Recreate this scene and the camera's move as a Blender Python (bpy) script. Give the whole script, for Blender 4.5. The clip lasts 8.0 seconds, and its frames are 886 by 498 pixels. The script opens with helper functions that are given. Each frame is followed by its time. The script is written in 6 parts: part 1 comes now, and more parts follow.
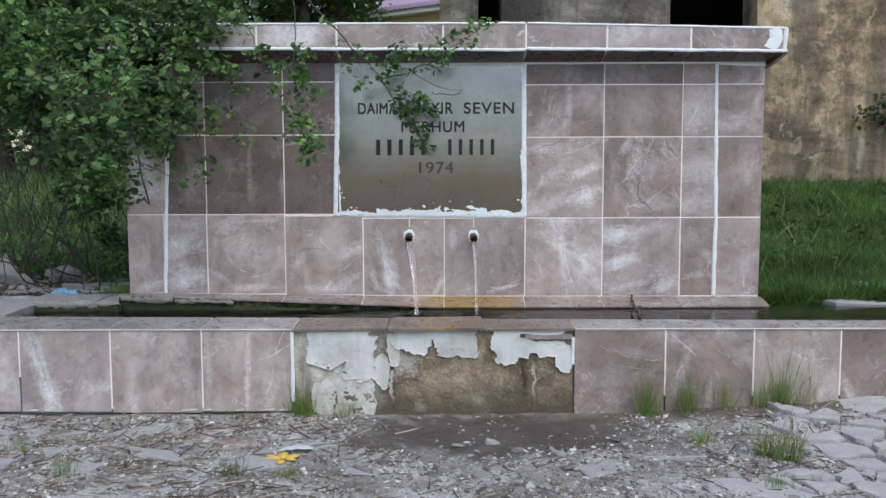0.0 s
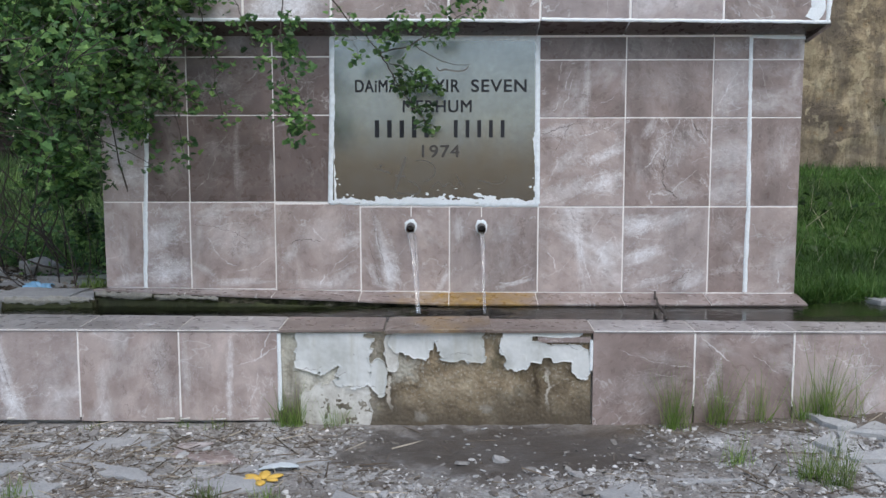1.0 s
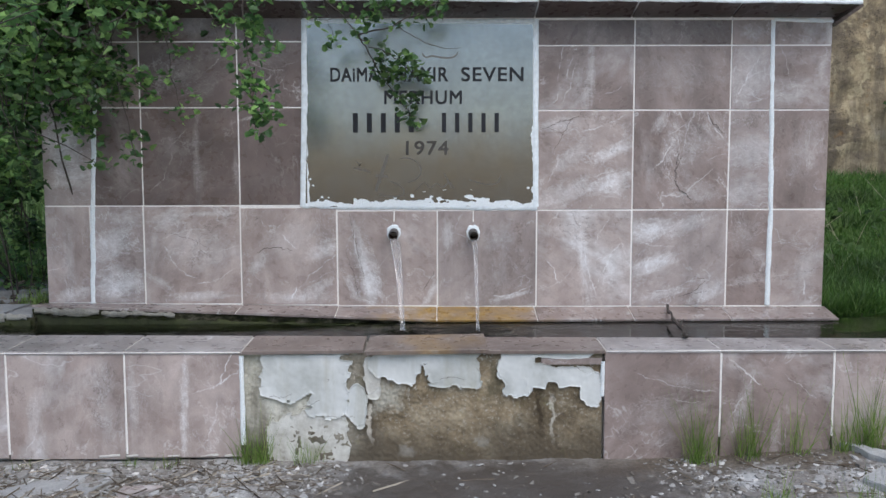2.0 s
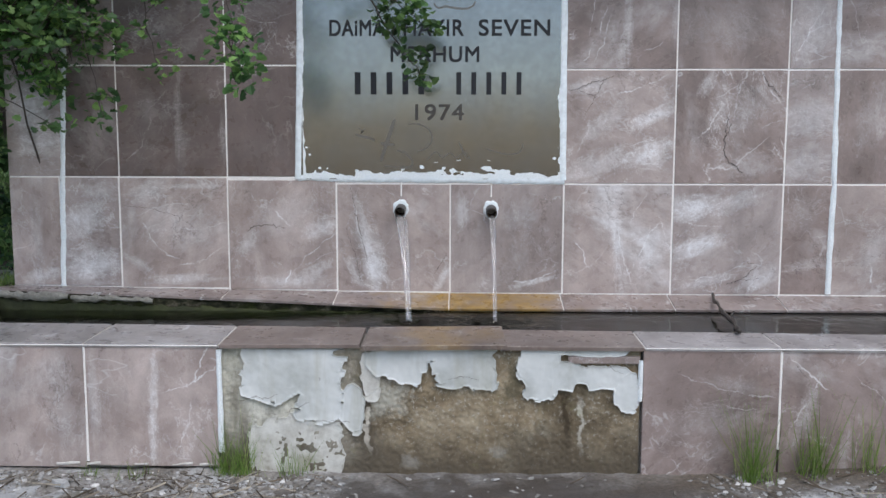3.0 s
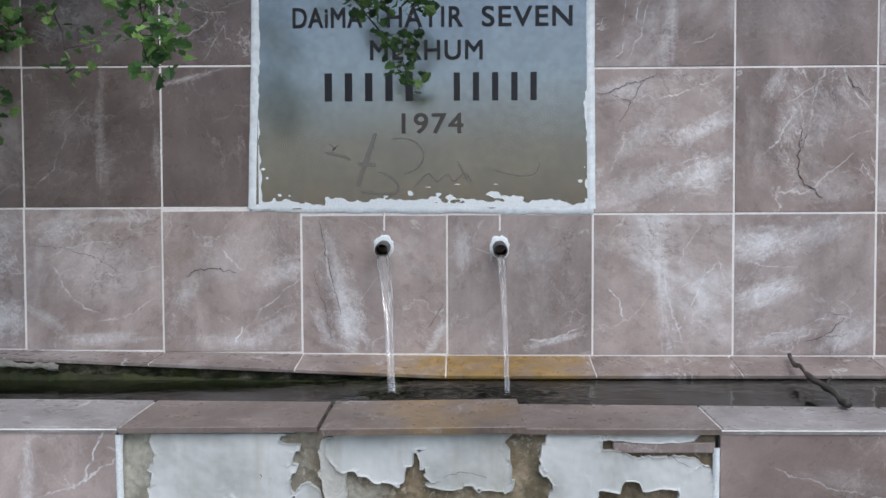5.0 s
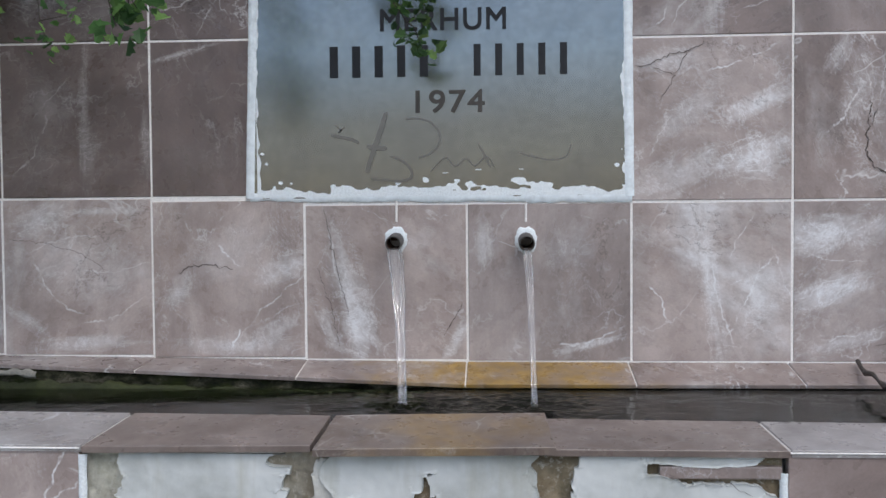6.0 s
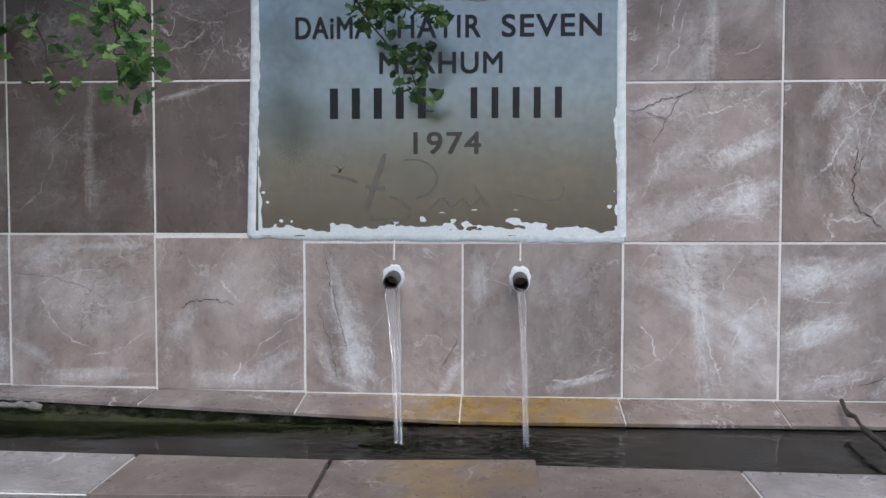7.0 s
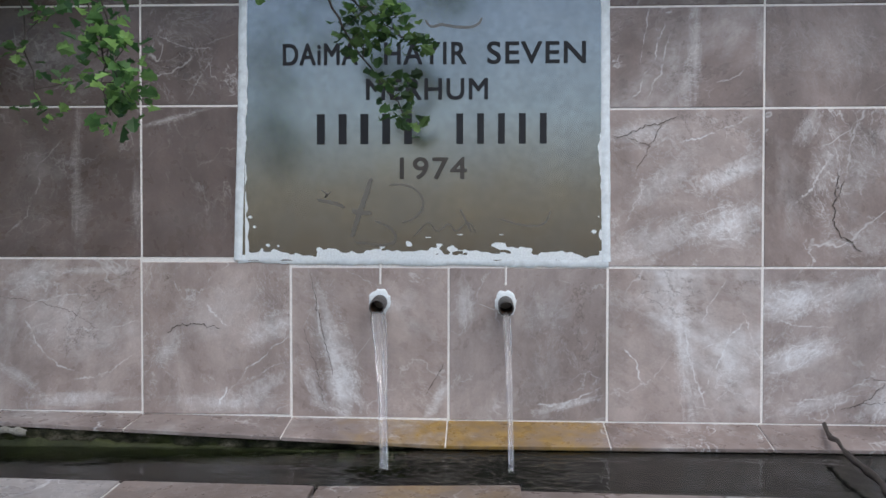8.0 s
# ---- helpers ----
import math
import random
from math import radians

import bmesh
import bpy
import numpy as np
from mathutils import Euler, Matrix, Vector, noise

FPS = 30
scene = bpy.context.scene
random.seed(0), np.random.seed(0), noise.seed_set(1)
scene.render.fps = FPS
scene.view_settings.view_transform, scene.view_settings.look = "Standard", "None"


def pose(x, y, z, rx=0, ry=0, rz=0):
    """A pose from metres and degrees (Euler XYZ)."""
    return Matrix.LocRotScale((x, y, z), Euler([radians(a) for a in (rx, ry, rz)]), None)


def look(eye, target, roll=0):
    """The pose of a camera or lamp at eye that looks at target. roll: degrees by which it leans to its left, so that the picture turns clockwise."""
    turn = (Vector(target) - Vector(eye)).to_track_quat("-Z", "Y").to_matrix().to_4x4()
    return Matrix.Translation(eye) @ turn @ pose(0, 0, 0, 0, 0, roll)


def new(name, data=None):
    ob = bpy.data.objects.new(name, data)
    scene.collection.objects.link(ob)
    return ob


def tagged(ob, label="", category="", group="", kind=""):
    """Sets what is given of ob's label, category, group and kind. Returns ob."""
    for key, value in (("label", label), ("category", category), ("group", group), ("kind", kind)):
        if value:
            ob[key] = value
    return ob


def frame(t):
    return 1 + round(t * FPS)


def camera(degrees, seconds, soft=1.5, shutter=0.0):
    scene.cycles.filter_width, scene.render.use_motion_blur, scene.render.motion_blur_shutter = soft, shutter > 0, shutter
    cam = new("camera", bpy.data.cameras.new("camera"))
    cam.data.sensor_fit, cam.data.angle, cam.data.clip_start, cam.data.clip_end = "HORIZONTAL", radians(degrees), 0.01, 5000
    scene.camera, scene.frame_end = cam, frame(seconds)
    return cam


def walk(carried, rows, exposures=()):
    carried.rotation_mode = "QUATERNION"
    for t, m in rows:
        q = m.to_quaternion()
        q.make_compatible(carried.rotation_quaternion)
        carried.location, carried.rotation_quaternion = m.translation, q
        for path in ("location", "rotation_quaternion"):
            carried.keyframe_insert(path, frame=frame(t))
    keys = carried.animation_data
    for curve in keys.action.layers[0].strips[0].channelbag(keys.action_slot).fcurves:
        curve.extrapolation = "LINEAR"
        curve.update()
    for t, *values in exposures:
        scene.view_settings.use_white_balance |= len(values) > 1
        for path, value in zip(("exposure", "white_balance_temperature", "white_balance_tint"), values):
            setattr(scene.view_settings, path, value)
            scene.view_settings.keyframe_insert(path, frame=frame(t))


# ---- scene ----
cam = camera(53.3, 8.0)
PATH = [
    (0, (-0.003, -4.456, 1.038), (-0.005, -2.464, 0.853), -0.19),
    (0.5, (0.031, -4.269, 1.039), (0.041, -2.281, 0.816), 0.21),
    (1, (0.023, -4.066, 1.023), (-0.003, -2.078, 0.809), -0.07),
    (1.5, (0.01, -3.827, 1.012), (0.002, -1.839, 0.797), -0.32),
    (1.7, (-0.011, -3.745, 0.989), (0.012, -1.753, 0.809), -0.18),
    (3, (0.03, -3.185, 0.910), (-0.005, -1.198, 0.682), 0.1),
    (3.5, (0.049, -3.006, 0.847), (0.002, -1.017, 0.647), 0.16),
    (4, (0.034, -2.819, 0.797), (-0.016, -0.822, 0.706), 0.06),
    (4.5, (0.025, -2.654, 0.793), (-0.002, -0.658, 0.662), 0.6),
    (4.7, (0.031, -2.591, 0.788), (0.006, -0.593, 0.704), 0.17),
    (6, (0.068, -2.214, 0.739), (-0.048, -0.218, 0.674), -0.51),
    (6.5, (0.071, -2.23, 0.816), (-0.049, -0.236, 0.721), 0.05),
    (7, (0.08, -2.265, 0.862), (-0.035, -0.271, 0.776), -0.03),
    (7.5, (0.093, -2.278, 0.864), (-0.02, -0.283, 0.785), 0.34),
    (8, (0.087, -2.278, 0.879), (-0.002, -0.281, 0.834), 0.01),
]
walk(cam, [(t, look(eye, target, roll)) for t, eye, target, roll in PATH],
     [(0, 0.56, 6620, 11), (3.5, 0.51, 6620, 11), (4.7, 0.46, 6620, 11), (6.5, 0.35, 6620, 11), (8, 0.34, 6620, 11)])

# ---- light ----
world = bpy.data.worlds.new("sky")
scene.world = world
world.use_nodes = True
wn = world.node_tree.nodes
sky = wn.new("ShaderNodeTexSky")
sky.sky_type = "NISHITA"
sky.sun_disc = False
sky.sun_elevation = radians(60)
sky.sun_rotation = radians(175)
sky.dust_density = 1.3
sky.air_density = 1.0
world.node_tree.links.new(sky.outputs[0], wn["Background"].inputs[0])
wn["Background"].inputs[1].default_value = 0.12
sun_data = bpy.data.lights.new("sun", "SUN")
sun_data.energy, sun_data.angle, sun_data.color = 1.5, radians(60), (1.0, 0.985, 0.96)
sun = new("sun", sun_data)
sun.matrix_world = look((2.0, -3.6, 5.4), (0, 0, 0))


# ---- materials ----
class Mat:
    """A small builder of node materials."""

    def __init__(self, name, rough=0.6, metal=0.0, spec=0.5):
        self.m = bpy.data.materials.new(name)
        self.m.use_nodes = True
        self.t = self.m.node_tree
        self.b = self.t.nodes["Principled BSDF"]
        self.b.inputs["Roughness"].default_value = rough
        self.b.inputs["Metallic"].default_value = metal
        self.b.inputs["Specular IOR Level"].default_value = spec

    def n(self, kind, **values):
        node = self.t.nodes.new("ShaderNode" + kind)
        for key, value in values.items():
            node.inputs[key].default_value = value
        return node

    def link(self, a, b):
        self.t.links.new(a, b)

    def coords(self, per_object=True, stretch=(1, 1, 1), world_space=False):
        """Local coordinates, shifted by each object's own random number."""
        if world_space:
            out = self.n("NewGeometry").outputs["Position"]
        else:
            out = self.n("TexCoord").outputs["Object"]
        mapping = self.n("Mapping")
        mapping.inputs["Scale"].default_value = stretch
        self.link(out, mapping.inputs["Vector"])
        if per_object:
            info = self.n("ObjectInfo")
            mul = self.n("VectorMath")
            mul.operation = "SCALE"
            mul.inputs[0].default_value = (37.0, 91.0, 53.0)
            self.link(info.outputs["Random"], mul.inputs["Scale"])
            self.link(mul.outputs[0], mapping.inputs["Location"])
        return mapping.outputs[0]

    def noise(self, vec, scale, detail=4, rough=0.55, distort=0.0):
        node = self.n("TexNoise", Scale=scale, Detail=detail, Roughness=rough, Distortion=distort)
        self.link(vec, node.inputs["Vector"])
        return node.outputs["Fac"]

    def ramp(self, fac, *stops):
        node = self.n("ValToRGB")
        els = node.color_ramp.elements
        while len(els) < len(stops):
            els.new(0.5)
        for el, (p, c) in zip(els, stops):
            el.position = p
            el.color = (c, c, c, 1) if isinstance(c, (int, float)) else (*c, 1)
        self.link(fac, node.inputs[0])
        return node.outputs[0]

    def mix(self, fac, a, b, blend="MIX"):
        node = self.n("Mix")
        node.data_type = "RGBA"
        node.blend_type = blend
        for value, socket in ((fac, node.inputs[0]), (a, node.inputs[6]), (b, node.inputs[7])):
            if isinstance(value, (int, float)):
                socket.default_value = value
            elif isinstance(value, tuple):
                socket.default_value = (*value, 1)
            else:
                self.link(value, socket)
        return node.outputs[2]

    def math(self, op, a, b=0.0, c=0.0, clamp=False):
        node = self.n("Math")
        node.operation = op
        node.use_clamp = clamp
        for value, socket in zip((a, b, c), node.inputs):
            if isinstance(value, (int, float)):
                socket.default_value = value
            else:
                self.link(value, socket)
        return node.outputs[0]

    def color(self, out):
        if isinstance(out, tuple):
            self.b.inputs["Base Color"].default_value = (*out, 1)
        else:
            self.link(out, self.b.inputs["Base Color"])
        return self

    def rough(self, out):
        self.link(out, self.b.inputs["Roughness"])
        return self

    def bump(self, fac, strength=0.3, distance=0.005):
        node = self.n("Bump", Strength=strength, Distance=distance)
        self.link(fac, node.inputs["Height"])
        self.link(node.outputs[0], self.b.inputs["Normal"])
        return self


def marble(name, dark, mid, pale, gloss=0.3, stain=None, drifts=0.0, hazes=(), veins=(), busy=1.0):
    """Brown-mauve marble: clouded ground, pale drifts, thin white veins and a few dark cracks.

    hazes: (x, z, length, width, angle, strength), soft chalky or (below 0) dark clouds; veins: (x, z, length, angle,
    bend, width in mm, strength), thin white lines; both in half-tile units from the slab's middle, degrees."""
    m = Mat(name, gloss, spec=0.5)
    vein = tuple(0.12 + 0.84 * p for p in pale)
    info = m.n("ObjectInfo")
    own = m.n("TexCoord").outputs["Object"]
    turn = m.n("VectorRotate")
    turn.rotation_type = "Y_AXIS"
    m.link(own, turn.inputs["Vector"])
    m.link(m.math("MULTIPLY", info.outputs["Random"], 57.0), turn.inputs["Angle"])
    seat = m.n("VectorMath")
    seat.operation = "MULTIPLY_ADD"
    m.link(turn.outputs[0], seat.inputs[0])
    seat.inputs[1].default_value = (1.25, 1.0, 0.92)
    shift = m.n("VectorMath")
    shift.operation = "SCALE"
    shift.inputs[0].default_value = (37.0, 91.0, 53.0)
    m.link(info.outputs["Random"], shift.inputs["Scale"])
    m.link(shift.outputs[0], seat.inputs[2])
    v = seat.outputs[0]
    ground = m.ramp(m.noise(v, 4.2, 6, 0.56, 0.6), (0.32, dark), (0.68, mid))
    blotch = m.ramp(m.noise(v, 13.0, 7, 0.6, 0.6), (0.34, 0.88), (0.66, 1.09))
    ground = m.mix(1.0, ground, blotch, "MULTIPLY")
    # broad soft pale drifts with mottled edges
    lift = m.math("MULTIPLY_ADD", m.math("FRACT", m.math("MULTIPLY", info.outputs["Random"], 7.31)), 0.12, drifts - 0.07)
    drift = m.ramp(m.math("ADD", m.noise(v, 2.8, 8, 0.6, 0.5), lift), (0.52, 0.0), (0.60, 0.25), (0.72, 0.7))
    mottle = m.ramp(m.noise(v, 24.0, 8, 0.7, 0.5), (0.36, 0.3), (0.60, 1.0))
    col = m.mix(m.math("MULTIPLY", drift, mottle), ground, pale)
    deep = tuple(0.62 * c for c in dark)
    crest = m.math("ABSOLUTE", m.math("SUBTRACT", m.noise(v, 11.0, 9, 0.68, 0.8), 0.5))
    web = m.ramp(crest, (0.0, 1.0), (0.006, 0.4), (0.018, 0.0))
    crest = m.math("ABSOLUTE", m.math("SUBTRACT", m.noise(v, 17.0, 8, 0.62, 0.7), 0.5))
    scratch = m.math("MAXIMUM", web, m.ramp(crest, (0.0, 0.7), (0.006, 0.3), (0.018, 0.0)))
    powder = m.ramp(m.noise(v, 46.0, 9, 0.74, 0.5), (0.36, 0.40), (0.60, 1.0))
    faint = m.ramp(m.noise(v, 3.6, 5, 0.6), (0.47, 0.0), (0.62, 0.55 * busy))
    col = m.mix(m.math("MULTIPLY", web, faint), col, pale)
    for k, (hx, hz, hl, hw, angle, most) in enumerate(hazes):
        put = m.n("Mapping")
        put.vector_type = "TEXTURE"
        put.inputs["Location"].default_value = (0.2 * hx, 0, 0.2 * hz)
        put.inputs["Rotation"].default_value = (0, -radians(angle), 0)
        put.inputs["Scale"].default_value = (0.2 * hl, 1, 0.2 * hw)
        m.link(own, put.inputs["Vector"])
        far = m.n("VectorMath")
        far.operation = "LENGTH"
        m.link(put.outputs[0], far.inputs[0])
        away = m.n("VectorMath")
        away.operation = "ADD"
        m.link(put.outputs[0], away.inputs[0])
        away.inputs[1].default_value = (3.7 * k + hx, 5.0 * hz, 7.1 * k + 2.0)
        ragged = m.math("SUBTRACT", m.noise(away.outputs[0], 1.5, 9, 0.66, 0.4), 0.5)
        f = m.math("MULTIPLY_ADD", ragged, 2.1, far.outputs["Value"])
        f = m.math("SUBTRACT", 1.0, f)
        soft = m.ramp(f, (-0.0, 0.0), (0.35, 0.30 * abs(most)), (0.95, 0.74 * abs(most)))
        col = m.mix(m.math("MULTIPLY", soft, powder), col, pale if most > 0 else deep)
        if most > 0:
            fine = m.ramp(m.math("ADD", f, 0.25), (0.0, 0.0), (0.7, 0.75 * most))
            col = m.mix(m.math("MULTIPLY", fine, scratch), col, vein)
    wander = m.math("SUBTRACT", m.noise(own, 16.0, 7, 0.66), 0.5)
    breaks = m.ramp(m.noise(v, 26.0, 4, 0.6), (0.40, 0.1), (0.52, 1.0))
    for vx, vz, vl, angle, bend, wide, most in veins:
        put = m.n("Mapping")
        put.vector_type = "TEXTURE"
        put.inputs["Location"].default_value = (0.2 * vx, 0, 0.2 * vz)
        put.inputs["Rotation"].default_value = (0, -radians(angle), 0)
        put.inputs["Scale"].default_value = (0.2 * vl, 1, 0.2 * vl)
        m.link(own, put.inputs["Vector"])
        sep = m.n("SeparateXYZ")
        m.link(put.outputs[0], sep.inputs[0])
        u = sep.outputs[0]
        w = m.math("ADD", sep.outputs[2], m.math("MULTIPLY", m.math("MULTIPLY", u, u), -bend))
        w = m.math("ABSOLUTE", m.math("ADD", w, m.math("MULTIPLY", wander, 0.05 / (0.2 * vl))))
        line = m.ramp(m.math("MULTIPLY", w, 0.2 * vl / (0.00062 * wide)), (0.0, 1.0), (0.45, 0.7), (1.0, 0.0))
        ends = m.ramp(m.math("ABSOLUTE", u), (0.7, most), (1.0, 0.0))
        col = m.mix(m.math("MULTIPLY", m.math("MULTIPLY", line, ends), breaks), col, vein)
    # long veins: the middle of a warped noise, fading in and out
    ridge = m.math("ABSOLUTE", m.math("SUBTRACT", m.noise(v, 1.7, 9, 0.6, 0.2), 0.5))
    lines = m.ramp(ridge, (0.0, 1.0), (0.0014, 0.6), (0.0045, 0.0))
    where = m.ramp(m.noise(v, 7.0, 5, 0.65), (0.47, 0.0), (0.56, 0.85 * busy))
    col = m.mix(m.math("MULTIPLY", lines, where), col, vein)
    # short, nearly straight white veins
    long = m.n("VectorMath")
    long.operation = "MULTIPLY"
    m.link(v, long.inputs[0])
    long.inputs[1].default_value = (0.8, 1.0, 2.4)
    ridge = m.math("ABSOLUTE", m.math("SUBTRACT", m.noise(long.outputs[0], 1.5, 5, 0.48, 0.1), 0.47))
    lines = m.ramp(ridge, (0.0, 1.0), (0.0010, 0.6), (0.0034, 0.0))
    where = m.ramp(m.noise(v, 5.0, 5, 0.65), (0.49, 0.0), (0.56, 0.8 * busy))
    col = m.mix(m.math("MULTIPLY", lines, where), col, vein)
    # hair veins: edges of a warped cell net, here and there
    warp = m.n("TexVoronoi", Scale=4.2)
    warp.feature = "DISTANCE_TO_EDGE"
    bend = m.n("TexNoise", Scale=9.0, Detail=7.0, Roughness=0.65)
    m.link(v, bend.inputs["Vector"])
    m.link(m.mix(0.09, v, bend.outputs["Color"]), warp.inputs["Vector"])
    net = m.ramp(warp.outputs["Distance"], (0.0, 1.0), (0.005, 0.0))
    where = m.ramp(m.noise(v, 7.5, 4, 0.6), (0.52, 0.0), (0.64, 0.7 * busy))
    col = m.mix(m.math("MULTIPLY", net, where), col, vein)
    # thin dark seams
    ridge = m.math("ABSOLUTE", m.math("SUBTRACT", m.noise(v, 2.2, 9, 0.66, 0.3), 0.46))
    seam = m.ramp(ridge, (0.0, 1.0), (0.005, 0.0))
    where = m.ramp(m.noise(v, 4.0, 2), (0.53, 0.0), (0.60, 0.6))
    col = m.mix(m.math("MULTIPLY", seam, where), col, (0.10, 0.08, 0.07))
    speck = m.ramp(m.noise(v, 150.0, 4, 0.75), (0.3, 0.90), (0.7, 1.07))
    col = m.mix(1.0, col, speck, "MULTIPLY")
    dust = m.coords(False, (1, 1, 0.12), True)
    grime = m.ramp(m.noise(dust, 8.0, 5, 0.62), (0.42, 1.0), (0.75, 0.72))
    col = m.mix(1.0, col, grime, "MULTIPLY")
    if stain:
        s = m.coords(False, (1, 1, 1), True)
        sep = m.n("SeparateXYZ")
        m.link(s, sep.inputs[0])
        x = m.math("SUBTRACT", m.math("ABSOLUTE", m.math("ADD", sep.outputs[0], -stain[0])), stain[1])
        x = m.math("ADD", x, m.math("MULTIPLY", m.math("SUBTRACT", m.noise(s, 9.0, 5), 0.5), 0.5))
        f = m.ramp(m.math("MULTIPLY_ADD", x, -4.0, 0.5), (0.2, 0.0), (0.8, stain[2]))
        f = m.math("MULTIPLY", f, m.ramp(m.noise(s, 13.0, 7, 0.7), (0.34, 0.3), (0.55, 1.0)))
        rust = m.ramp(m.noise(s, 22.0, 6, 0.7), (0.35, (0.20, 0.125, 0.045)), (0.6, (0.34, 0.21, 0.055)))
        col = m.mix(f, col, rust)
    m.color(col)
    m.rough(m.ramp(m.noise(v, 24.0, 5), (0.3, gloss - 0.1), (0.7, gloss + 0.16)))
    m.bump(m.noise(v, 40.0, 6, 0.6), 0.10, 0.003)
    return m.m


def plain(name, a, b, scale=20.0, rough=0.7, bump=0.2, metal=0.0, per_object=True, depth=0.004):
    """Two tones of one colour, mottled at two scales."""
    m = Mat(name, rough, metal)
    v = m.coords(per_object)
    col = m.mix(m.noise(v, scale, 5, 0.6), a, b)
    fine = m.ramp(m.noise(v, scale * 9, 3, 0.7), (0.3, 0.82), (0.7, 1.1))
    m.color(m.mix(1.0, col, fine, "MULTIPLY"))
    if bump:
        m.bump(m.noise(v, scale * 4, 5, 0.65), bump, depth)
    return m.m


BROWN, MAUVE, CHALK = (0.20, 0.153, 0.137), (0.40, 0.335, 0.312), (0.78, 0.78, 0.79)
TILE = marble("marble", BROWN, MAUVE, CHALK, drifts=0.01)
TILE_PALE = marble("pale_marble", (0.29, 0.245, 0.235), (0.41, 0.355, 0.345), (0.74, 0.74, 0.76), drifts=0.07)
# the wall marble darkened: shade under the overhang is put into its colour
SHADED_SOFFIT = marble("shaded_soffit_marble", (0.07, 0.052, 0.047), (0.12, 0.092, 0.085), (0.22, 0.2, 0.19), drifts=-0.06)
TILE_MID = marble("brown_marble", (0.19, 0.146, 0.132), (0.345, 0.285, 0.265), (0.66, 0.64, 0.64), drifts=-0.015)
TILE_RUST = marble("rusty_marble", BROWN, (0.35, 0.29, 0.268), CHALK, stain=(0.10, 0.30, 1.0))
TILE_LEDGE = marble("ledge_marble", (0.20, 0.157, 0.143), (0.32, 0.268, 0.251), (0.64, 0.63, 0.63), drifts=-0.02)
TILE_WET = marble("damp_marble", (0.15, 0.116, 0.10), (0.26, 0.212, 0.19), (0.44, 0.415, 0.40), drifts=-0.05, busy=0.3)
# greyer rim tops: dust, and the sky's sheen put into the base colour
TILE_RIM = marble("rim_sheen_marble", (0.22, 0.20, 0.193), (0.39, 0.368, 0.36), (0.60, 0.60, 0.61), drifts=-0.02)
TILE_SMUDGE = marble("smudged_marble", (0.13, 0.098, 0.082), (0.23, 0.185, 0.16), (0.42, 0.39, 0.36), stain=(-0.02, 0.10, 0.55), drifts=-0.05)
# tones of the single slabs: ground dark, ground light, chalk
TONES = {
    "warm": ((0.315, 0.251, 0.230), (0.505, 0.428, 0.402), (0.87, 0.875, 0.89)),
    "grey": ((0.295, 0.243, 0.229), (0.435, 0.374, 0.357), (0.85, 0.865, 0.89)),
    "brown": ((0.205, 0.156, 0.141), (0.345, 0.277, 0.257), (0.74, 0.715, 0.71)),
    # dusk: dark stone; also stands in for soffit shade on the top right course
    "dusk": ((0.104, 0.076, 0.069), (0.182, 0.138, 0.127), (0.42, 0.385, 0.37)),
}


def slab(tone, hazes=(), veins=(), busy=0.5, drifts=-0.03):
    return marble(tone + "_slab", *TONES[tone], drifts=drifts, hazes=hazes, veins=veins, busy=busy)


GROUT = plain("grout", (0.80, 0.77, 0.74), (0.90, 0.88, 0.85), 30, 0.85)
CAULK = plain("caulk", (0.72, 0.80, 0.83), (0.86, 0.89, 0.90), 25, 0.5, 0.05)
FRAME = plain("frame_caulk", (0.72, 0.80, 0.84), (0.85, 0.90, 0.92), 5, 0.4, 0.04)
CEMENT = plain("cement", (0.26, 0.25, 0.23), (0.42, 0.40, 0.37), 9, 0.9, 0.4)
IRON = plain("iron", (0.05, 0.05, 0.05), (0.15, 0.145, 0.14), 40, 0.5, 0.3, 0.5)
RUST = plain("rust", (0.03, 0.016, 0.009), (0.13, 0.055, 0.025), 60, 0.9, 0.3)
LETTER = plain("letter_paint", (0.010, 0.011, 0.015), (0.030, 0.034, 0.040), 60, 0.85, 0.1)
BARK = plain("bark", (0.035, 0.028, 0.024), (0.095, 0.078, 0.066), 30, 0.9, 0.5)
STONE = plain("flagstone", (0.25, 0.257, 0.254), (0.53, 0.54, 0.535), 13, 0.85, 0.9, 0.0, True, 0.008)


# ---- helpers for meshes ----
def finish(name, bm, material, smooth=False, closed=True):
    me = bpy.data.meshes.new(name)
    if closed:
        bmesh.ops.recalc_face_normals(bm, faces=bm.faces)
    bm.to_mesh(me)
    bm.free()
    if material:
        me.materials.append(material)
    if smooth:
        me.shade_smooth()
    return me


def part(name, bm, material, parent, label="", smooth=False):
    ob = new(name, finish(name, bm, material, smooth) if isinstance(bm, bmesh.types.BMesh) else bm)
    if parent:
        ob.parent = parent
        ob.matrix_parent_inverse = parent.matrix_world.inverted()
    return tagged(ob, label)


def thing(name, at=(0, 0, 0), label="", category="", group="", kind=""):
    ob = new(name)
    ob.location = at
    ob.empty_display_size = 0.1
    ob.matrix_world = Matrix.Translation(at)
    return tagged(ob, label, category, group, kind)


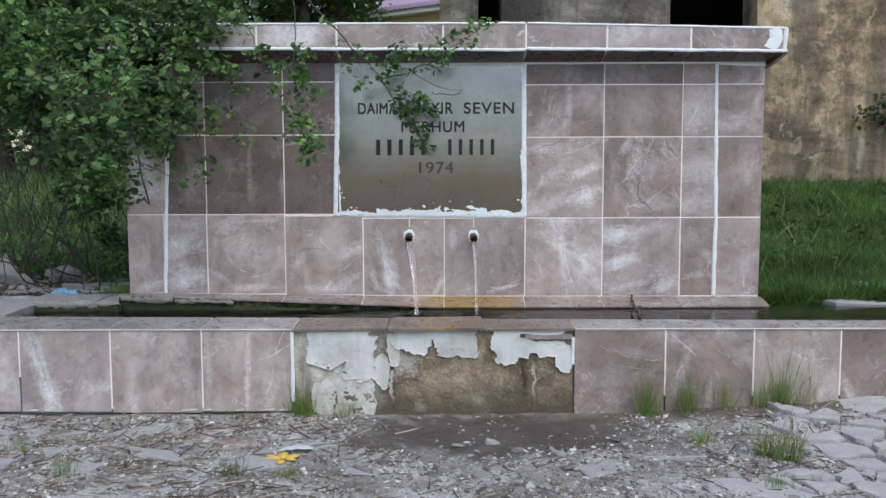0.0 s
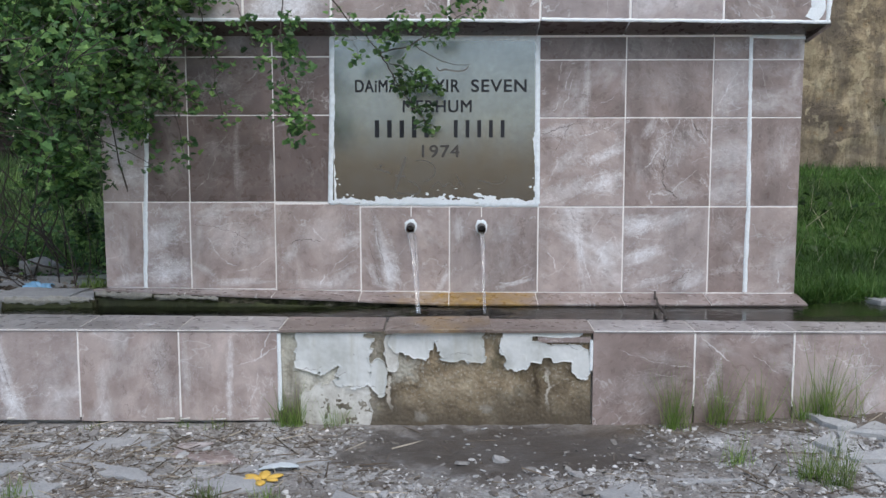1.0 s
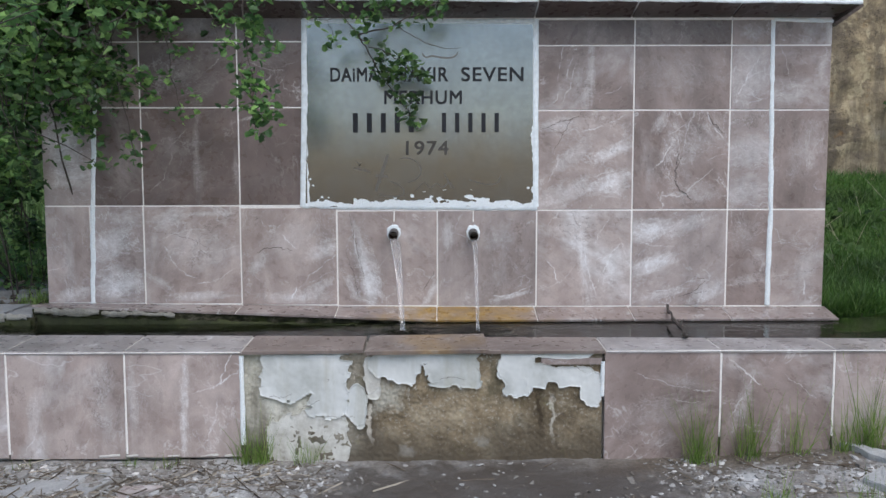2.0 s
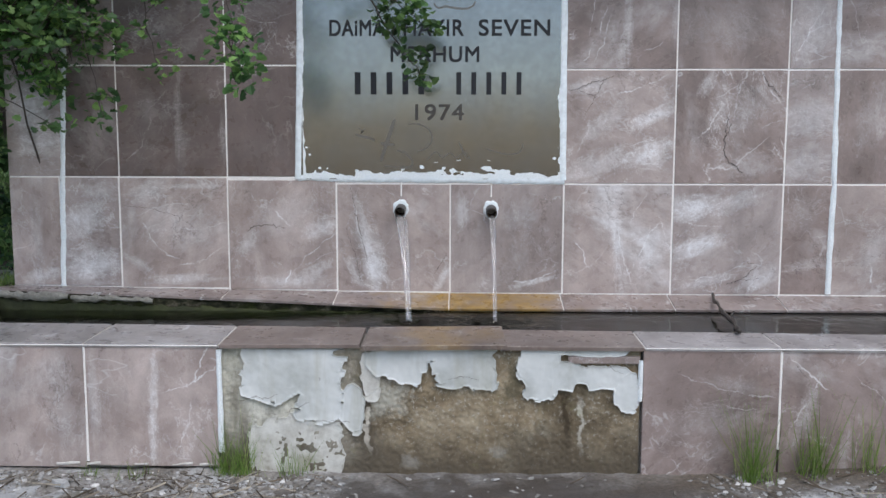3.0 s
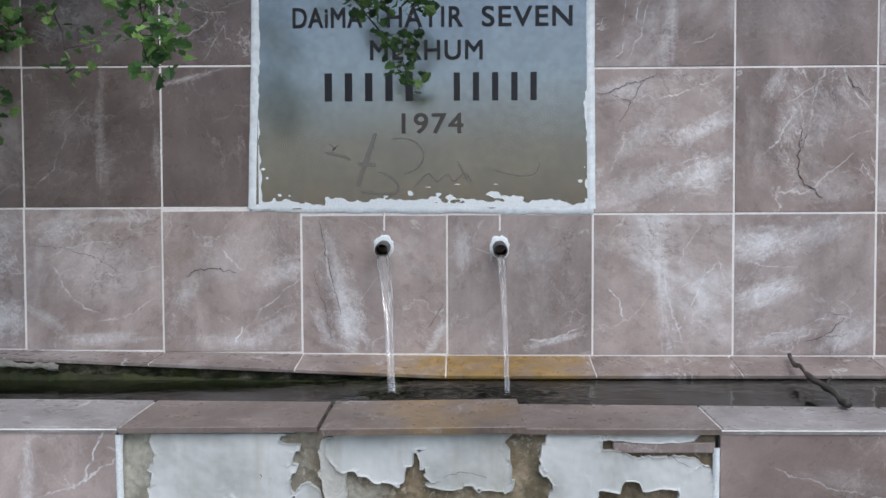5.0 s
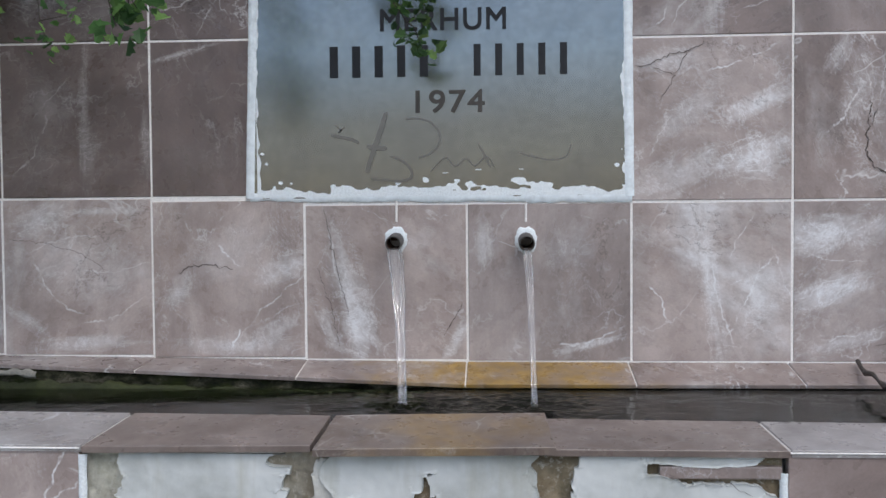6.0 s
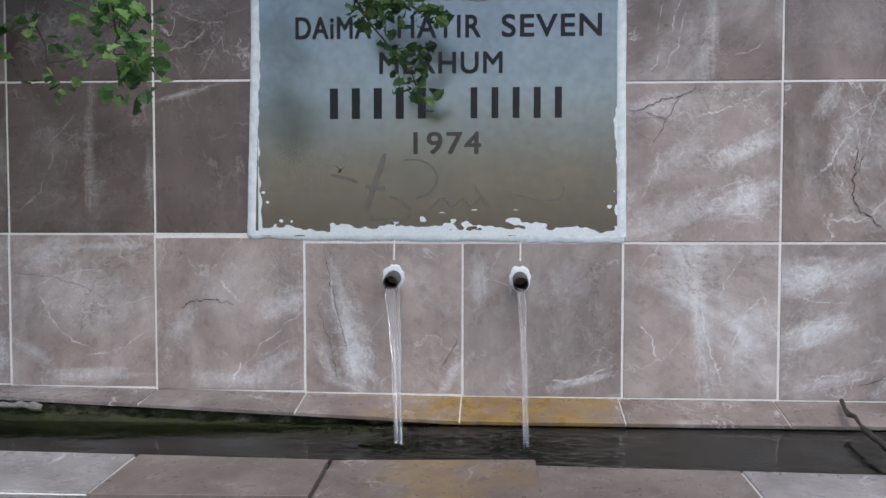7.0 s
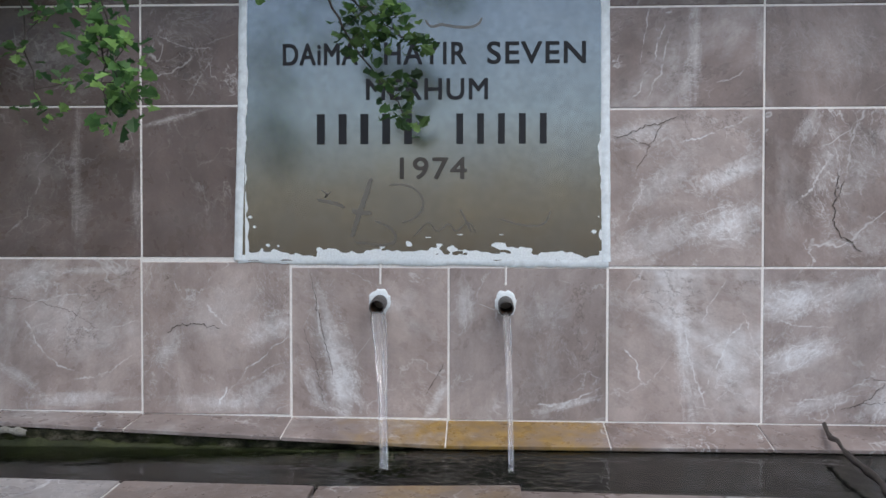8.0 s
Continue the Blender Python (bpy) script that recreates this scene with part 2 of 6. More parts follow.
def box(bm, x0, x1, y0, y1, z0, z1, bevel=0.0, seg=2):
    got = bmesh.ops.create_cube(bm, size=1.0)["verts"]
    bmesh.ops.scale(bm, vec=(x1 - x0, y1 - y0, z1 - z0), verts=got)
    bmesh.ops.translate(bm, vec=((x0 + x1) / 2, (y0 + y1) / 2, (z0 + z1) / 2), verts=got)
    if bevel:
        edges = list({e for v in got for e in v.link_edges})
        bmesh.ops.bevel(bm, geom=edges, offset=bevel, segments=seg, affect="EDGES", profile=0.6)
    return bm


def tube(bm, points, radii, sides=8, caps=True):
    """A tapered tube along points."""
    rings = []
    pts = [Vector(p) for p in points]
    for i, p in enumerate(pts):
        d = (pts[min(i + 1, len(pts) - 1)] - pts[max(i - 1, 0)]).normalized()
        up = Vector((0, 0, 1)) if abs(d.z) < 0.9 else Vector((1, 0, 0))
        a = d.cross(up).normalized()
        b = d.cross(a)
        rings.append([bm.verts.new(p + radii[i] * (a * math.cos(k * math.tau / sides) + b * math.sin(k * math.tau / sides))) for k in range(sides)])
    for r, s in zip(rings, rings[1:]):
        for k in range(sides):
            bm.faces.new((r[k], r[(k + 1) % sides], s[(k + 1) % sides], s[k]))
    if caps:
        bm.faces.new(rings[0][::-1])
        bm.faces.new(rings[-1])
    return rings


TILE_MESHES = {}


def tile_mesh(w, h, material, thick=0.014, ch=0.0015):
    """A slab with a chamfered face: width along x, height along z, the face at y = 0 looking to -y."""
    key = (round(w, 3), round(h, 3), material.name, thick)
    if key not in TILE_MESHES:
        bm = bmesh.new()
        loops = []
        for inset, y in ((ch, 0.0), (0.0, ch), (0.0, thick)):
            a, b = w / 2 - inset, h / 2 - inset
            loops.append([bm.verts.new((sx * a, y, sz * b)) for sx, sz in ((-1, -1), (1, -1), (1, 1), (-1, 1))])
        bm.faces.new(loops[0])
        for p, q in zip(loops, loops[1:]):
            for k in range(4):
                bm.faces.new((p[k], q[k], q[(k + 1) % 4], p[(k + 1) % 4]))
        bm.faces.new(loops[-1][::-1])
        TILE_MESHES[key] = finish("tile", bm, material)
    return TILE_MESHES[key]


rng = random.Random(4)


def lay(parent, x0, x1, z0, z1, material, y=0.0, gap=0.0055, wobble=1.0):
    """One wall tile between the joint lines x0, x1 and z0, z1."""
    w, h = x1 - x0 - gap, z1 - z0 - gap
    ob = part("tile", tile_mesh(w, h, material), None, parent)
    j = lambda s: rng.uniform(-s, s) * wobble
    ob.matrix_basis = pose((x0 + x1) / 2, y + j(0.001), (z0 + z1) / 2, j(0.15), j(0.12), j(0.15))
    return ob


def lay_on(parent, corners, material, thick=0.014, gap=0.005, name="tile"):
    """A tile over any four corners (front left, front right, back right, back left), its face up or out."""
    c = [Vector(p) for p in corners]
    mid = sum(c, Vector()) / 4
    c = [p + (mid - p).normalized() * gap * 0.7 for p in c]
    n = (c[1] - c[0]).cross(c[3] - c[0]).normalized()
    bm = bmesh.new()
    ch = 0.0015
    top = [bm.verts.new(p + (mid - p).normalized() * ch * 1.4 - mid) for p in c]
    rim = [bm.verts.new(p - n * ch - mid) for p in c]
    low = [bm.verts.new(p - n * thick - mid) for p in c]
    bm.faces.new(top)
    for p, q in ((top, rim), (rim, low)):
        for k in range(4):
            bm.faces.new((p[k], q[k], q[(k + 1) % 4], p[(k + 1) % 4]))
    bm.faces.new(low[::-1])
    ob = part(name, bm, material, parent)
    ob.matrix_basis = Matrix.Translation(mid)
    return ob


def smooth_step(a, b, x):
    t = min(1.0, max(0.0, (x - a) / (b - a)))
    return t * t * (3 - 2 * t)


# ---- ground ----
def height(x, y):
    """The lie of the land: a dirt forecourt, higher ground behind the fountain."""
    front = 0.05 * smooth_step(0.6, 1.8, x) * smooth_step(-1.35, -0.75, y) - 0.027
    back = 0.30 + 0.55 * smooth_step(0.3, 5.0, y) + 0.25 * smooth_step(8, 40, y)
    if y > 60:
        back += 0.02 * (y - 60)
    back += 0.06 * smooth_step(1.4, 1.62, x) * (1 - smooth_step(0.5, 1.5, y))
    back += 0.085 * smooth_step(-1.5, -1.7, x) * (1 - smooth_step(0.7, 1.6, y))
    if -0.69 < y < (0.06 if x < 1.62 else 0.0 + 0.03 * noise.noise((x * 6, 2, 2))) and -2.28 < x < 2.72:
        return -0.25
    z = front + (back - front) * smooth_step(-0.5, 0.1, y)
    rough = 0.012 if y < 0 else 0.03
    z += rough * noise.noise((x * 2.3, y * 2.3, 1.0)) + 0.007 * noise.noise((x * 9, y * 9, 5.0))
    if y < -0.5 and abs(x) < 3 and y > -2.2:
        z += 0.004 * noise.noise((x * 31, y * 31, 9.0))
        # the trodden wet hollow under the worn front
        z -= 0.014 * math.exp(-((x - 0.1) / 0.55) ** 2 - ((y + 0.98) / 0.2) ** 2)
    return z


def spread(lo, hi, step, far, grow=1.35):
    out = list(np.arange(lo, hi + step / 2, step))
    for sign in (-1, 1):
        s, p = step, (lo if sign < 0 else hi)
        while abs(p) < far:
            s *= grow
            p += sign * s
            out.append(p)
    return sorted(out)


def ground_material():
    m = Mat("ground", 0.95, spec=0.2)
    v = m.coords(False, (1, 1, 1), True)
    sep = m.n("SeparateXYZ")
    m.link(v, sep.inputs[0])
    x, y = sep.outputs[0], sep.outputs[1]
    dirt = m.ramp(m.noise(v, 4.0, 7, 0.65), (0.3, (0.138, 0.120, 0.100)), (0.48, (0.30, 0.288, 0.272)), (0.64, (0.50, 0.512, 0.512)))
    grit = m.ramp(m.noise(v, 70.0, 4, 0.75), (0.3, 0.55), (0.7, 1.3))
    dirt = m.mix(1.0, dirt, grit, "MULTIPLY")
    dirt = m.mix(1.0, dirt, m.ramp(m.noise(v, 0.9, 6, 0.6), (0.35, 0.78), (0.65, 1.12)), "MULTIPLY")
    moss = m.ramp(m.noise(v, 2.6, 5, 0.7), (0.58, 0.0), (0.72, 0.55))
    dirt = m.mix(moss, dirt, (0.085, 0.10, 0.04))
    # wet mud under the worn front
    dx = m.math("MULTIPLY", m.math("SUBTRACT", x, 0.19), 1.35)
    dy = m.math("MULTIPLY", m.math("ADD", y, 0.99), 2.6)
    rad = m.math("SQRT", m.math("ADD", m.math("MULTIPLY", dx, dx), m.math("MULTIPLY", dy, dy)))
    rad = m.math("ADD", rad, m.math("MULTIPLY", m.math("SUBTRACT", m.noise(v, 5.0, 7, 0.68), 0.5), 1.7))
    wet = m.ramp(rad, (0.6, 1.0), (1.15, 0.0))
    dirt = m.mix(m.math("MULTIPLY", wet, 0.88), dirt, (0.065, 0.055, 0.047))
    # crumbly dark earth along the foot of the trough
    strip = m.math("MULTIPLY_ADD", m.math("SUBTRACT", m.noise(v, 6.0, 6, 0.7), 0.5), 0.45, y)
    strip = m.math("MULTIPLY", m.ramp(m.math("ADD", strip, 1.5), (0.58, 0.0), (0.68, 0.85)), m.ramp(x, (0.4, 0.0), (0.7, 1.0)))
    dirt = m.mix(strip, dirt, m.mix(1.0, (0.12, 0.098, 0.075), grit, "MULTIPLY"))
    grass = m.ramp(m.noise(v, 3.0, 6, 0.7), (0.3, (0.03, 0.06, 0.014)), (0.7, (0.075, 0.13, 0.03)))
    up = m.math("ADD", y, m.math("MULTIPLY", m.math("SUBTRACT", m.noise(v, 3.0, 4), 0.5), 0.8))
    # stony dirt, not grass, behind the trough's far end
    end = m.ramp(m.math("MULTIPLY_ADD", x, -0.5, 0.0), (0.66, 0.0), (0.78, 1.0))
    up = m.math("MULTIPLY_ADD", end, -0.75, up)
    behind = m.ramp(m.math("MULTIPLY_ADD", up, 0.5, 0.3), (0.2, 0.0), (0.3, 1.0))
    away = m.ramp(m.math("MULTIPLY_ADD", y, -0.05, 0.0), (0.25, 0.0), (0.6, 1.0))
    field = m.ramp(m.noise(v, 0.4, 5, 0.6), (0.3, (0.22, 0.16, 0.09)), (0.7, (0.34, 0.26, 0.16)))
    m.color(m.mix(away, m.mix(behind, dirt, grass), field))
    m.rough(m.mix(wet, (0.95, 0.95, 0.95), (0.5, 0.5, 0.5)))
    m.bump(m.noise(v, 60.0, 6, 0.75), 0.6, 0.012)
    return m.m


def build_ground():
    xs = spread(-2.5, 2.5, 0.016, 900)
    ys = sorted(set(spread(-1.9, -0.6, 0.013, 900)) | {0.065 + 0.04 * k for k in range(30)} | {-0.06 + 0.015 * k for k in range(9)})
    co = [(x, y, height(x, y)) for y in ys for x in xs]
    w = len(xs)
    faces = [(j * w + i, j * w + i + 1, (j + 1) * w + i + 1, (j + 1) * w + i) for j in range(len(ys) - 1) for i in range(w - 1)]
    me = bpy.data.meshes.new("ground")
    me.from_pydata(co, [], faces)
    me.shade_smooth()
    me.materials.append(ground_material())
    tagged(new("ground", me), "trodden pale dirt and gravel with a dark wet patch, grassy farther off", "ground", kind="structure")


build_ground()

# ---- the tiled wall ----
X_LEFT, X_RIGHT = -1.605, 1.6
wall = thing("fountain_wall", (0, 0.15, 0.3), "low brown marble-tiled fountain wall with white grout and overhanging cornice", "fountain")


def foot(x):
    return 0.383 - (0.014 * x if x < 0 else 0.003 * x)


bm = box(bmesh.new(), X_LEFT + 0.012, X_RIGHT - 0.012, 0.012, 0.36, 0.0, 1.70)
part("core", bm, CEMENT, wall, "grey cement core")
bm = box(bmesh.new(), X_LEFT + 0.004, X_RIGHT - 0.004, 0.0018, 0.0125, 0.35, 1.56)
part("grout", bm, GROUT, wall, "white grout")

ROW_L = [None, 0.803, 1.2, 1.462, 1.56]
ROW_R = [None, 0.781, 1.186, 1.445, 1.548]
# bottom course, right across
cols = [X_LEFT, -1.42, -1.203, -0.807, -0.412, 0.0, 0.408, 0.8, 1.193, 1.37, X_RIGHT]
BOTTOM = [
    slab("warm", [(0, -0.2, 0.9, 0.15, 90, 0.35), (0.1, -0.8, 0.6, 0.15, 10, 0.6)], drifts=0.02),
    slab("grey", [(0.0, -0.6, 0.7, 0.4, 12, 0.95), (-0.1, 0.25, 0.6, 0.3, 22, 0.8), (0.2, 0.75, 0.4, 0.2, 0, 0.5)], drifts=0.03),
    slab("warm", [(-0.5, 0.72, 0.42, 0.22, 20, 0.6), (0.1, -0.86, 0.85, 0.12, 4, 0.65), (0.1, 0.1, 0.9, 0.5, -10, 0.28), (-0.7, -0.55, 0.4, 0.10, -35, 0.55), (0.3, 0.85, 0.6, 0.06, 0, 0.5)],
         [(-0.35, -0.2, 0.55, -48, 0.3, 5, 0.6), (0.5, -0.5, 0.45, 22, 0.2, 4, 0.6), (0.5, 0.1, 0.5, 8, 0.1, 3, 0.5), (-0.2, 0.5, 0.5, 12, -0.2, 3, 0.5)]),
    slab("warm", [(0.68, 0.12, 0.4, 0.2, 20, 0.65), (-0.65, -0.15, 0.35, 0.15, 62, 0.5), (0.1, -0.84, 0.9, 0.14, 0, 0.5), (-0.1, 0.3, 0.7, 0.35, 30, 0.25), (0.6, -0.65, 0.4, 0.14, 28, 0.55)],
         [(0.52, -0.32, 0.62, 44, -0.1, 4, 0.7), (0.62, -0.45, 0.45, 24, 0.0, 4, 0.7), (0.1, -0.76, 0.14, 64, 0, 6, 1.0), (0.0, 0.3, 0.22, -42, 0, 4, 0.8)]),
    slab("warm", [(-0.46, -0.15, 1.05, 0.24, -74, 1.0), (-0.36, -0.62, 0.45, 0.24, -72, 1.0), (-0.72, -0.6, 0.4, 0.12, -66, 0.8), (0.88, -0.75, 0.34, 0.10, 62, 0.9), (0.25, 0.5, 0.3, 0.12, 0, 0.4), (0.3, -0.2, 0.5, 0.5, 0, -0.3)],
         [(-0.62, 0.1, 0.7, -74, 0.1, 4, 0.7)]),
    slab("grey", [(-0.82, 0.55, 0.34, 0.13, 90, 0.6), (0.5, -0.78, 0.52, 0.06, 13, 0.9), (0.1, 0.35, 0.5, 0.3, 0, 0.22), (0.2, -0.3, 0.8, 0.5, 10, -0.25)],
         [(0.5, -0.74, 0.5, 14, 0.15, 5, 0.8)]),
    slab("warm", [(0.0, -0.1, 1.0, 0.13, -82, 0.75), (-0.1, 0.55, 0.5, 0.25, 90, 0.4), (0.6, -0.2, 0.5, 0.3, 60, 0.3)],
         [(0.42, -0.25, 0.55, 68, 0.1, 4, 0.8), (0.52, 0.12, 0.35, 34, 0.1, 4, 0.8), (-0.62, -0.25, 0.34, -63, 0.0, 4, 0.9), (0.35, 0.55, 0.35, 62, 0, 3, 0.6), (0.85, 0.1, 0.4, -70, 0, 3, 0.6), (0.1, -0.3, 0.6, -75, 0.1, 5, 0.7)]),
    slab("grey", [(-0.55, 0.62, 0.65, 0.26, 14, 1.0), (-0.55, -0.12, 0.62, 0.2, 22, 1.0), (0.6, -0.72, 0.5, 0.22, 28, 0.7), (0.2, 0.7, 0.5, 0.2, 25, 0.6), (-0.3, -0.75, 0.6, 0.1, 14, 0.5), (0.45, 0.1, 0.6, 0.2, 38, -0.5)],
         [(-0.1, -0.62, 0.6, 18, 0.1, 4, 0.7), (-0.5, 0.25, 0.4, -10, 0.2, 3, 0.6)]),
    slab("brown", [(0, -0.45, 0.5, 0.12, 10, 0.5), (-0.1, 0.5, 0.4, 0.3, 80, 0.3)]),
    slab("warm", [(0.2, -0.2, 0.7, 0.3, 80, 0.3)], [(0.2, -0.62, 0.16, 90, 0, 7, 1.0)]),
]
for a, b, k in zip(cols, cols[1:], BOTTOM):
    top = ROW_L[1] if b < -0.5 else ROW_R[1] if a > -0.5 else 0.795
    lay(wall, a, b, foot((a + b) / 2), top, k)
# courses beside the plaque, from the lowest up
LEFT_SLABS = [
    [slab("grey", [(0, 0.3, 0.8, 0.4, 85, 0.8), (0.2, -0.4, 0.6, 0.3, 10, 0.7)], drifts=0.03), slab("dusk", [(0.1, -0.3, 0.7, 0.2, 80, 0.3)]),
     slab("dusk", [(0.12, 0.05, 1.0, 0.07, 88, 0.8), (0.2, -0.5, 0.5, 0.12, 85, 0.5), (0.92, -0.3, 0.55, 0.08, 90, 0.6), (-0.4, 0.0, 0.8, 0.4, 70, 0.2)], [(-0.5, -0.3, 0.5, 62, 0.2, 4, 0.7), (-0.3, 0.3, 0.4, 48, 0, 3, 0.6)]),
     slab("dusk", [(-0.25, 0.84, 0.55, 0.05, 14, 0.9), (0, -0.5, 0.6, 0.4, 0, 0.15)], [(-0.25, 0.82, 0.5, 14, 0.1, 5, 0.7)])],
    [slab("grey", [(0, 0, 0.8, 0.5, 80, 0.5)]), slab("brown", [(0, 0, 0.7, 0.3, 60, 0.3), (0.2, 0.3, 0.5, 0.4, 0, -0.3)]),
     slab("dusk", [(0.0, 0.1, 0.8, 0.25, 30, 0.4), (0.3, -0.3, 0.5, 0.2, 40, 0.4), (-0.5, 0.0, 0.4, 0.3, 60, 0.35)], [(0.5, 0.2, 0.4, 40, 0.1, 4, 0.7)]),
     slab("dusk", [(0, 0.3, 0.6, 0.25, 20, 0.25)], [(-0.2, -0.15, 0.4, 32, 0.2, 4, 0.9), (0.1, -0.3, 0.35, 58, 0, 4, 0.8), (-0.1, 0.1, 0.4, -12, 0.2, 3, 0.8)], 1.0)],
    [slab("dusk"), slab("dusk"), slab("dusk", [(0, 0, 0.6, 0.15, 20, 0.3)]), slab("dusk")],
]
RIGHT_SLABS = [
    [slab("warm", [(0.58, 0.18, 0.55, 0.16, 24, 0.95), (0.55, -0.5, 0.6, 0.26, 20, 0.95), (-0.4, -0.7, 0.65, 0.26, 22, 0.65), (-0.55, 0.72, 0.6, 0.18, 6, 0.5), (-0.25, 0.1, 0.6, 0.2, 40, 0.4), (0.2, 0.55, 0.4, 0.2, 30, -0.35)],
          [(0.4, 0.72, 0.5, 22, 0.1, 4, 0.8), (0.3, -0.3, 0.5, 18, 0, 3, 0.6), (-0.6, -0.2, 0.3, 60, 0, 3, 0.5)]),
     slab("brown", [(-0.42, 0.8, 0.34, 0.12, 66, 0.8), (0.3, 0.35, 0.8, 0.4, 32, 0.4), (0.3, -0.7, 0.6, 0.25, 8, 0.5), (-0.6, -0.15, 0.35, 0.45, 10, -0.5), (0.35, 0.62, 0.6, 0.13, -42, -0.7), (-0.2, 0.4, 0.5, 0.2, 80, 0.4)],
          [(-0.35, 0.05, 0.35, 55, 0.1, 4, 0.9), (0.7, 0.62, 0.5, -55, 0.1, 5, 0.8), (0.1, 0.5, 0.4, 80, 0, 3, 0.6), (0.8, 0.1, 0.3, 20, 0, 3, 0.7)], 0.9),
     slab("grey", [(0, 0.2, 0.9, 0.4, 10, 0.5), (0, -0.6, 0.6, 0.3, 20, 0.5)]), slab("brown", [(0.1, 0.2, 0.7, 0.4, 70, 0.4), (-0.2, -0.8, 0.4, 0.2, 30, -0.6)])],
    [slab("brown", [(0.12, 0.1, 0.75, 0.10, 90, 0.8), (0.95, 0.1, 0.5, 0.07, 90, 0.6), (0.0, -0.4, 0.4, 0.1, 85, 0.5), (-0.6, 0.2, 0.4, 0.4, 0, -0.4)],
          [(-0.42, -0.1, 0.6, 66, 0.15, 4, 0.9), (-0.3, -0.15, 0.5, 70, 0.1, 4, 0.7), (0.5, -0.3, 0.3, 25, 0, 3, 0.7), (-0.5, 0.3, 0.4, 82, 0, 3, 0.7)], 0.9),
     slab("brown", [(-0.1, 0.1, 0.9, 0.45, 4, 0.25)], (), 0.2), slab("grey", [(0, 0, 0.8, 0.5, 60, 0.4)], [(-0.1, 0, 0.5, 60, 0, 4, 0.7)]), slab("brown", [(0.4, 0.2, 0.4, 0.15, 70, 0.4)])],
    # top course: the first two slabs carry the soffit's shade in their tone
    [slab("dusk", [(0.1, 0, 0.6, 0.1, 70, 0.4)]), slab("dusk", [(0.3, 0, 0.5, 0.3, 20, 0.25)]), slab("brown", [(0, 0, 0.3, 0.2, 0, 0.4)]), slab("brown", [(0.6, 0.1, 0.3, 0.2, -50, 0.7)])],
]
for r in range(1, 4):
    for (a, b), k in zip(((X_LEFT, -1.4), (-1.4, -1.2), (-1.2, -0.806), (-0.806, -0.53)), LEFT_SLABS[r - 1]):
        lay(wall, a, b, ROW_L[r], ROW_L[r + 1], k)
    for (a, b), k in zip(((0.4, 0.8), (0.8, 1.193), (1.193, 1.363), (1.363, X_RIGHT)), RIGHT_SLABS[r - 1]):
        lay(wall, a, b, ROW_R[r], ROW_R[r + 1], k)
# side and back faces of the wall
for side, xs_ in ((-1, X_LEFT), (1, X_RIGHT)):
    for k in range(3):
        z0, z1 = 0.39 + 0.386 * k, 0.39 + 0.386 * (k + 1)
        ob = part("tile", tile_mesh(0.34, z1 - z0 - 0.007, TILE), None, wall)
        ob.matrix_basis = pose(xs_, 0.185, (z0 + z1) / 2, 0, 0, 90 * side)

# cornice: sloping soffit, upright fascia, flat top, all falling a little to one end
FX0, FX1, FY = -1.66, 1.648, -0.145


def top_z(x):
    return 1.7235 if x < 0.4 else 1.724 - 0.023 * (x - 0.4)


def low_z(x):
    return 1.600 - 0.007 * (x + 0.5) if x < 0.4 else 1.599 - 0.011 * (x - 0.4)


bm = bmesh.new()
ends = []
for x, inset, lo, hi in ((FX0 + 0.012, 0.05, low_z(FX0) - 0.004, top_z(FX0) - 0.008), (FX1 - 0.012, -0.05, low_z(FX1) - 0.004, top_z(FX1) - 0.008)):
    prof = [(0.01, 1.563), (FY + 0.003, lo + 0.012), (FY + 0.003, hi), (0.42, hi), (0.42, 1.60), (0.36, 1.58)]
    ends.append([bm.verts.new((x + (inset if i in (0, 5) else 0), y, z)) for i, (y, z) in enumerate(prof)])
for k in range(6):
    bm.faces.new((ends[0][k], ends[1][k], ends[1][(k + 1) % 6], ends[0][(k + 1) % 6]))
bm.faces.new(ends[0])
bm.faces.new(ends[1][::-1])
part("cornice_core", bm, CAULK, wall, "white mortar core of the cornice")
# fascia slab with the sky's sheen and a dark reflection painted in as clouds
SKY_SHEEN_SLAB = slab("grey", [(-0.2, 0, 0.9, 0.5, 4, 1.0), (0.2, 0.1, 0.6, 0.3, 0, 0.8), (0.75, -0.05, 0.25, 0.3, 60, -0.9)])
joints = [FX0, -1.29, -0.9, -0.515, -0.003, 0.395, 0.785, 1.188, FX1]
for i, (a, b) in enumerate(zip(joints, joints[1:])):
    c, d = a + (0.01 if i == 5 else 0), b - (0.01 if i == 4 else 0)
    lay_on(wall, [(a, FY, low_z(c) + 0.004), (b, FY, low_z(d) + 0.004), (b, FY, top_z(d) - 0.004), (a, FY, top_z(c) - 0.004)], SKY_SHEEN_SLAB if i == 2 else TILE_PALE if i in (1, 5, 6) else TILE, 0.014, 0.008)
    lay_on(wall, [(a, FY + 0.004, low_z(c)), (b, FY + 0.004, low_z(d)), (min(b, X_RIGHT + 0.006), 0.0, 1.554), (max(a, X_LEFT - 0.006), 0.0, 1.554)][::-1], SHADED_SOFFIT)
    lay_on(wall, [(a, FY, top_z(c) + 0.006), (b, FY, top_z(d) + 0.006), (b, 0.42, top_z(d) + 0.006), (a, 0.42, top_z(c) + 0.006)], TILE)

for i, x in enumerate(joints[1:-1]):
    y = FY + 0.0015
    bm = bmesh.new()
    box(bm, x - 0.0045, x + 0.0045, y, y + 0.02, low_z(x) + 0.004, top_z(x) - 0.002, 0.001, 1)
    part("grout", bm, GROUT, wall)

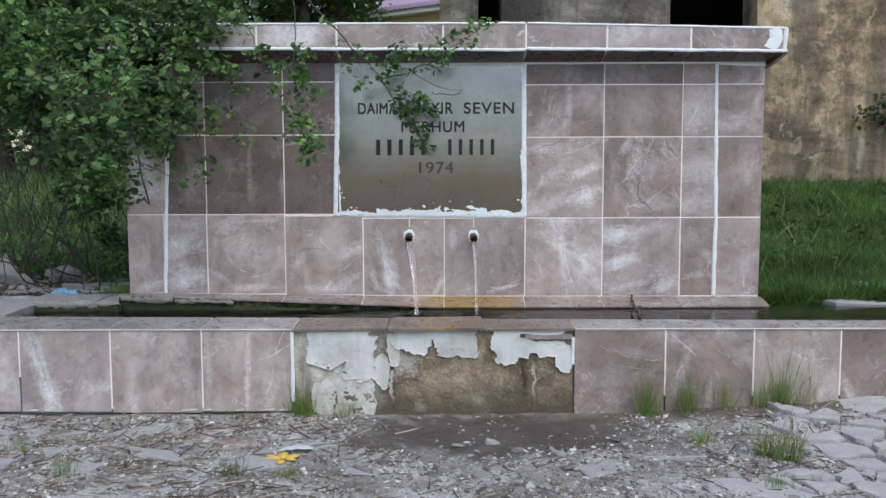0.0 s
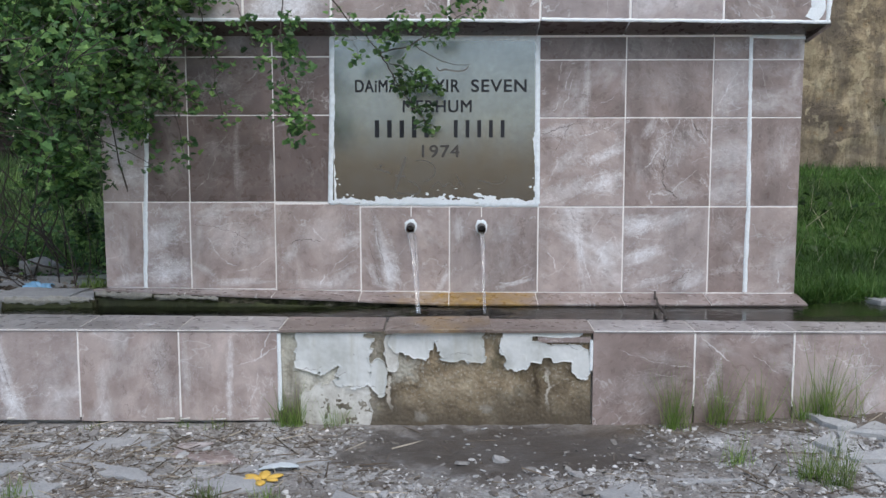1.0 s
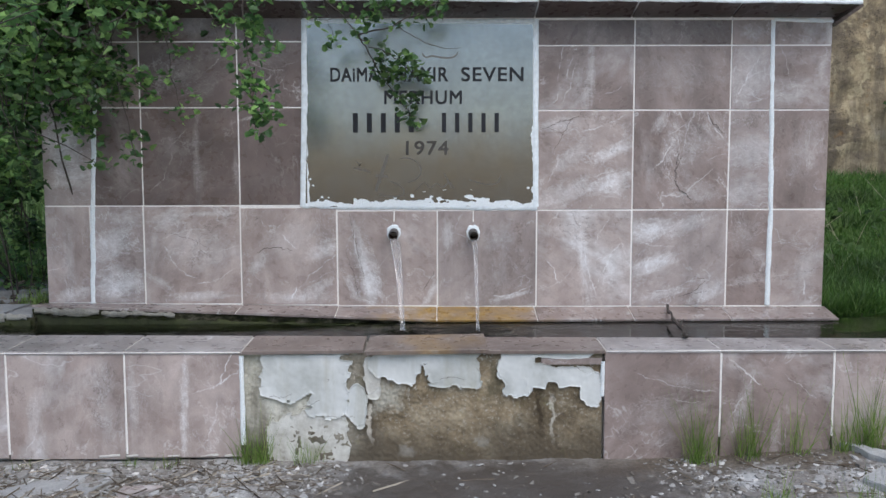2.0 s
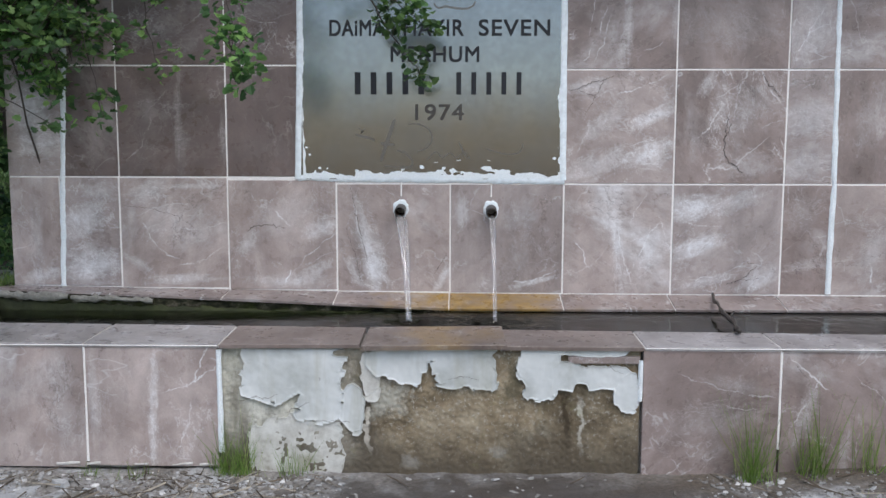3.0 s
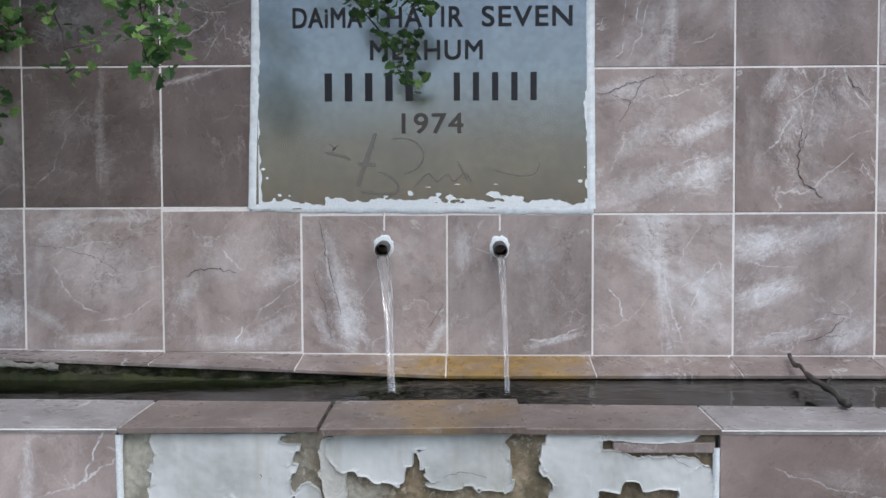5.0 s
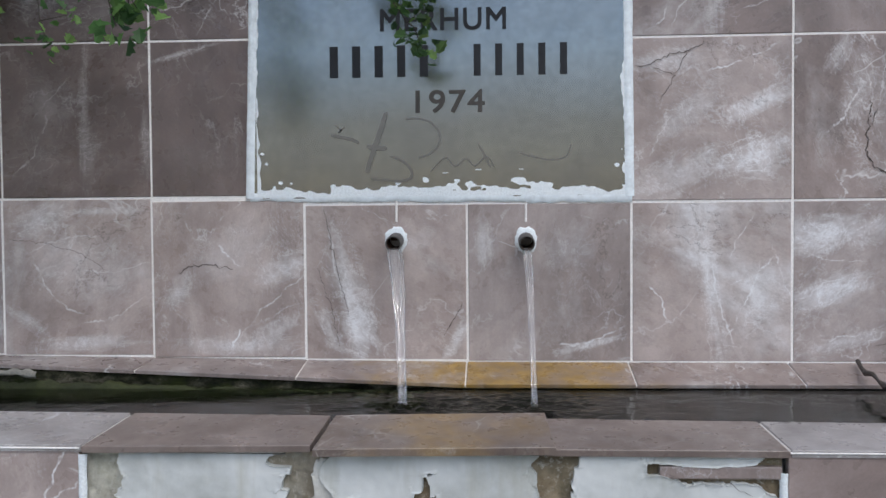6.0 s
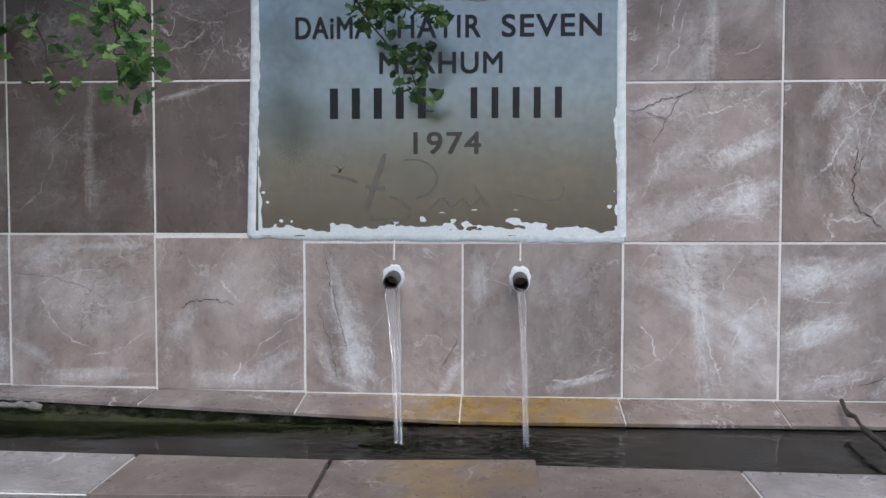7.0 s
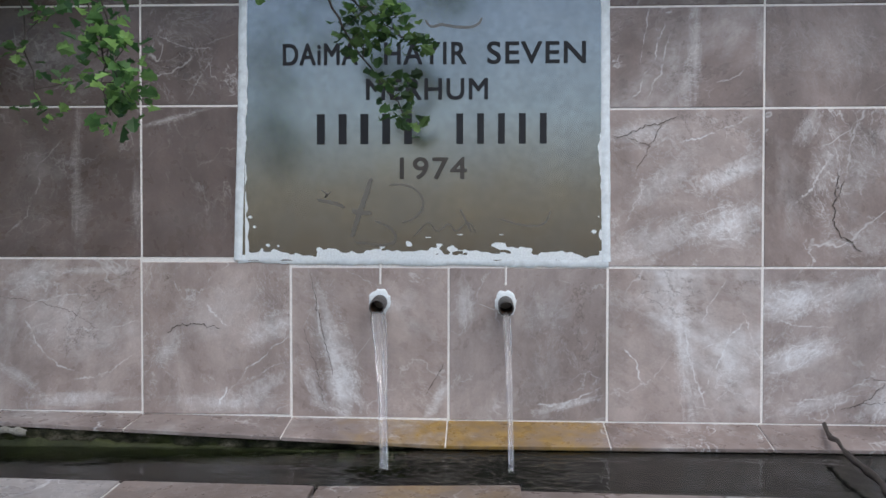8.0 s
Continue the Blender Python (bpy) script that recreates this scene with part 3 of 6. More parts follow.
for x, xw in ((FX1, X_RIGHT), (FX0, X_LEFT)):
    sg = 1 if x > 0 else -1
    q = [(xw + 0.003 * sg, 0.0, 1.53), (x, FY + 0.004, low_z(x)), (x, 0.42, low_z(x)), (xw + 0.003 * sg, 0.36, 1.53)]
    lay_on(wall, q if sg > 0 else q[::-1], TILE_MID)
    q = [(x, FY + 0.004, low_z(x) + 0.004), (x, 0.42, low_z(x) + 0.004), (x, 0.42, top_z(x) - 0.002), (x, FY + 0.004, top_z(x) - 0.002)]
    lay_on(wall, q if sg > 0 else q[::-1], TILE_MID)

# ---- caulk ----
def bead(name, parent, points, width, rise, material=CAULK, label="", seed=0, step=0.012, wild=0.55):
    """A hand-smeared flat bead along a line on a wall that faces -y: uneven edges, a raised middle."""
    r = random.Random(seed)
    bm = bmesh.new()
    pts = []
    for p, q in zip(points, points[1:]):
        p, q = Vector(p), Vector(q)
        n = max(2, int((q - p).length / step))
        pts += [p.lerp(q, k / n) for k in range(n)]
    pts.append(Vector(points[-1]))
    prev = None
    for i, p in enumerate(pts):
        d = (pts[min(i + 1, len(pts) - 1)] - pts[max(i - 1, 0)]).normalized()
        a = Vector((d.z, 0, -d.x))
        s = i * step
        wl = width * (0.5 + wild * (0.33 * noise.noise((s * 9, seed, 0.3)) + 0.25 * noise.noise((s * 40, seed, 2.3))))
        wr = width * (0.5 + wild * (0.33 * noise.noise((s * 9, seed, 7.3)) + 0.25 * noise.noise((s * 40, seed, 4.3))))
        h = rise * (1 + min(0.5, wild) * noise.noise((s * 20, seed, 1.1)))
        row = [bm.verts.new(p + a * u + Vector((0, -v, 0))) for u, v in ((-wl, -0.001), (-wl * 0.7, h * 0.7), (0, h), (wr * 0.7, h * 0.7), (wr, -0.001))]
        if prev:
            for k in range(4):
                bm.faces.new((prev[k], row[k], row[k + 1], prev[k + 1]))
        prev = row
    return part(name, bm, material, parent, label, True)


bead("caulk", wall, [(-1.42, 0, 0.40), (-1.405, 0, 0.8), (-1.385, 0, 1.2), (-1.38, 0, 1.55)], 0.022, 0.004, label="thick white caulk bead", seed=3)
bead("caulk", wall, [(1.368, 0, 0.385), (1.372, 0, 0.78), (1.363, 0, 1.2), (1.358, 0, 1.545)], 0.02, 0.004, label="thick white caulk bead", seed=8)
for a, b in ((FX0, 0.392), (0.401, FX1)):
    bead("caulk", wall, [(a, FY, low_z(a) + 0.004), (b, FY, low_z(b) + 0.004)], 0.015, 0.004, seed=int(40 + 9 * a))
    bead("caulk", wall, [(a, FY, top_z(a)), (b, FY, top_z(b))], 0.011, 0.004, seed=int(60 + 9 * a))
bead("caulk", wall, [(FX1 - 0.010, FY - 0.001, low_z(FX1)), (FX1 - 0.006, FY - 0.001, top_z(FX1))], 0.018, 0.004, seed=71)
bead("caulk", wall, [(FX1 - 0.075, FY - 0.001, low_z(FX1) + 0.01), (FX1 - 0.05, FY - 0.001, top_z(FX1) - 0.05), (FX1 - 0.06, FY - 0.001, top_z(FX1))], 0.045, 0.003, seed=72, wild=1.2)
bead("caulk", wall, [(1.36, -0.001, 1.546), (1.60, -0.001, 1.54)], 0.016, 0.003, seed=73)

# ---- plaque ----
PX0, PX1, PZ0, PZ1 = -0.52, 0.385, 0.812, 1.528


def steel():
    m = Mat("plaque_steel", 0.2, 0.92)
    v = m.coords(False, (1, 1, 1), True)
    cloud = m.ramp(m.noise(v, 5.0, 5, 0.6), (0.3, (0.240, 0.265, 0.280)), (0.7, (0.308, 0.336, 0.352)))
    flat = m.coords(False, (0.6, 1, 14), True)
    brushed = m.ramp(m.noise(flat, 60.0, 3, 0.6), (0.3, 0.93), (0.7, 1.05))
    # browner over the lower part, with a soft uneven edge
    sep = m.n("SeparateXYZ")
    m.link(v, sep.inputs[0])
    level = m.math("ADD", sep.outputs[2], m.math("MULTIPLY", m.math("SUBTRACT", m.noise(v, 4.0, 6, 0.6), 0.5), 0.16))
    browner = m.ramp(m.math("MULTIPLY_ADD", level, 2.0, -1.6), (0.36, 0.95), (0.74, 0.0))
    cloud = m.mix(browner, cloud, (0.210, 0.196, 0.180))
    fleck = m.ramp(m.noise(v, 45.0, 6, 0.75), (0.40, 0.91), (0.58, 1.03))
    cloud = m.mix(1.0, cloud, fleck, "MULTIPLY")
    m.color(m.mix(1.0, cloud, brushed, "MULTIPLY"))
    m.rough(m.ramp(m.noise(v, 8.0, 5, 0.6), (0.3, 0.16), (0.7, 0.25)))
    m.bump(m.noise(v, 3.0, 2), 0.05, 0.01)
    return m.m


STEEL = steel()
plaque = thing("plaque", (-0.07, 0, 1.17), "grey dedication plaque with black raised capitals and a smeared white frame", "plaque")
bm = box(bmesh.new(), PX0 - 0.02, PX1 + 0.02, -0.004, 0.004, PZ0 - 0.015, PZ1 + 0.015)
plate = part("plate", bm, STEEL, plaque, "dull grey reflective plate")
for k, line in enumerate((
        [(-0.548, -0.002, 0.798), (-0.536, -0.002, 1.2), (-0.53, -0.002, 1.55)],
        [(-0.55, -0.002, 0.803), (0.41, -0.002, 0.795)],
        [(0.402, -0.002, 0.795), (0.399, -0.002, 1.2), (0.398, -0.002, 1.55)],
        [(-0.54, -0.002, 1.542), (0.41, -0.002, 1.538)])):
    bead("caulk_frame", plaque, line, (0.026, 0.026, 0.026, 0.022)[k], (0.004, 0.0025, 0.004, 0.003)[k], FRAME, label="white caulk edging" if k == 0 else "", seed=20 + k, wild=(0.14, 0.5, 0.14, 0.3)[k])


WORN_LETTER = plain("worn_letter_paint", (0.028, 0.026, 0.024), (0.10, 0.09, 0.08), 70, 0.7, 0.1)


def lettering(text, x0, x1, z0, z1, y, paint):
    """A line of raised capitals, stretched to its place."""
    cu = bpy.data.curves.new("letters", "FONT")
    cu.body = text
    cu.extrude = 0.012
    cu.space_character = 1.1
    tmp = new("letters", cu)
    me = bpy.data.meshes.new_from_object(tmp.evaluated_get(bpy.context.evaluated_depsgraph_get()))
    bpy.data.objects.remove(tmp)
    co = np.empty(len(me.vertices) * 3)
    me.vertices.foreach_get("co", co)
    co = co.reshape(-1, 3)
    lo, hi = co.min(0), co.max(0)
    out = np.empty_like(co)
    out[:, 0] = x0 + (co[:, 0] - lo[0]) / (hi[0] - lo[0]) * (x1 - x0)
    out[:, 2] = z0 + (co[:, 1] - lo[1]) / (hi[1] - lo[1]) * (z1 - z0)
    out[:, 1] = y - (co[:, 2] - lo[2]) / (hi[2] - lo[2]) * 0.0022
    # heavy strokes: the same outline set down four times, a hair apart
    faces = [tuple(f.vertices) for f in me.polygons]
    shifts = [(dx, -0.0001 * i, dz) for i, (dx, dz) in enumerate(((-1, -1), (1, -1), (1, 1), (-1, 1)))]
    co = np.concatenate([out + np.array((0.0011 * dx, dy, 0.0010 * dz)) for dx, dy, dz in shifts])
    bold = bpy.data.meshes.new("letters")
    bold.from_pydata(co.tolist(), [], [tuple(v + k * len(out) for v in f) for k in range(4) for f in faces])
    bold.materials.append(paint)
    return part("letters", bold, None, plate, "black capitals" if text.isalpha() else "worn dark numerals")


for text, x0, x1, z0, z1 in (("DAiMA", -0.428, -0.235, 1.303, 1.357), ("HAYIR", -0.165, 0.045, 1.303, 1.358), ("SEVEN", 0.100, 0.349, 1.303, 1.358),
                             ("MERHUM", -0.212, 0.10, 1.212, 1.265), ("1974", -0.125, 0.046, 1.008, 1.063)):
    lettering(text, x0, x1, z0, z1, -0.0042, LETTER if text != "1974" else WORN_LETTER)
for x0, x1, n in ((-0.353, -0.07, 5), (0.008, 0.275, 5)):
    for k in range(n):
        a = x0 + (x1 - x0) * k / n
        bm = box(bmesh.new(), a + 0.012, a + (x1 - x0) / n - 0.024, -0.0064, -0.0042, 1.098, 1.176, 0.0006, 1)
        part("bar", bm, LETTER, plate, "black bar")

# ---- spouts ----
def spout(x, z):
    s = thing("spout", (x, 0, z), "short rusty iron spout pipe in a white caulk collar", "spout", "spouts in the wall")
    bm = bmesh.new()
    ro, ri, n = 0.0195, 0.0160, 20
    rings = []
    for r, t in ((ro, -0.02), (ro, 0.03), (ro, 0.074), (ro - 0.001, 0.077), (ri + 0.001, 0.077), (ri, 0.075)):
        c = Vector((x, -t, z - 0.015 - 0.11 * max(t, 0)))
        rings.append([bm.verts.new(c + Vector((r * math.cos(k * math.tau / n), -0.2 * r * math.sin(k * math.tau / n), r * math.sin(k * math.tau / n)))) for k in range(n)])
    for p, q in zip(rings, rings[1:]):
        for k in range(n):
            bm.faces.new((p[k], p[(k + 1) % n], q[(k + 1) % n], q[k]))
    pipe = part("pipe", bm, IRON, s, "dark worn iron pipe", True)
    bm = bmesh.new()
    bore = []
    for t in (0.0755, 0.05, 0.0):
        c = Vector((x, -t, z - 0.015 - 0.11 * t))
        bore.append([bm.verts.new(c + Vector((ri * math.cos(k * math.tau / n), -0.2 * ri * math.sin(k * math.tau / n), ri * math.sin(k * math.tau / n)))) for k in range(n)])
    for p, q in zip(bore, bore[1:]):
        for k in range(n):
            bm.faces.new((p[k], q[k], q[(k + 1) % n], p[(k + 1) % n]))
    bm.faces.new(bore[-1])
    part("bore", bm, RUST, pipe, "rust-brown inside of the pipe")
    bm = bmesh.new()
    n = 28
    rings = []
    for f, t in ((1.0, -0.001), (0.94, 0.002), (0.78, 0.0035), (0.5, 0.004)):
        ring = []
        for k in range(n):
            a = k * math.tau / n
            w = 1 + 0.16 * noise.noise((math.cos(a) * 1.5, math.sin(a) * 1.5, x * 9)) + 0.13 * noise.noise((math.cos(a) * 5, math.sin(a) * 5, x * 9))
            ring.append(bm.verts.new((x + 0.0295 * f * w * math.cos(a), -t, z - 0.016 + 0.036 * f * w * math.sin(a))))
        rings.append(ring)
    for p, q in zip(rings, rings[1:]):
        for k in range(n):
            bm.faces.new((p[k], p[(k + 1) % n], q[(k + 1) % n], q[k]))
    part("collar", bm, CAULK, s, "white caulk collar", True)
    bead("cut_joint", s, [(x, -0.0005, z + 0.03), (x + 0.001, -0.0005, 0.79)], 0.006, 0.002, GROUT, "white filled saw cut", seed=int(90 + x * 50))


SPOUTS = ((-0.178, 0.706), (0.147, 0.704))
for x, z in SPOUTS:
    spout(x, z)

# ---- trough ----
trough = thing("trough", (0, -0.4, 0), "long low stone trough faced with brown marble tiles, front partly bare", "trough")
TX0, TX1, RIM = -2.30, 2.75, 0.351
FRONT = -0.717
RUBBLE = plain("rubble_cement", (0.22, 0.22, 0.215), (0.50, 0.505, 0.505), 16, 0.95, 0.8, 0.0, True, 0.02)


def mossy():
    m = Mat("mossy_cement", 0.9, spec=0.2)
    v = m.coords(False, (1, 1, 1.6), True)
    col = m.ramp(m.noise(v, 17.0, 8, 0.7), (0.40, (0.012, 0.013, 0.008)), (0.50, (0.035, 0.036, 0.02)), (0.59, (0.10, 0.09, 0.065)), (0.70, (0.26, 0.24, 0.19)))
    moss = m.ramp(m.noise(v, 9.0, 6, 0.65), (0.50, 0.0), (0.58, 0.85))
    m.color(m.mix(moss, col, (0.026, 0.034, 0.008)))
    m.bump(m.noise(v, 60.0, 6, 0.7), 0.8, 0.012)
    return m.m


MOSSY = mossy()


MORTAR = plain("joint_mortar", (0.42, 0.40, 0.37), (0.72, 0.70, 0.67), 30, 0.9, 0.3)
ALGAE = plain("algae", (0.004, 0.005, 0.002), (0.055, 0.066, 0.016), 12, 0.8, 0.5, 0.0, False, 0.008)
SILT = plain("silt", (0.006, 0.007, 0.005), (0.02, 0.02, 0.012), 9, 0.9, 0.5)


def inner(x):
    return -0.520 - 0.036 * x


def rim(x):
    return RIM - 0.001 * x


bm = bmesh.new()
lines = []
for x in np.arange(TX0, TX1 + 0.01, 0.05):
    lines.append([bm.verts.new((x, y, z)) for y, z in ((FRONT + 0.03, -0.1), (FRONT + 0.03, rim(x) - 0.013), (inner(x) - 0.002, rim(x) - 0.013), (inner(x) + 0.015, 0.05))])
for p, q in zip(lines, lines[1:]):
    for k in range(3):
        bm.faces.new((p[k], q[k], q[k + 1], p[k + 1]))
for row in (lines[0], lines[-1]):
    bm.faces.new(row)
part("front_wall", bm, CEMENT, trough, "rough grey cement front wall")
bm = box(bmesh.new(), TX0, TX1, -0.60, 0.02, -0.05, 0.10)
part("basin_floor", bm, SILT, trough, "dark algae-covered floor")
def rubble(x0, x1, y0, y1, z1, z0=-0.1, wild=1.0):
    """A low cement kerb with a broken, uneven edge."""
    bm = box(bmesh.new(), x0, x1, y0, y1, z0, z1)
    bmesh.ops.subdivide_edges(bm, edges=list(bm.edges), cuts=14, use_grid_fill=True)
    for v in bm.verts:
        n = Vector((noise.noise(v.co * 9), noise.noise(v.co * 9 + Vector((5, 5, 5))), noise.noise(v.co * 7 + Vector((9, 1, 2)))))
        v.co += wild * Vector((0.012 * n.x, 0.022 * n.y, 0.010 * n.z))
    return bm


part("end_wall", rubble(TX0 - 0.02, -2.02, inner(-2), 0.1, RIM + 0.022), RUBBLE, trough, "grey cement end wall")
bm = box(bmesh.new(), 2.6, TX1 + 0.02, inner(2.6), 0.2, -0.1, RIM - 0.02, 0.012)
part("end_wall", bm, CEMENT, trough)
part("back_rim", rubble(-2.02, X_LEFT + 0.01, -0.162, 0.08, RIM + 0.016), MOSSY, trough, "worn mossy back rim")
part("rim_slab", rubble(-2.06, -1.722, -0.165, 0.09, RIM + 0.038, RIM + 0.014, 0.5), RUBBLE, trough, "cracked grey slab on the back rim")
part("rim_slab", rubble(-1.718, X_LEFT - 0.004, -0.152, 0.05, RIM + 0.032, RIM + 0.012, 0.6), RUBBLE, trough)
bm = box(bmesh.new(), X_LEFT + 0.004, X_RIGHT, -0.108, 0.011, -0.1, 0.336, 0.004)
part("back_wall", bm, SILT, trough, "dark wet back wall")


def edge_z(x):
    return 0.349 + (0.042 * -x if x < 0 else 0.0)


cols = [X_LEFT - 0.01, -1.2, -0.806, -0.41, -0.003, 0.4, 0.79, 1.18, X_RIGHT + 0.012]
for i, (a, b) in enumerate(zip(cols, cols[1:])):
    k = TILE_RUST if 2 < i < 6 else TILE_LEDGE
    lay_on(trough, [(a, -0.132, edge_z(a)), (b, -0.132, edge_z(b)), (b, 0.003, foot(b) - 0.0008), (a, 0.003, foot(a) - 0.0008)], k, 0.009, 0.003, "ledge_tile")
    lay_on(trough, [(a, -0.126, edge_z(a) - 0.002), (b, -0.126, edge_z(b) - 0.002), (b, 0.0, foot(b) - 0.006), (a, 0.0, foot(a) - 0.006)], GROUT, 0.006, 0.0, "grout_bed")
# damp rubble bed between the ledge and the water where the ledge is raised
bm = bmesh.new()
prev = None
for k in range(160):
    x = X_LEFT + 1.55 * k / 159
    lip = -0.141 + 0.024 * smooth_step(-1.15, -0.75, x) + 0.014 * max(0.0, noise.noise((x * 13, 7, 7)))
    row = [bm.verts.new((x, y + 0.016 * noise.noise((x * 16, y * 30, z * 30)) + 0.006 * noise.noise((x * 60, 1, z * 60)), z + 0.004 * noise.noise((x * 30, 3, z * 20)))) for y, z in ((lip + 0.002, edge_z(x) - 0.012), (lip, edge_z(x) - 0.032), (-0.118, 0.335), (-0.104, 0.25), (-0.06, 0.25), (-0.06, edge_z(x) - 0.012))]
    if prev:
        for q in range(5):
            bm.faces.new((prev[q], row[q], row[q + 1], prev[q + 1]))
    prev = row
part("mortar_bed", bm, MOSSY, trough, "mossy crumbling mortar bed", True)


CRUMB = plain("crumbling_mortar", (0.05, 0.05, 0.034), (0.50, 0.48, 0.43), 26, 0.95, 0.9, 0.0, False, 0.01)
LIP = plain("pale_lip", (0.13, 0.128, 0.105), (0.55, 0.535, 0.49), 26, 0.95, 0.9, 0.0, False, 0.01)


def rubble_edge(x0, x1, y, z, seed, material=CRUMB, wide=0.0105):
    """A crumbling mortar edge along a lip, in uneven lengths."""
    r = random.Random(seed)
    x = x0
    while x < x1:
        n = min(x1, x + r.uniform(0.1, 0.35))
        bead("mortar_edge", trough, [(x, y, z(x)), (n, y, z(n))], wide * r.uniform(0.75, 1.25), 0.006, material, "" if x > x0 else "crumbling dirty mortar edge", seed=int(900 + 50 * x), step=0.005, wild=2.0)
        x = n + r.uniform(0.0, 0.012)


rubble_edge(X_LEFT + 0.01, -1.04, -0.149, lambda x: edge_z(x) - 0.019, 5, CRUMB, 0.016)
rubble_edge(-2.0, X_LEFT - 0.01, -0.170, lambda x: RIM + 0.021, 6, LIP, 0.023)


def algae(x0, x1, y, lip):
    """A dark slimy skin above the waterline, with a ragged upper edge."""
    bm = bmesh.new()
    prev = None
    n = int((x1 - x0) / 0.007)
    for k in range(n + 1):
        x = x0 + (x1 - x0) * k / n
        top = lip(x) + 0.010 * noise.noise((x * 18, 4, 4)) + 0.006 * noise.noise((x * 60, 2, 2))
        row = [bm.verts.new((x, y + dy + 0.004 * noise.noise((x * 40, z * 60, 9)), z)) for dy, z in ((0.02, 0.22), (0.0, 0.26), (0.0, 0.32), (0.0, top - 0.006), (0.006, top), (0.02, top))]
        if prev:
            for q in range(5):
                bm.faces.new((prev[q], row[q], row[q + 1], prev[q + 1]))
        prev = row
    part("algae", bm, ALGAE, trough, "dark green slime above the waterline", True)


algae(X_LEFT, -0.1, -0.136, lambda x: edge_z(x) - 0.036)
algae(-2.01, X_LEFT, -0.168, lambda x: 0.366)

fx = [TX0, -1.834, -1.441, -1.047, -0.66]
FRONT_SLABS = [
    slab("grey", [(0.3, 0.2, 0.6, 0.3, 60, 0.4)]),
    slab("grey", [(-0.55, 0.1, 1.0, 0.22, -72, 0.9), (-0.35, -0.6, 0.5, 0.22, -76, 0.9), (0.4, -0.3, 0.7, 0.3, 85, 0.25)], [(-0.6, 0.1, 0.8, -72, 0.1, 5, 0.7)]),
    slab("warm", [(0.6, 0.1, 0.9, 0.25, 88, 0.3), (-0.55, -0.2, 0.7, 0.12, 84, 0.4), (-0.5, -0.75, 0.3, 0.1, 70, 0.5), (0.1, 0.3, 0.8, 0.3, 30, 0.2)], [(-0.6, -0.6, 0.5, 70, 0.1, 3, 0.5)]),
    slab("warm", [(0.02, 0.2, 0.6, 0.09, 88, 0.6), (0.0, -0.5, 0.5, 0.09, 90, 0.7), (-0.85, 0.1, 0.7, 0.1, 90, 0.5)], [(0.6, 0.35, 0.5, 28, 0.2, 4, 0.8), (0.72, 0.65, 0.35, 72, 0, 5, 0.9), (0.5, -0.3, 0.5, 75, 0.2, 4, 0.6)]),
]
for a, b, k in zip(fx, fx[1:], FRONT_SLABS):
    lay(trough, a, b, -0.018 + rng.uniform(-0.005, 0.005), rim((a + b) / 2) - 0.002, k, FRONT, 0.006, 2.0)
fx = [0.555, 0.949, 1.33, 1.703, 2.1, 2.49, TX1]
LOW_SLABS = [
    slab("brown", [(0.0, -0.1, 0.9, 0.3, 10, 0.3), (0.4, 0.4, 0.6, 0.12, -12, 0.3)], [(0.2, 0.35, 0.8, -14, 0.1, 3, 0.6), (-0.2, -0.8, 0.35, 28, 0, 5, 0.9), (-0.6, -0.9, 0.3, 35, 0, 4, 0.8), (0.3, 0.1, 0.4, -5, 0, 3, 0.6)]),
    slab("brown", [(-0.6, -0.1, 0.7, 0.15, 75, 0.5), (0.0, -0.6, 0.5, 0.08, 85, 0.5)], [(-0.55, 0.55, 0.4, -40, 0, 5, 0.9), (-0.6, 0.1, 0.5, 62, 0, 4, 0.7), (0.4, 0.3, 0.4, -35, 0, 3, 0.5)]),
    slab("warm", [(0, 0, 0.9, 0.5, 20, 0.2), (0.6, -0.4, 0.5, 0.15, 70, 0.4)], [(0.4, -0.3, 0.5, -60, 0.1, 3, 0.6)]),
    slab("brown", [(-0.8, -0.5, 0.5, 0.12, -65, 0.6), (0.3, 0.2, 0.6, 0.3, 10, 0.25)]),
    slab("brown", [(0, 0, 0.6, 0.3, 30, 0.3)]), slab("brown"),
]
for i, (a, b, k) in enumerate(zip(fx, fx[1:], LOW_SLABS)):
    lay(trough, a, b, -0.036 + 0.012 * i, rim((a + b) / 2) - 0.002, k, FRONT, 0.006, 2.0)
rx = [TX0, -1.834, -1.441, -1.047, -0.655, -0.248]
for i, (a, b) in enumerate(zip(rx, rx[1:])):
    out = FRONT - 0.004 if i < 4 else FRONT - 0.012
    lay_on(trough, [(a, out, rim(a)), (b, out, rim(b) + (0.004 if i == 4 else 0)), (b - 0.004, inner(b), rim(b) + 0.008), (a, inner(a), rim(a) + 0.008)], TILE_RIM if i < 4 else TILE_WET, 0.012, 0.004, "rim_tile")
rx = [0.150, 0.56, 0.945, 1.33, 1.72, 2.1, 2.5, TX1]
for a, b in zip(rx, rx[1:]):
    lay_on(trough, [(a, FRONT - (0.008 if a < 0.3 else 0.004), rim(a) - 0.001), (b, FRONT - (0.008 if a < 0.3 else 0.004), rim(b) - 0.001), (b, inner(b), rim(b) + 0.007), (a, inner(a), rim(a) + 0.007)], TILE_WET if a < 0.3 else TILE_RIM, 0.012, 0.004, "rim_tile")
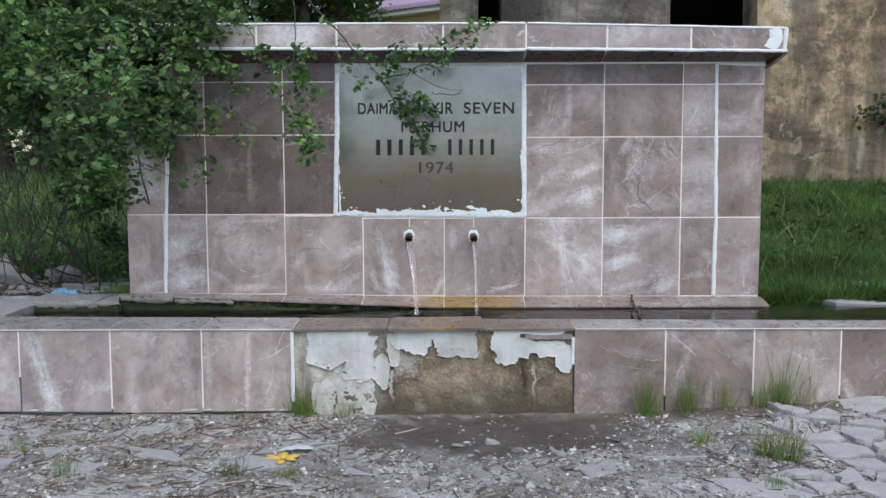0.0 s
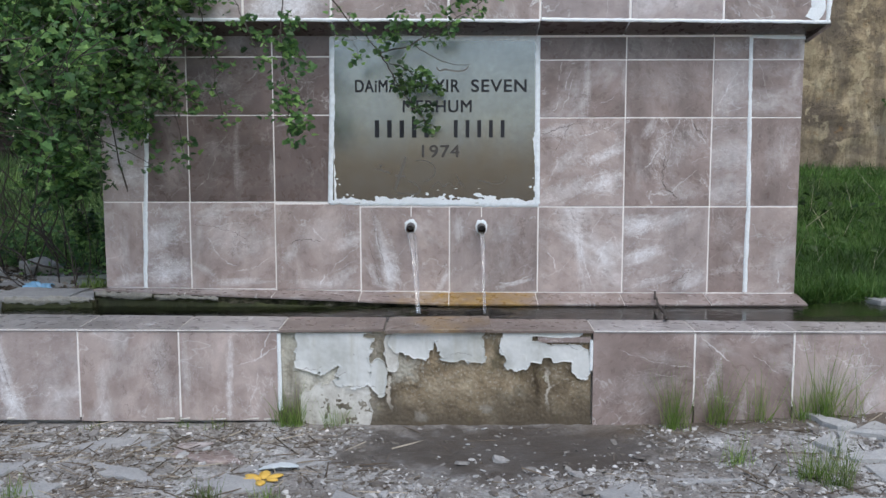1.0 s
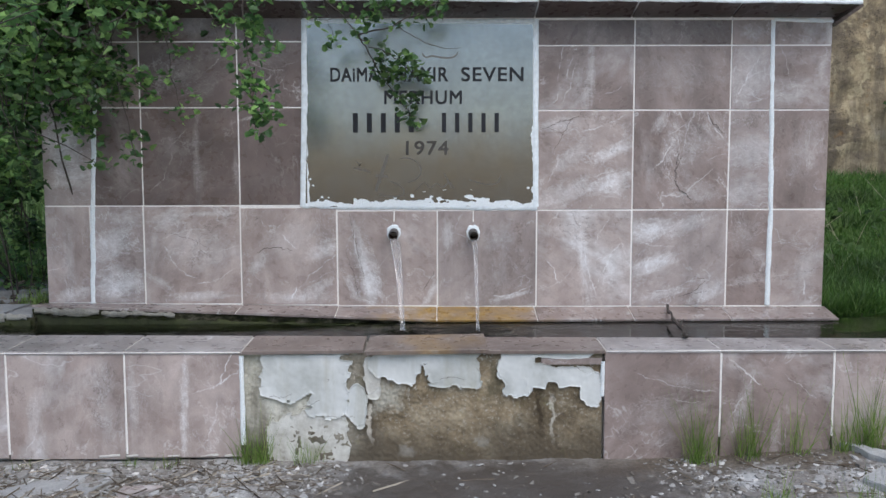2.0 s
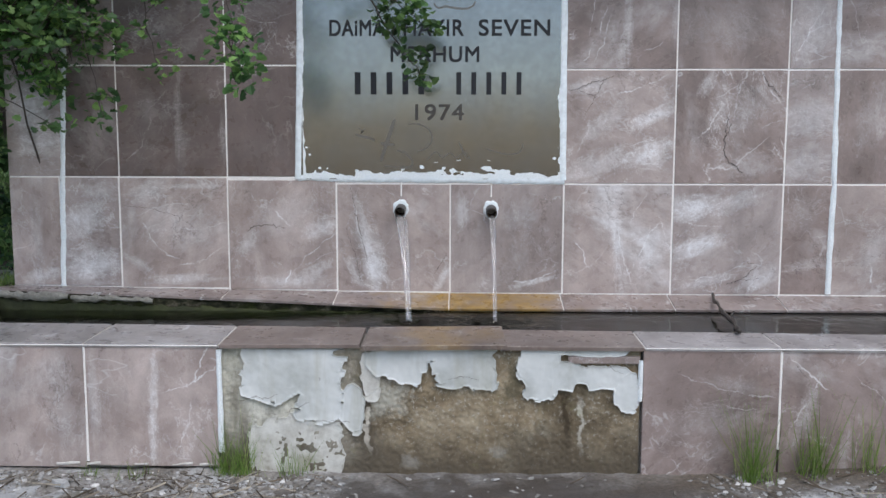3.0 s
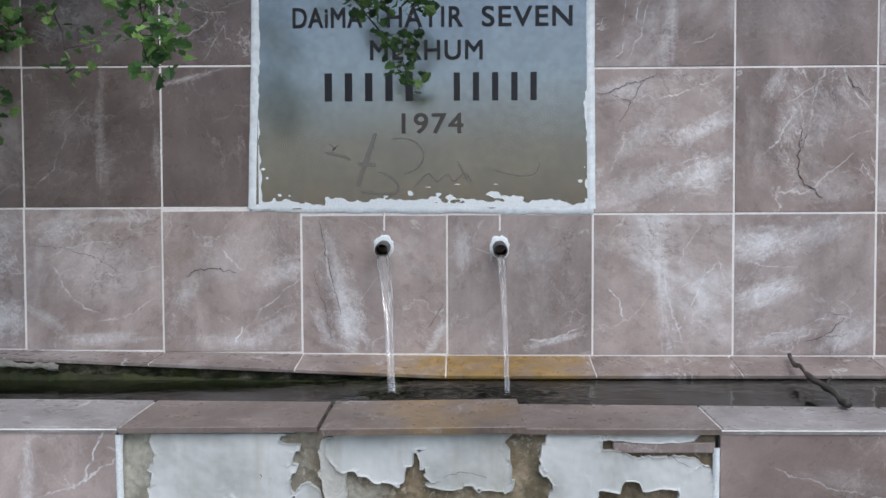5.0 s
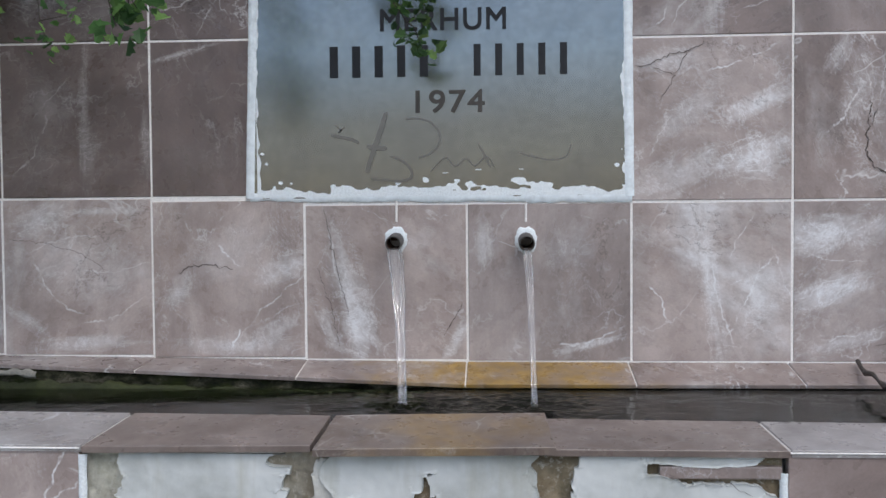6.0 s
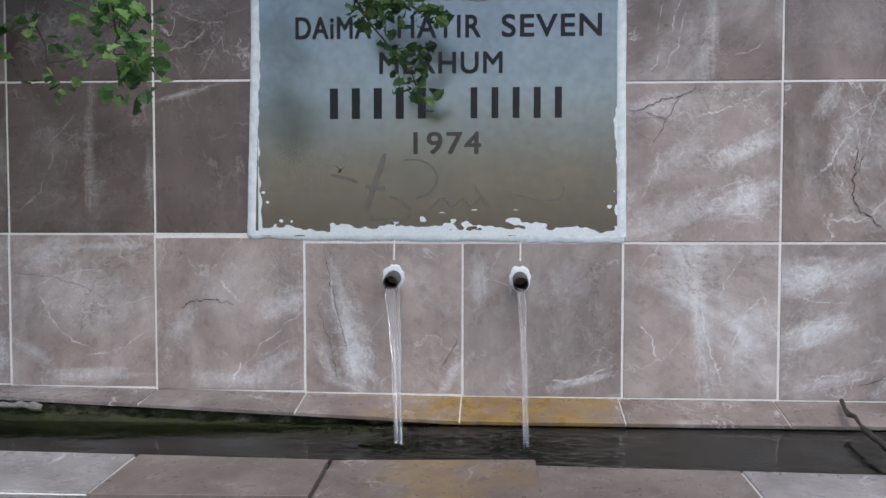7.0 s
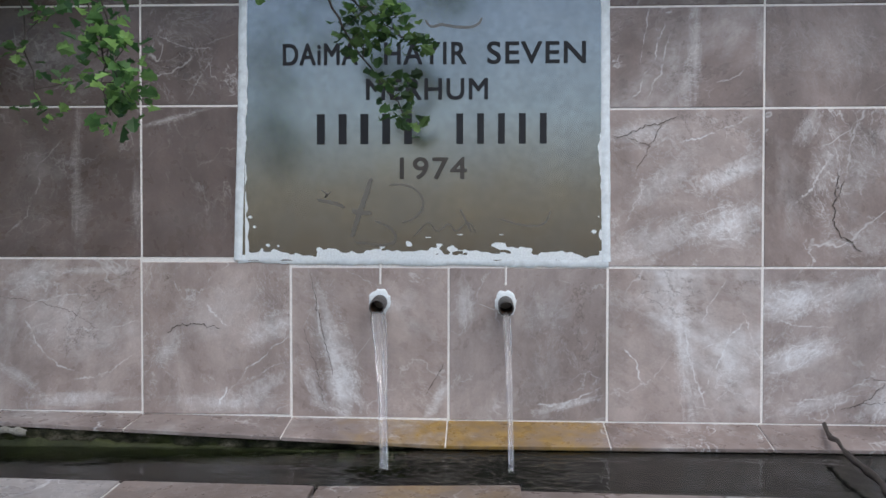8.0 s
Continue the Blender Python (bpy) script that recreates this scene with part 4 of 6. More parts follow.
lay_on(trough, [(-0.244, FRONT - 0.026, RIM + 0.002), (0.170, FRONT - 0.020, RIM + 0.006), (0.163, inner(0) - 0.004, RIM + 0.018), (-0.240, inner(0) - 0.022, RIM + 0.016)], TILE_SMUDGE, 0.014, 0.001, "rim_tile")
for a, b in ((TX0 + 0.01, -0.30), (0.20, TX1 - 0.01)):
    lay_on(trough, [(a, FRONT + 0.001, rim(a) - 0.003), (b, FRONT + 0.001, rim(b) - 0.003), (b, inner(b) - 0.006, rim(b) + 0.004), (a, inner(a) - 0.006, rim(a) + 0.004)], MORTAR, 0.010, 0.0, "rim_bed")
bead("caulk", trough, [(-0.6575, FRONT + 0.002, 0.335), (-0.656, FRONT + 0.002, 0.03)], 0.016, 0.005, seed=31)
bead("caulk", trough, [(0.552, FRONT + 0.004, 0.31), (0.551, FRONT + 0.004, 0.19)], 0.014, 0.006, seed=32)
bead("grout", trough, [(-1.834, FRONT + 0.004, 0.14), (-1.834, FRONT + 0.004, rim(-1.834) - 0.012)], 0.008, 0.003, GROUT, seed=99)
for x in (-1.441, -1.047, 0.949, 1.33, 1.703):
    bead("grout", trough, [(x, FRONT + 0.004, 0.0 if x < 0 else 0.05), (x, FRONT + 0.004, rim(x) - 0.012)], 0.009, 0.003, GROUT, seed=int(100 + x * 10))
for a, b in ((TX0, -0.66), (0.56, 2.3)):
    bead("grout", trough, [(a, FRONT - 0.003, rim(a) - 0.006), (b, FRONT - 0.003, rim(b) - 0.006)], 0.0035, 0.001, GROUT, seed=int(130 + a * 10))

for k, (a, b) in enumerate(((-1.82, -1.76), (-1.73, -1.70), (-1.14, -1.07), (-1.05, -1.01), (-0.91, -0.87), (-0.80, -0.74), (-0.72, -0.67))):
    bead("mortar_smear", trough, [(a, FRONT - 0.001, -0.008), (b, FRONT - 0.001, -0.005)], 0.008, 0.001, MORTAR, "dab of pale mortar" if k == 0 else "", seed=160 + k, wild=1.9)

# ---- water ----
def water_material(name, ripple=True):
    m = Mat(name, 0.02)
    m.b.inputs["Transmission Weight"].default_value = 1.0
    m.b.inputs["IOR"].default_value = 1.16 if ripple else 1.33
    m.color((0.75, 0.8, 0.72))
    v = m.coords(False, (1, 1, 1), True)
    m.bump(m.noise(v, 22.0, 3, 0.5, 0.4), 0.1 if ripple else 0.5, 0.02 if ripple else 0.004)
    return m.m


WATER = water_material("water")
STREAM = water_material("stream_water", False)
for node in STREAM.node_tree.nodes:
    if node.type == "BSDF_PRINCIPLED":
        node.inputs["Transmission Weight"].default_value = 0.94
        node.inputs["Base Color"].default_value = (0.98, 0.99, 1, 1)
        node.inputs["Roughness"].default_value = 0.05
bm = bmesh.new()
ny = 110
WX0, WX1 = -2.02, 2.6
water_xs = sorted(set(np.round(np.arange(-0.36, 0.38, 0.004), 4)) | set(np.round(np.arange(WX0, -0.36, 0.012), 4)) | set(np.round(np.arange(0.38, WX1, 0.012), 4)) | {WX1})
nx = len(water_xs) - 1
grid = []
for j in range(ny + 1):
    row = []
    for i in range(nx + 1):
        x = water_xs[i]
        y0, y1 = inner(x) - 0.001, (-0.105 if abs(x) < 1.61 else -0.15 if x < 0 else 0.07)
        y = y0 + (y1 - y0) * j / ny
        z = 0.338 + 0.0009 * noise.noise((x * 11, y * 20, 0)) * math.exp(-abs(x) * 0.8)
        for sx in (-0.137, 0.146):
            d = math.hypot(x - sx, y + 0.315)
            z += 0.0011 * math.cos(d * 130 + 3 * noise.noise((x * 20, y * 20, 1))) * math.exp(-d * 9) + (0.016 * noise.noise((x * 34, y * 55, 3)) + 0.007 * noise.noise((x * 90, y * 120, 6))) * math.exp(-d * 15)
        row.append(bm.verts.new((x, y, z)))
    grid.append(row)
for p, q in zip(grid, grid[1:]):
    for k in range(nx):
        bm.faces.new((p[k], p[k + 1], q[k + 1], q[k]))
tagged(new("water", finish("water", bm, WATER, True, False)), "dark still water filling the trough, rippled below the spouts", "water", kind="structure")


def stream(x, z, x1, y1, r0, r1):
    """A falling stream: a flattened, fluted rope of clear water that draws in as it falls."""
    bm = bmesh.new()
    n, sides = 60, 40
    rings = []
    for k in range(n + 1):
        t = k / n
        y = -0.070 + (y1 + 0.070) * t
        zz = z - 0.034 - (z - 0.034 - 0.334) * (0.12 * t + 0.88 * t * t)
        wide = r0 * (0.8 + 0.3 * smooth_step(0, 0.2, t)) + (r1 - r0) * smooth_step(0.0, 0.95, t)
        ring = []
        for q in range(sides):
            a = q * math.tau / sides
            flute = 1 + 0.26 * math.sin(5 * a + 1.2 * math.sin(t * 3 + x * 30)) + 0.16 * noise.noise((math.cos(a) * 3, math.sin(a) * 3, t * 5 + x * 40)) + 0.12 * noise.noise((math.cos(a) * 7, math.sin(a) * 7, t * 6 + x * 10))
            ring.append(bm.verts.new((x + (x1 - x) * t + wide * flute * math.cos(a), y + 0.45 * wide * flute * math.sin(a), zz)))
        rings.append(ring)
    for p, q in zip(rings, rings[1:]):
        for k in range(sides):
            bm.faces.new((p[k], p[(k + 1) % sides], q[(k + 1) % sides], q[k]))
    bm.faces.new(rings[0][::-1])
    bm.faces.new(rings[-1])
    tagged(new("water_stream", finish("water_stream", bm, STREAM, True)), "clear thin stream of water falling from a spout", "water stream", "streams from the spouts")


stream(SPOUTS[0][0], SPOUTS[0][1], -0.133, -0.31, 0.0165, 0.0062)
stream(SPOUTS[1][0], SPOUTS[1][1], 0.152, -0.32, 0.0085, 0.0042)

# ---- the old building behind ----
def old_wall_material():
    m = Mat("old_plaster", 0.95, spec=0.2)
    v = m.coords(False, (1, 1, 1), True)
    sep = m.n("SeparateXYZ")
    m.link(v, sep.inputs[0])
    coarse = m.noise(v, 1.7, 12, 0.72, 0.25)
    ochre = m.ramp(coarse, (0.36, (0.12, 0.096, 0.072)), (0.44, (0.20, 0.16, 0.112)), (0.49, (0.31, 0.248, 0.16)), (0.55, (0.42, 0.342, 0.225)), (0.64, (0.53, 0.47, 0.36)))
    dabs = m.ramp(m.noise(v, 5.5, 8, 0.6, 0.4), (0.55, 0.0), (0.58, 0.6))
    ochre = m.mix(dabs, ochre, (0.52, 0.44, 0.29))
    rusty = m.ramp(m.noise(v, 4.5, 8, 0.7), (0.60, 0.0), (0.66, 0.6))
    ochre = m.mix(rusty, ochre, (0.30, 0.17, 0.07))
    grey = m.ramp(coarse, (0.38, (0.07, 0.064, 0.056)), (0.5, (0.16, 0.15, 0.132)), (0.62, (0.27, 0.255, 0.22)))
    side = m.math("ADD", sep.outputs[0], m.math("MULTIPLY", m.math("SUBTRACT", m.noise(v, 1.5, 4), 0.5), 0.8))
    col = m.mix(m.ramp(m.math("MULTIPLY", side, 0.2), (0.56, 0.0), (0.64, 1.0)), grey, ochre)
    run = m.coords(False, (1, 1, 0.16), True)
    streaks = m.ramp(m.noise(run, 2.3, 9, 0.62), (0.49, 0.0), (0.55, 0.6), (0.64, 0.85))
    col = m.mix(streaks, col, (0.13, 0.108, 0.085))
    crack = m.math("ABSOLUTE", m.math("SUBTRACT", m.noise(m.coords(False, (0.6, 1, 1.5), True), 5.0, 9, 0.7), 0.5))
    crack = m.math("MULTIPLY", m.ramp(crack, (0.0, 1.0), (0.012, 0.0)), m.ramp(m.noise(v, 2.5, 4), (0.52, 0.0), (0.6, 0.9)))
    col = m.mix(crack, col, (0.06, 0.05, 0.04))
    # soot and damp around the narrow opening
    soot = m.math("ABSOLUTE", m.math("ADD", sep.outputs[0], -0.72))
    soot = m.math("ADD", soot, m.math("MULTIPLY", m.math("SUBTRACT", m.noise(run, 6.0, 8, 0.7), 0.5), 1.3))
    col = m.mix(m.ramp(soot, (0.2, 0.75), (0.5, 0.0)), col, (0.035, 0.032, 0.03))
    pits = m.ramp(m.noise(v, 20.0, 6, 0.75), (0.33, 0.4), (0.42, 1.0))
    col = m.mix(1.0, col, pits, "MULTIPLY")
    m.color(col)
    m.bump(m.noise(v, 14.0, 7, 0.7), 0.8, 0.03)
    return m.m


OLD = old_wall_material()
BX0, BX1, BY, BZ1 = -0.04, 9.0, 4.85, 6.2
ruin = thing("old_building", (4, 5, 0.5), "weathered ochre and grey plastered stone building with dark openings", "building")
HOLES = ((2.36, 3.24, 2.3, 4.1), (0.36, 0.60, 2.3, 3.6))
xs = sorted(set(np.round(np.arange(BX0, BX1, 0.06), 3)) | {h[k] for h in HOLES for k in (0, 1)} | {BX1})
zs = sorted(set(np.round(np.arange(0.2, BZ1, 0.06), 3)) | {h[k] for h in HOLES for k in (2, 3)} | {BZ1})
bm = bmesh.new()
front = {}


def wall_y(x, z):
    return BY + 0.05 * noise.noise((x * 1.3, z * 1.3, 2)) + 0.025 * noise.noise((x * 6, z * 6, 4)) + (0.06 if x < 3.02 else 0.0)


for i, x in enumerate(xs):
    for k, z in enumerate(zs):
        front[i, k] = bm.verts.new((x, wall_y(x, z), z))
for i in range(len(xs) - 1):
    for k in range(len(zs) - 1):
        mx, mz = (xs[i] + xs[i + 1]) / 2, (zs[k] + zs[k + 1]) / 2
        if not any(a < mx < b and c < mz < d for a, b, c, d in HOLES):
            bm.faces.new((front[i, k], front[i + 1, k], front[i + 1, k + 1], front[i, k + 1]))
edge = [e for e in bm.edges if len(e.link_faces) == 1]
got = bmesh.ops.extrude_edge_only(bm, edges=edge)["geom"]
bmesh.ops.translate(bm, vec=(0, 0.45, 0), verts=[g for g in got if isinstance(g, bmesh.types.BMVert)])
part("front_wall", bm, OLD, ruin, "stained ochre and grey plaster")
bm = bmesh.new()
box(bm, BX0 + 0.02, BX1, 5.31, 9.0, 0.2, BZ1 - 0.02)
bmesh.ops.delete(bm, geom=[f for f in bm.faces if f.normal.y < -0.9], context="FACES_ONLY")
# unseen room shell; the openings' shade is put into its near-black colour
OPENING_SHADE = plain("opening_shade", (0.02, 0.018, 0.016), (0.05, 0.045, 0.04), 5, 0.95)
part("interior", bm, OPENING_SHADE, ruin, "unseen interior coloured near-black as shade")

# ---- far house ----
house = thing("house", (-1, 24, 1.2), "distant ochre house with a pale purple corrugated roof", "house")
WALLC = plain("ochre_render", (0.62, 0.44, 0.26), (0.74, 0.56, 0.36), 2, 0.9)
ROOFC = plain("purple_roof", (0.30, 0.20, 0.34), (0.42, 0.32, 0.44), 3, 0.6)
bm = box(bmesh.new(), -1.95, 3.45, 23, 29, 0.7, 5.60)
for v in bm.verts:
    if v.co.z > 5:
        v.co.z = 5.62 + 0.12 * (v.co.x + 2.1)
part("wall", bm, WALLC, house)
bm = bmesh.new()
rows = []
n = 90
for i in range(n + 1):
    x = -2.41 + 6.3 * i / n
    ridge = -0.2 + 4.1 * i / n
    up = 0.025 * math.cos(i * math.pi / 1.0)
    rows.append([bm.verts.new((u, y, z + up)) for u, y, z in ((x, 22.4, 5.755 + 0.12 * (x + 2.1)), (ridge, 26, 7.25 + 0.12 * (x + 2.1)))])
for p, q in zip(rows, rows[1:]):
    bm.faces.new((p[0], q[0], q[1], p[1]))
got = bmesh.ops.extrude_face_region(bm, geom=list(bm.faces))["geom"]
bmesh.ops.translate(bm, vec=(0, 0, -0.12), verts=[g for g in got if isinstance(g, bmesh.types.BMVert)])
part("roof", bm, ROOFC, house, "pale purple corrugated sheet")
bm = bmesh.new()
ends = [[bm.verts.new((x, y, z + 0.12 * (x + 2.1))) for y, z in ((22.5, 5.495), (22.5, 5.635), (22.9, 5.75), (23.02, 5.495))] for x in (-2.25, 3.5)]
for k in range(4):
    bm.faces.new((ends[0][k], ends[1][k], ends[1][(k + 1) % 4], ends[0][(k + 1) % 4]))
bm.faces.new(ends[0])
bm.faces.new(ends[1][::-1])
part("fascia", bm, plain("pale_board", (0.55, 0.54, 0.52), (0.7, 0.69, 0.66), 3, 0.8), house, "pale eaves board")

# ---- leaves ----
def leaf_material(name, a, b, c):
    m = Mat(name, 0.5)
    geo = m.n("NewGeometry")
    col = m.ramp(geo.outputs["Random Per Island"], (0.0, a), (0.6, b), (1.0, c))
    v = m.coords(False)
    col = m.mix(1.0, col, m.ramp(m.noise(v, 60.0, 3), (0.3, 0.8), (0.7, 1.15)), "MULTIPLY")
    wide = m.coords(False, (1, 1, 1), True)
    col = m.mix(1.0, col, m.ramp(m.noise(wide, 2.2, 6, 0.65), (0.36, 0.32), (0.62, 1.3)), "MULTIPLY")
    m.color(col)
    m.b.inputs["Subsurface Weight"].default_value = 0.0
    thin = m.n("BsdfTranslucent")
    m.link(col, thin.inputs[0])
    mix = m.n("MixShader")
    mix.inputs[0].default_value = 0.5
    m.link(m.b.outputs[0], mix.inputs[1])
    m.link(thin.outputs[0], mix.inputs[2])
    m.link(mix.outputs[0], m.t.nodes["Material Output"].inputs[0])
    return m.m


LEAF = leaf_material("hawthorn_leaf", (0.042, 0.105, 0.038), (0.125, 0.262, 0.082), (0.32, 0.52, 0.16))
FAR_LEAF = leaf_material("far_leaf", (0.035, 0.075, 0.022), (0.065, 0.13, 0.033), (0.12, 0.20, 0.05))
BLADE = leaf_material("grass_blade", (0.048, 0.118, 0.024), (0.09, 0.195, 0.040), (0.17, 0.28, 0.08))
DRY_BLADE = leaf_material("tuft_blade", (0.11, 0.20, 0.038), (0.20, 0.33, 0.07), (0.36, 0.40, 0.17))

# a lobed leaf, folded along its midrib, 1 long
HALF = ((0.0, 0.0), (0.12, 0.18), (0.40, 0.31), (0.27, 0.46), (0.46, 0.66), (0.28, 0.76), (0.21, 0.94), (0.0, 1.0))
LEAF_V = [(0, y, 0.0) for y in (0.0, 0.3, 0.66, 1.0)]
LEAF_F = []
for sgn in (1, -1):
    k0 = len(LEAF_V)
    LEAF_V += [(sgn * x, y, 0.45 * x) for x, y in HALF[1:-1]]
    quads = [(0, k0, k0 + 1, 1), (1, k0 + 1, k0 + 2, 2), (2, k0 + 2, k0 + 3, k0 + 4), (2, k0 + 4, k0 + 5, 3)]
    LEAF_F += [q if sgn > 0 else q[::-1] for q in quads]
BLADE_V = [(-0.5, 0, 0), (0.5, 0, 0), (-0.4, 0.10, 0.45), (0.4, 0.10, 0.45), (0.0, 0.42, 1.0)]
BLADE_F = [(0, 1, 3, 2), (2, 3, 4)]


def strew(name, verts, faces, mats, material):
    """One mesh out of many copies of a small form."""
    v = np.array(verts)
    v4 = np.c_[v, np.ones(len(v))]
    ms = np.array([np.array(m) for m in mats])
    co = np.einsum("nij,kj->nki", ms, v4)[:, :, :3].reshape(-1, 3)
    me = bpy.data.meshes.new(name)
    k = len(v)
    me.from_pydata(co.tolist(), [], [tuple(i + n * k for i in f) for n in range(len(ms)) for f in faces])
    me.materials.append(material)
    return me


def leaf_pose(p, r, size, droop=0.5):
    """A leaf at p, pointing outwards, its face mostly up."""
    a = r.uniform(0, 360)
    return pose(*p, r.gauss(-20 * droop, 35), r.gauss(0, 30), a) @ Matrix.Scale(size, 4)


def rosette(out, p, r, n, size, spread_=0.03):
    for _ in range(n):
        q = Vector(p) + Vector((r.gauss(0, spread_), r.gauss(0, spread_), r.gauss(0, spread_ * 0.8)))
        out.append(leaf_pose(q, r, size * r.uniform(0.6, 1.25)))


def bezier(a, b, c, n):
    a, b, c = Vector(a), Vector(b), Vector(c)
    return [a.lerp(b, t).lerp(b.lerp(c, t), t) for t in (k / n for k in range(n + 1))]


def jog(pts, r, amount):
    return [pts[0]] + [p + Vector((r.gauss(0, amount), r.gauss(0, amount), r.gauss(0, amount))) for p in pts[1:]]


def build_shrub():
    r = random.Random(11)
    shrub = thing("hawthorn_shrub", (-1.95, 0.35, 0.3), "leafy green hawthorn shrub arching over the fountain's end", "shrub")
    wood, leaves = bmesh.new(), []
    root = Vector((-1.98, 0.42, 0.28))
    blobs = (((-1.80, -0.20, 1.52), (0.34, 0.36, 0.27), 11, 1.0), ((-2.25, -0.1, 1.80), (0.55, 0.5, 0.36), 7, 0.9),
             ((-1.42, -0.34, 1.72), (0.34, 0.34, 0.2), 12, 1.0), ((-1.84, 0.24, 0.82), (0.06, 0.08, 0.40), 9, 0.5),
             ((-1.02, -0.32, 1.80), (0.45, 0.25, 0.13), 12, 0.9), ((-1.9, -0.1, 1.95), (0.7, 0.6, 0.3), 10, 0.9),
             ((-1.30, -0.32, 1.44), (0.15, 0.2, 0.14), 7, 0.8), ((-1.72, -0.05, 1.10), (0.08, 0.1, 0.16), 6, 0.7), ((-1.88, -0.2, 1.22), (0.18, 0.2, 0.10), 6, 0.8),
             ((-1.66, -0.28, 0.97), (0.04, 0.08, 0.16), 4, 0.5), ((-1.26, -0.28, 1.36), (0.18, 0.14, 0.15), 5, 0.6),
             # boughs that arch forward over the trough
             ((-1.20, -1.36, 1.36), (0.20, 0.34, 0.20), 4, 0.6), ((-0.97, -1.60, 1.36), (0.10, 0.2, 0.11), 3, 0.5), ((-1.34, -0.95, 1.12), (0.12, 0.2, 0.15), 4, 0.6),
             ((-0.98, -1.0, 1.50), (0.14, 0.2, 0.07), 3, 0.6), ((-1.46, -1.15, 1.52), (0.24, 0.4, 0.18), 3, 0.5))
    for centre, radii, n, dens in blobs:
        for _ in range(n):
            while True:
                u = Vector([r.uniform(-1, 1) for _ in range(3)])
                if u.length < 1:
                    break
            tip = Vector(centre) + Vector([a * b for a, b in zip(u, radii)])
            start = Vector((-1.85, 0.3, 0.35)) if centre[2] < 0.9 else root + Vector((r.gauss(-0.25, 0.35), r.gauss(0.25, 0.25), 0))
            mid = start.lerp(tip, 0.55) + Vector((r.gauss(-0.05, 0.12), r.gauss(0.1, 0.1), r.uniform(0.15, 0.5)))
            pts = jog(bezier(start, mid, tip, 9), r, 0.012)
            base = r.uniform(0.002, 0.0045)
            first = 0 if r.random() < 0.07 else 7 if centre[1] < -0.8 else 6
            tube(wood, pts[first:], [base * (1 - 0.85 * k / 9) + 0.0008 for k in range(first, 10)], 5, False)
            for _ in range(int(7 * dens)):
                f = r.uniform(0.76, 1.0)
                p = pts[int(f * 9)]
                wide = 0.05 if radii[0] < 0.1 else 0.11
                q = p + Vector((r.gauss(0, wide), r.gauss(0, wide), r.gauss(0.0, 0.09)))
                tube(wood, jog([p, p.lerp(q, 0.5), q], r, 0.008), [0.0022, 0.0016, 0.0008], 4, False)
                for s in (0.45, 0.75, 1.0):
                    rosette(leaves, p.lerp(q, s), r, r.randint(4, 6) if centre[1] < -0.8 else r.randint(7, 10), 0.036, 0.025)
    # bare tangle of old stems low down
    for _ in range(85):
        a = Vector((r.uniform(-3.4, -1.75), r.uniform(0.2, 1.2), 0.3))
        b = a + Vector((r.gauss(-0.1, 0.5), r.gauss(-0.2, 0.3), r.uniform(0.3, 1.1)))
        c = (a + b) / 2 + Vector((r.gauss(0, 0.2), r.gauss(0, 0.2), r.uniform(0, 0.3)))
        tube(wood, jog(bezier(a, c, b, 7), r, 0.02), [r.choice((0.0016, 0.0024, 0.006)) * (1 - 0.8 * k / 7) + 0.0008 for k in range(8)], 4, False)
    # leafless dark twigs on the outer side
    for _ in range(40):
        a = Vector((r.uniform(-2.3, -1.72), r.uniform(-0.25, 0.2), r.uniform(0.9, 1.2)))
        b = a + Vector((r.gauss(-0.05, 0.2), r.gauss(-0.05, 0.2), r.gauss(0.14, 0.14)))
        b.x, b.z = min(b.x, -1.6), max(b.z, 0.85)
        tube(wood, jog(bezier(a, (a + b) / 2 + Vector((0, 0, r.uniform(0, 0.1))), b, 6), r, 0.012), [r.uniform(0.0014, 0.0032) * (1 - 0.7 * k / 6) + 0.0006 for k in range(7)], 4, False)
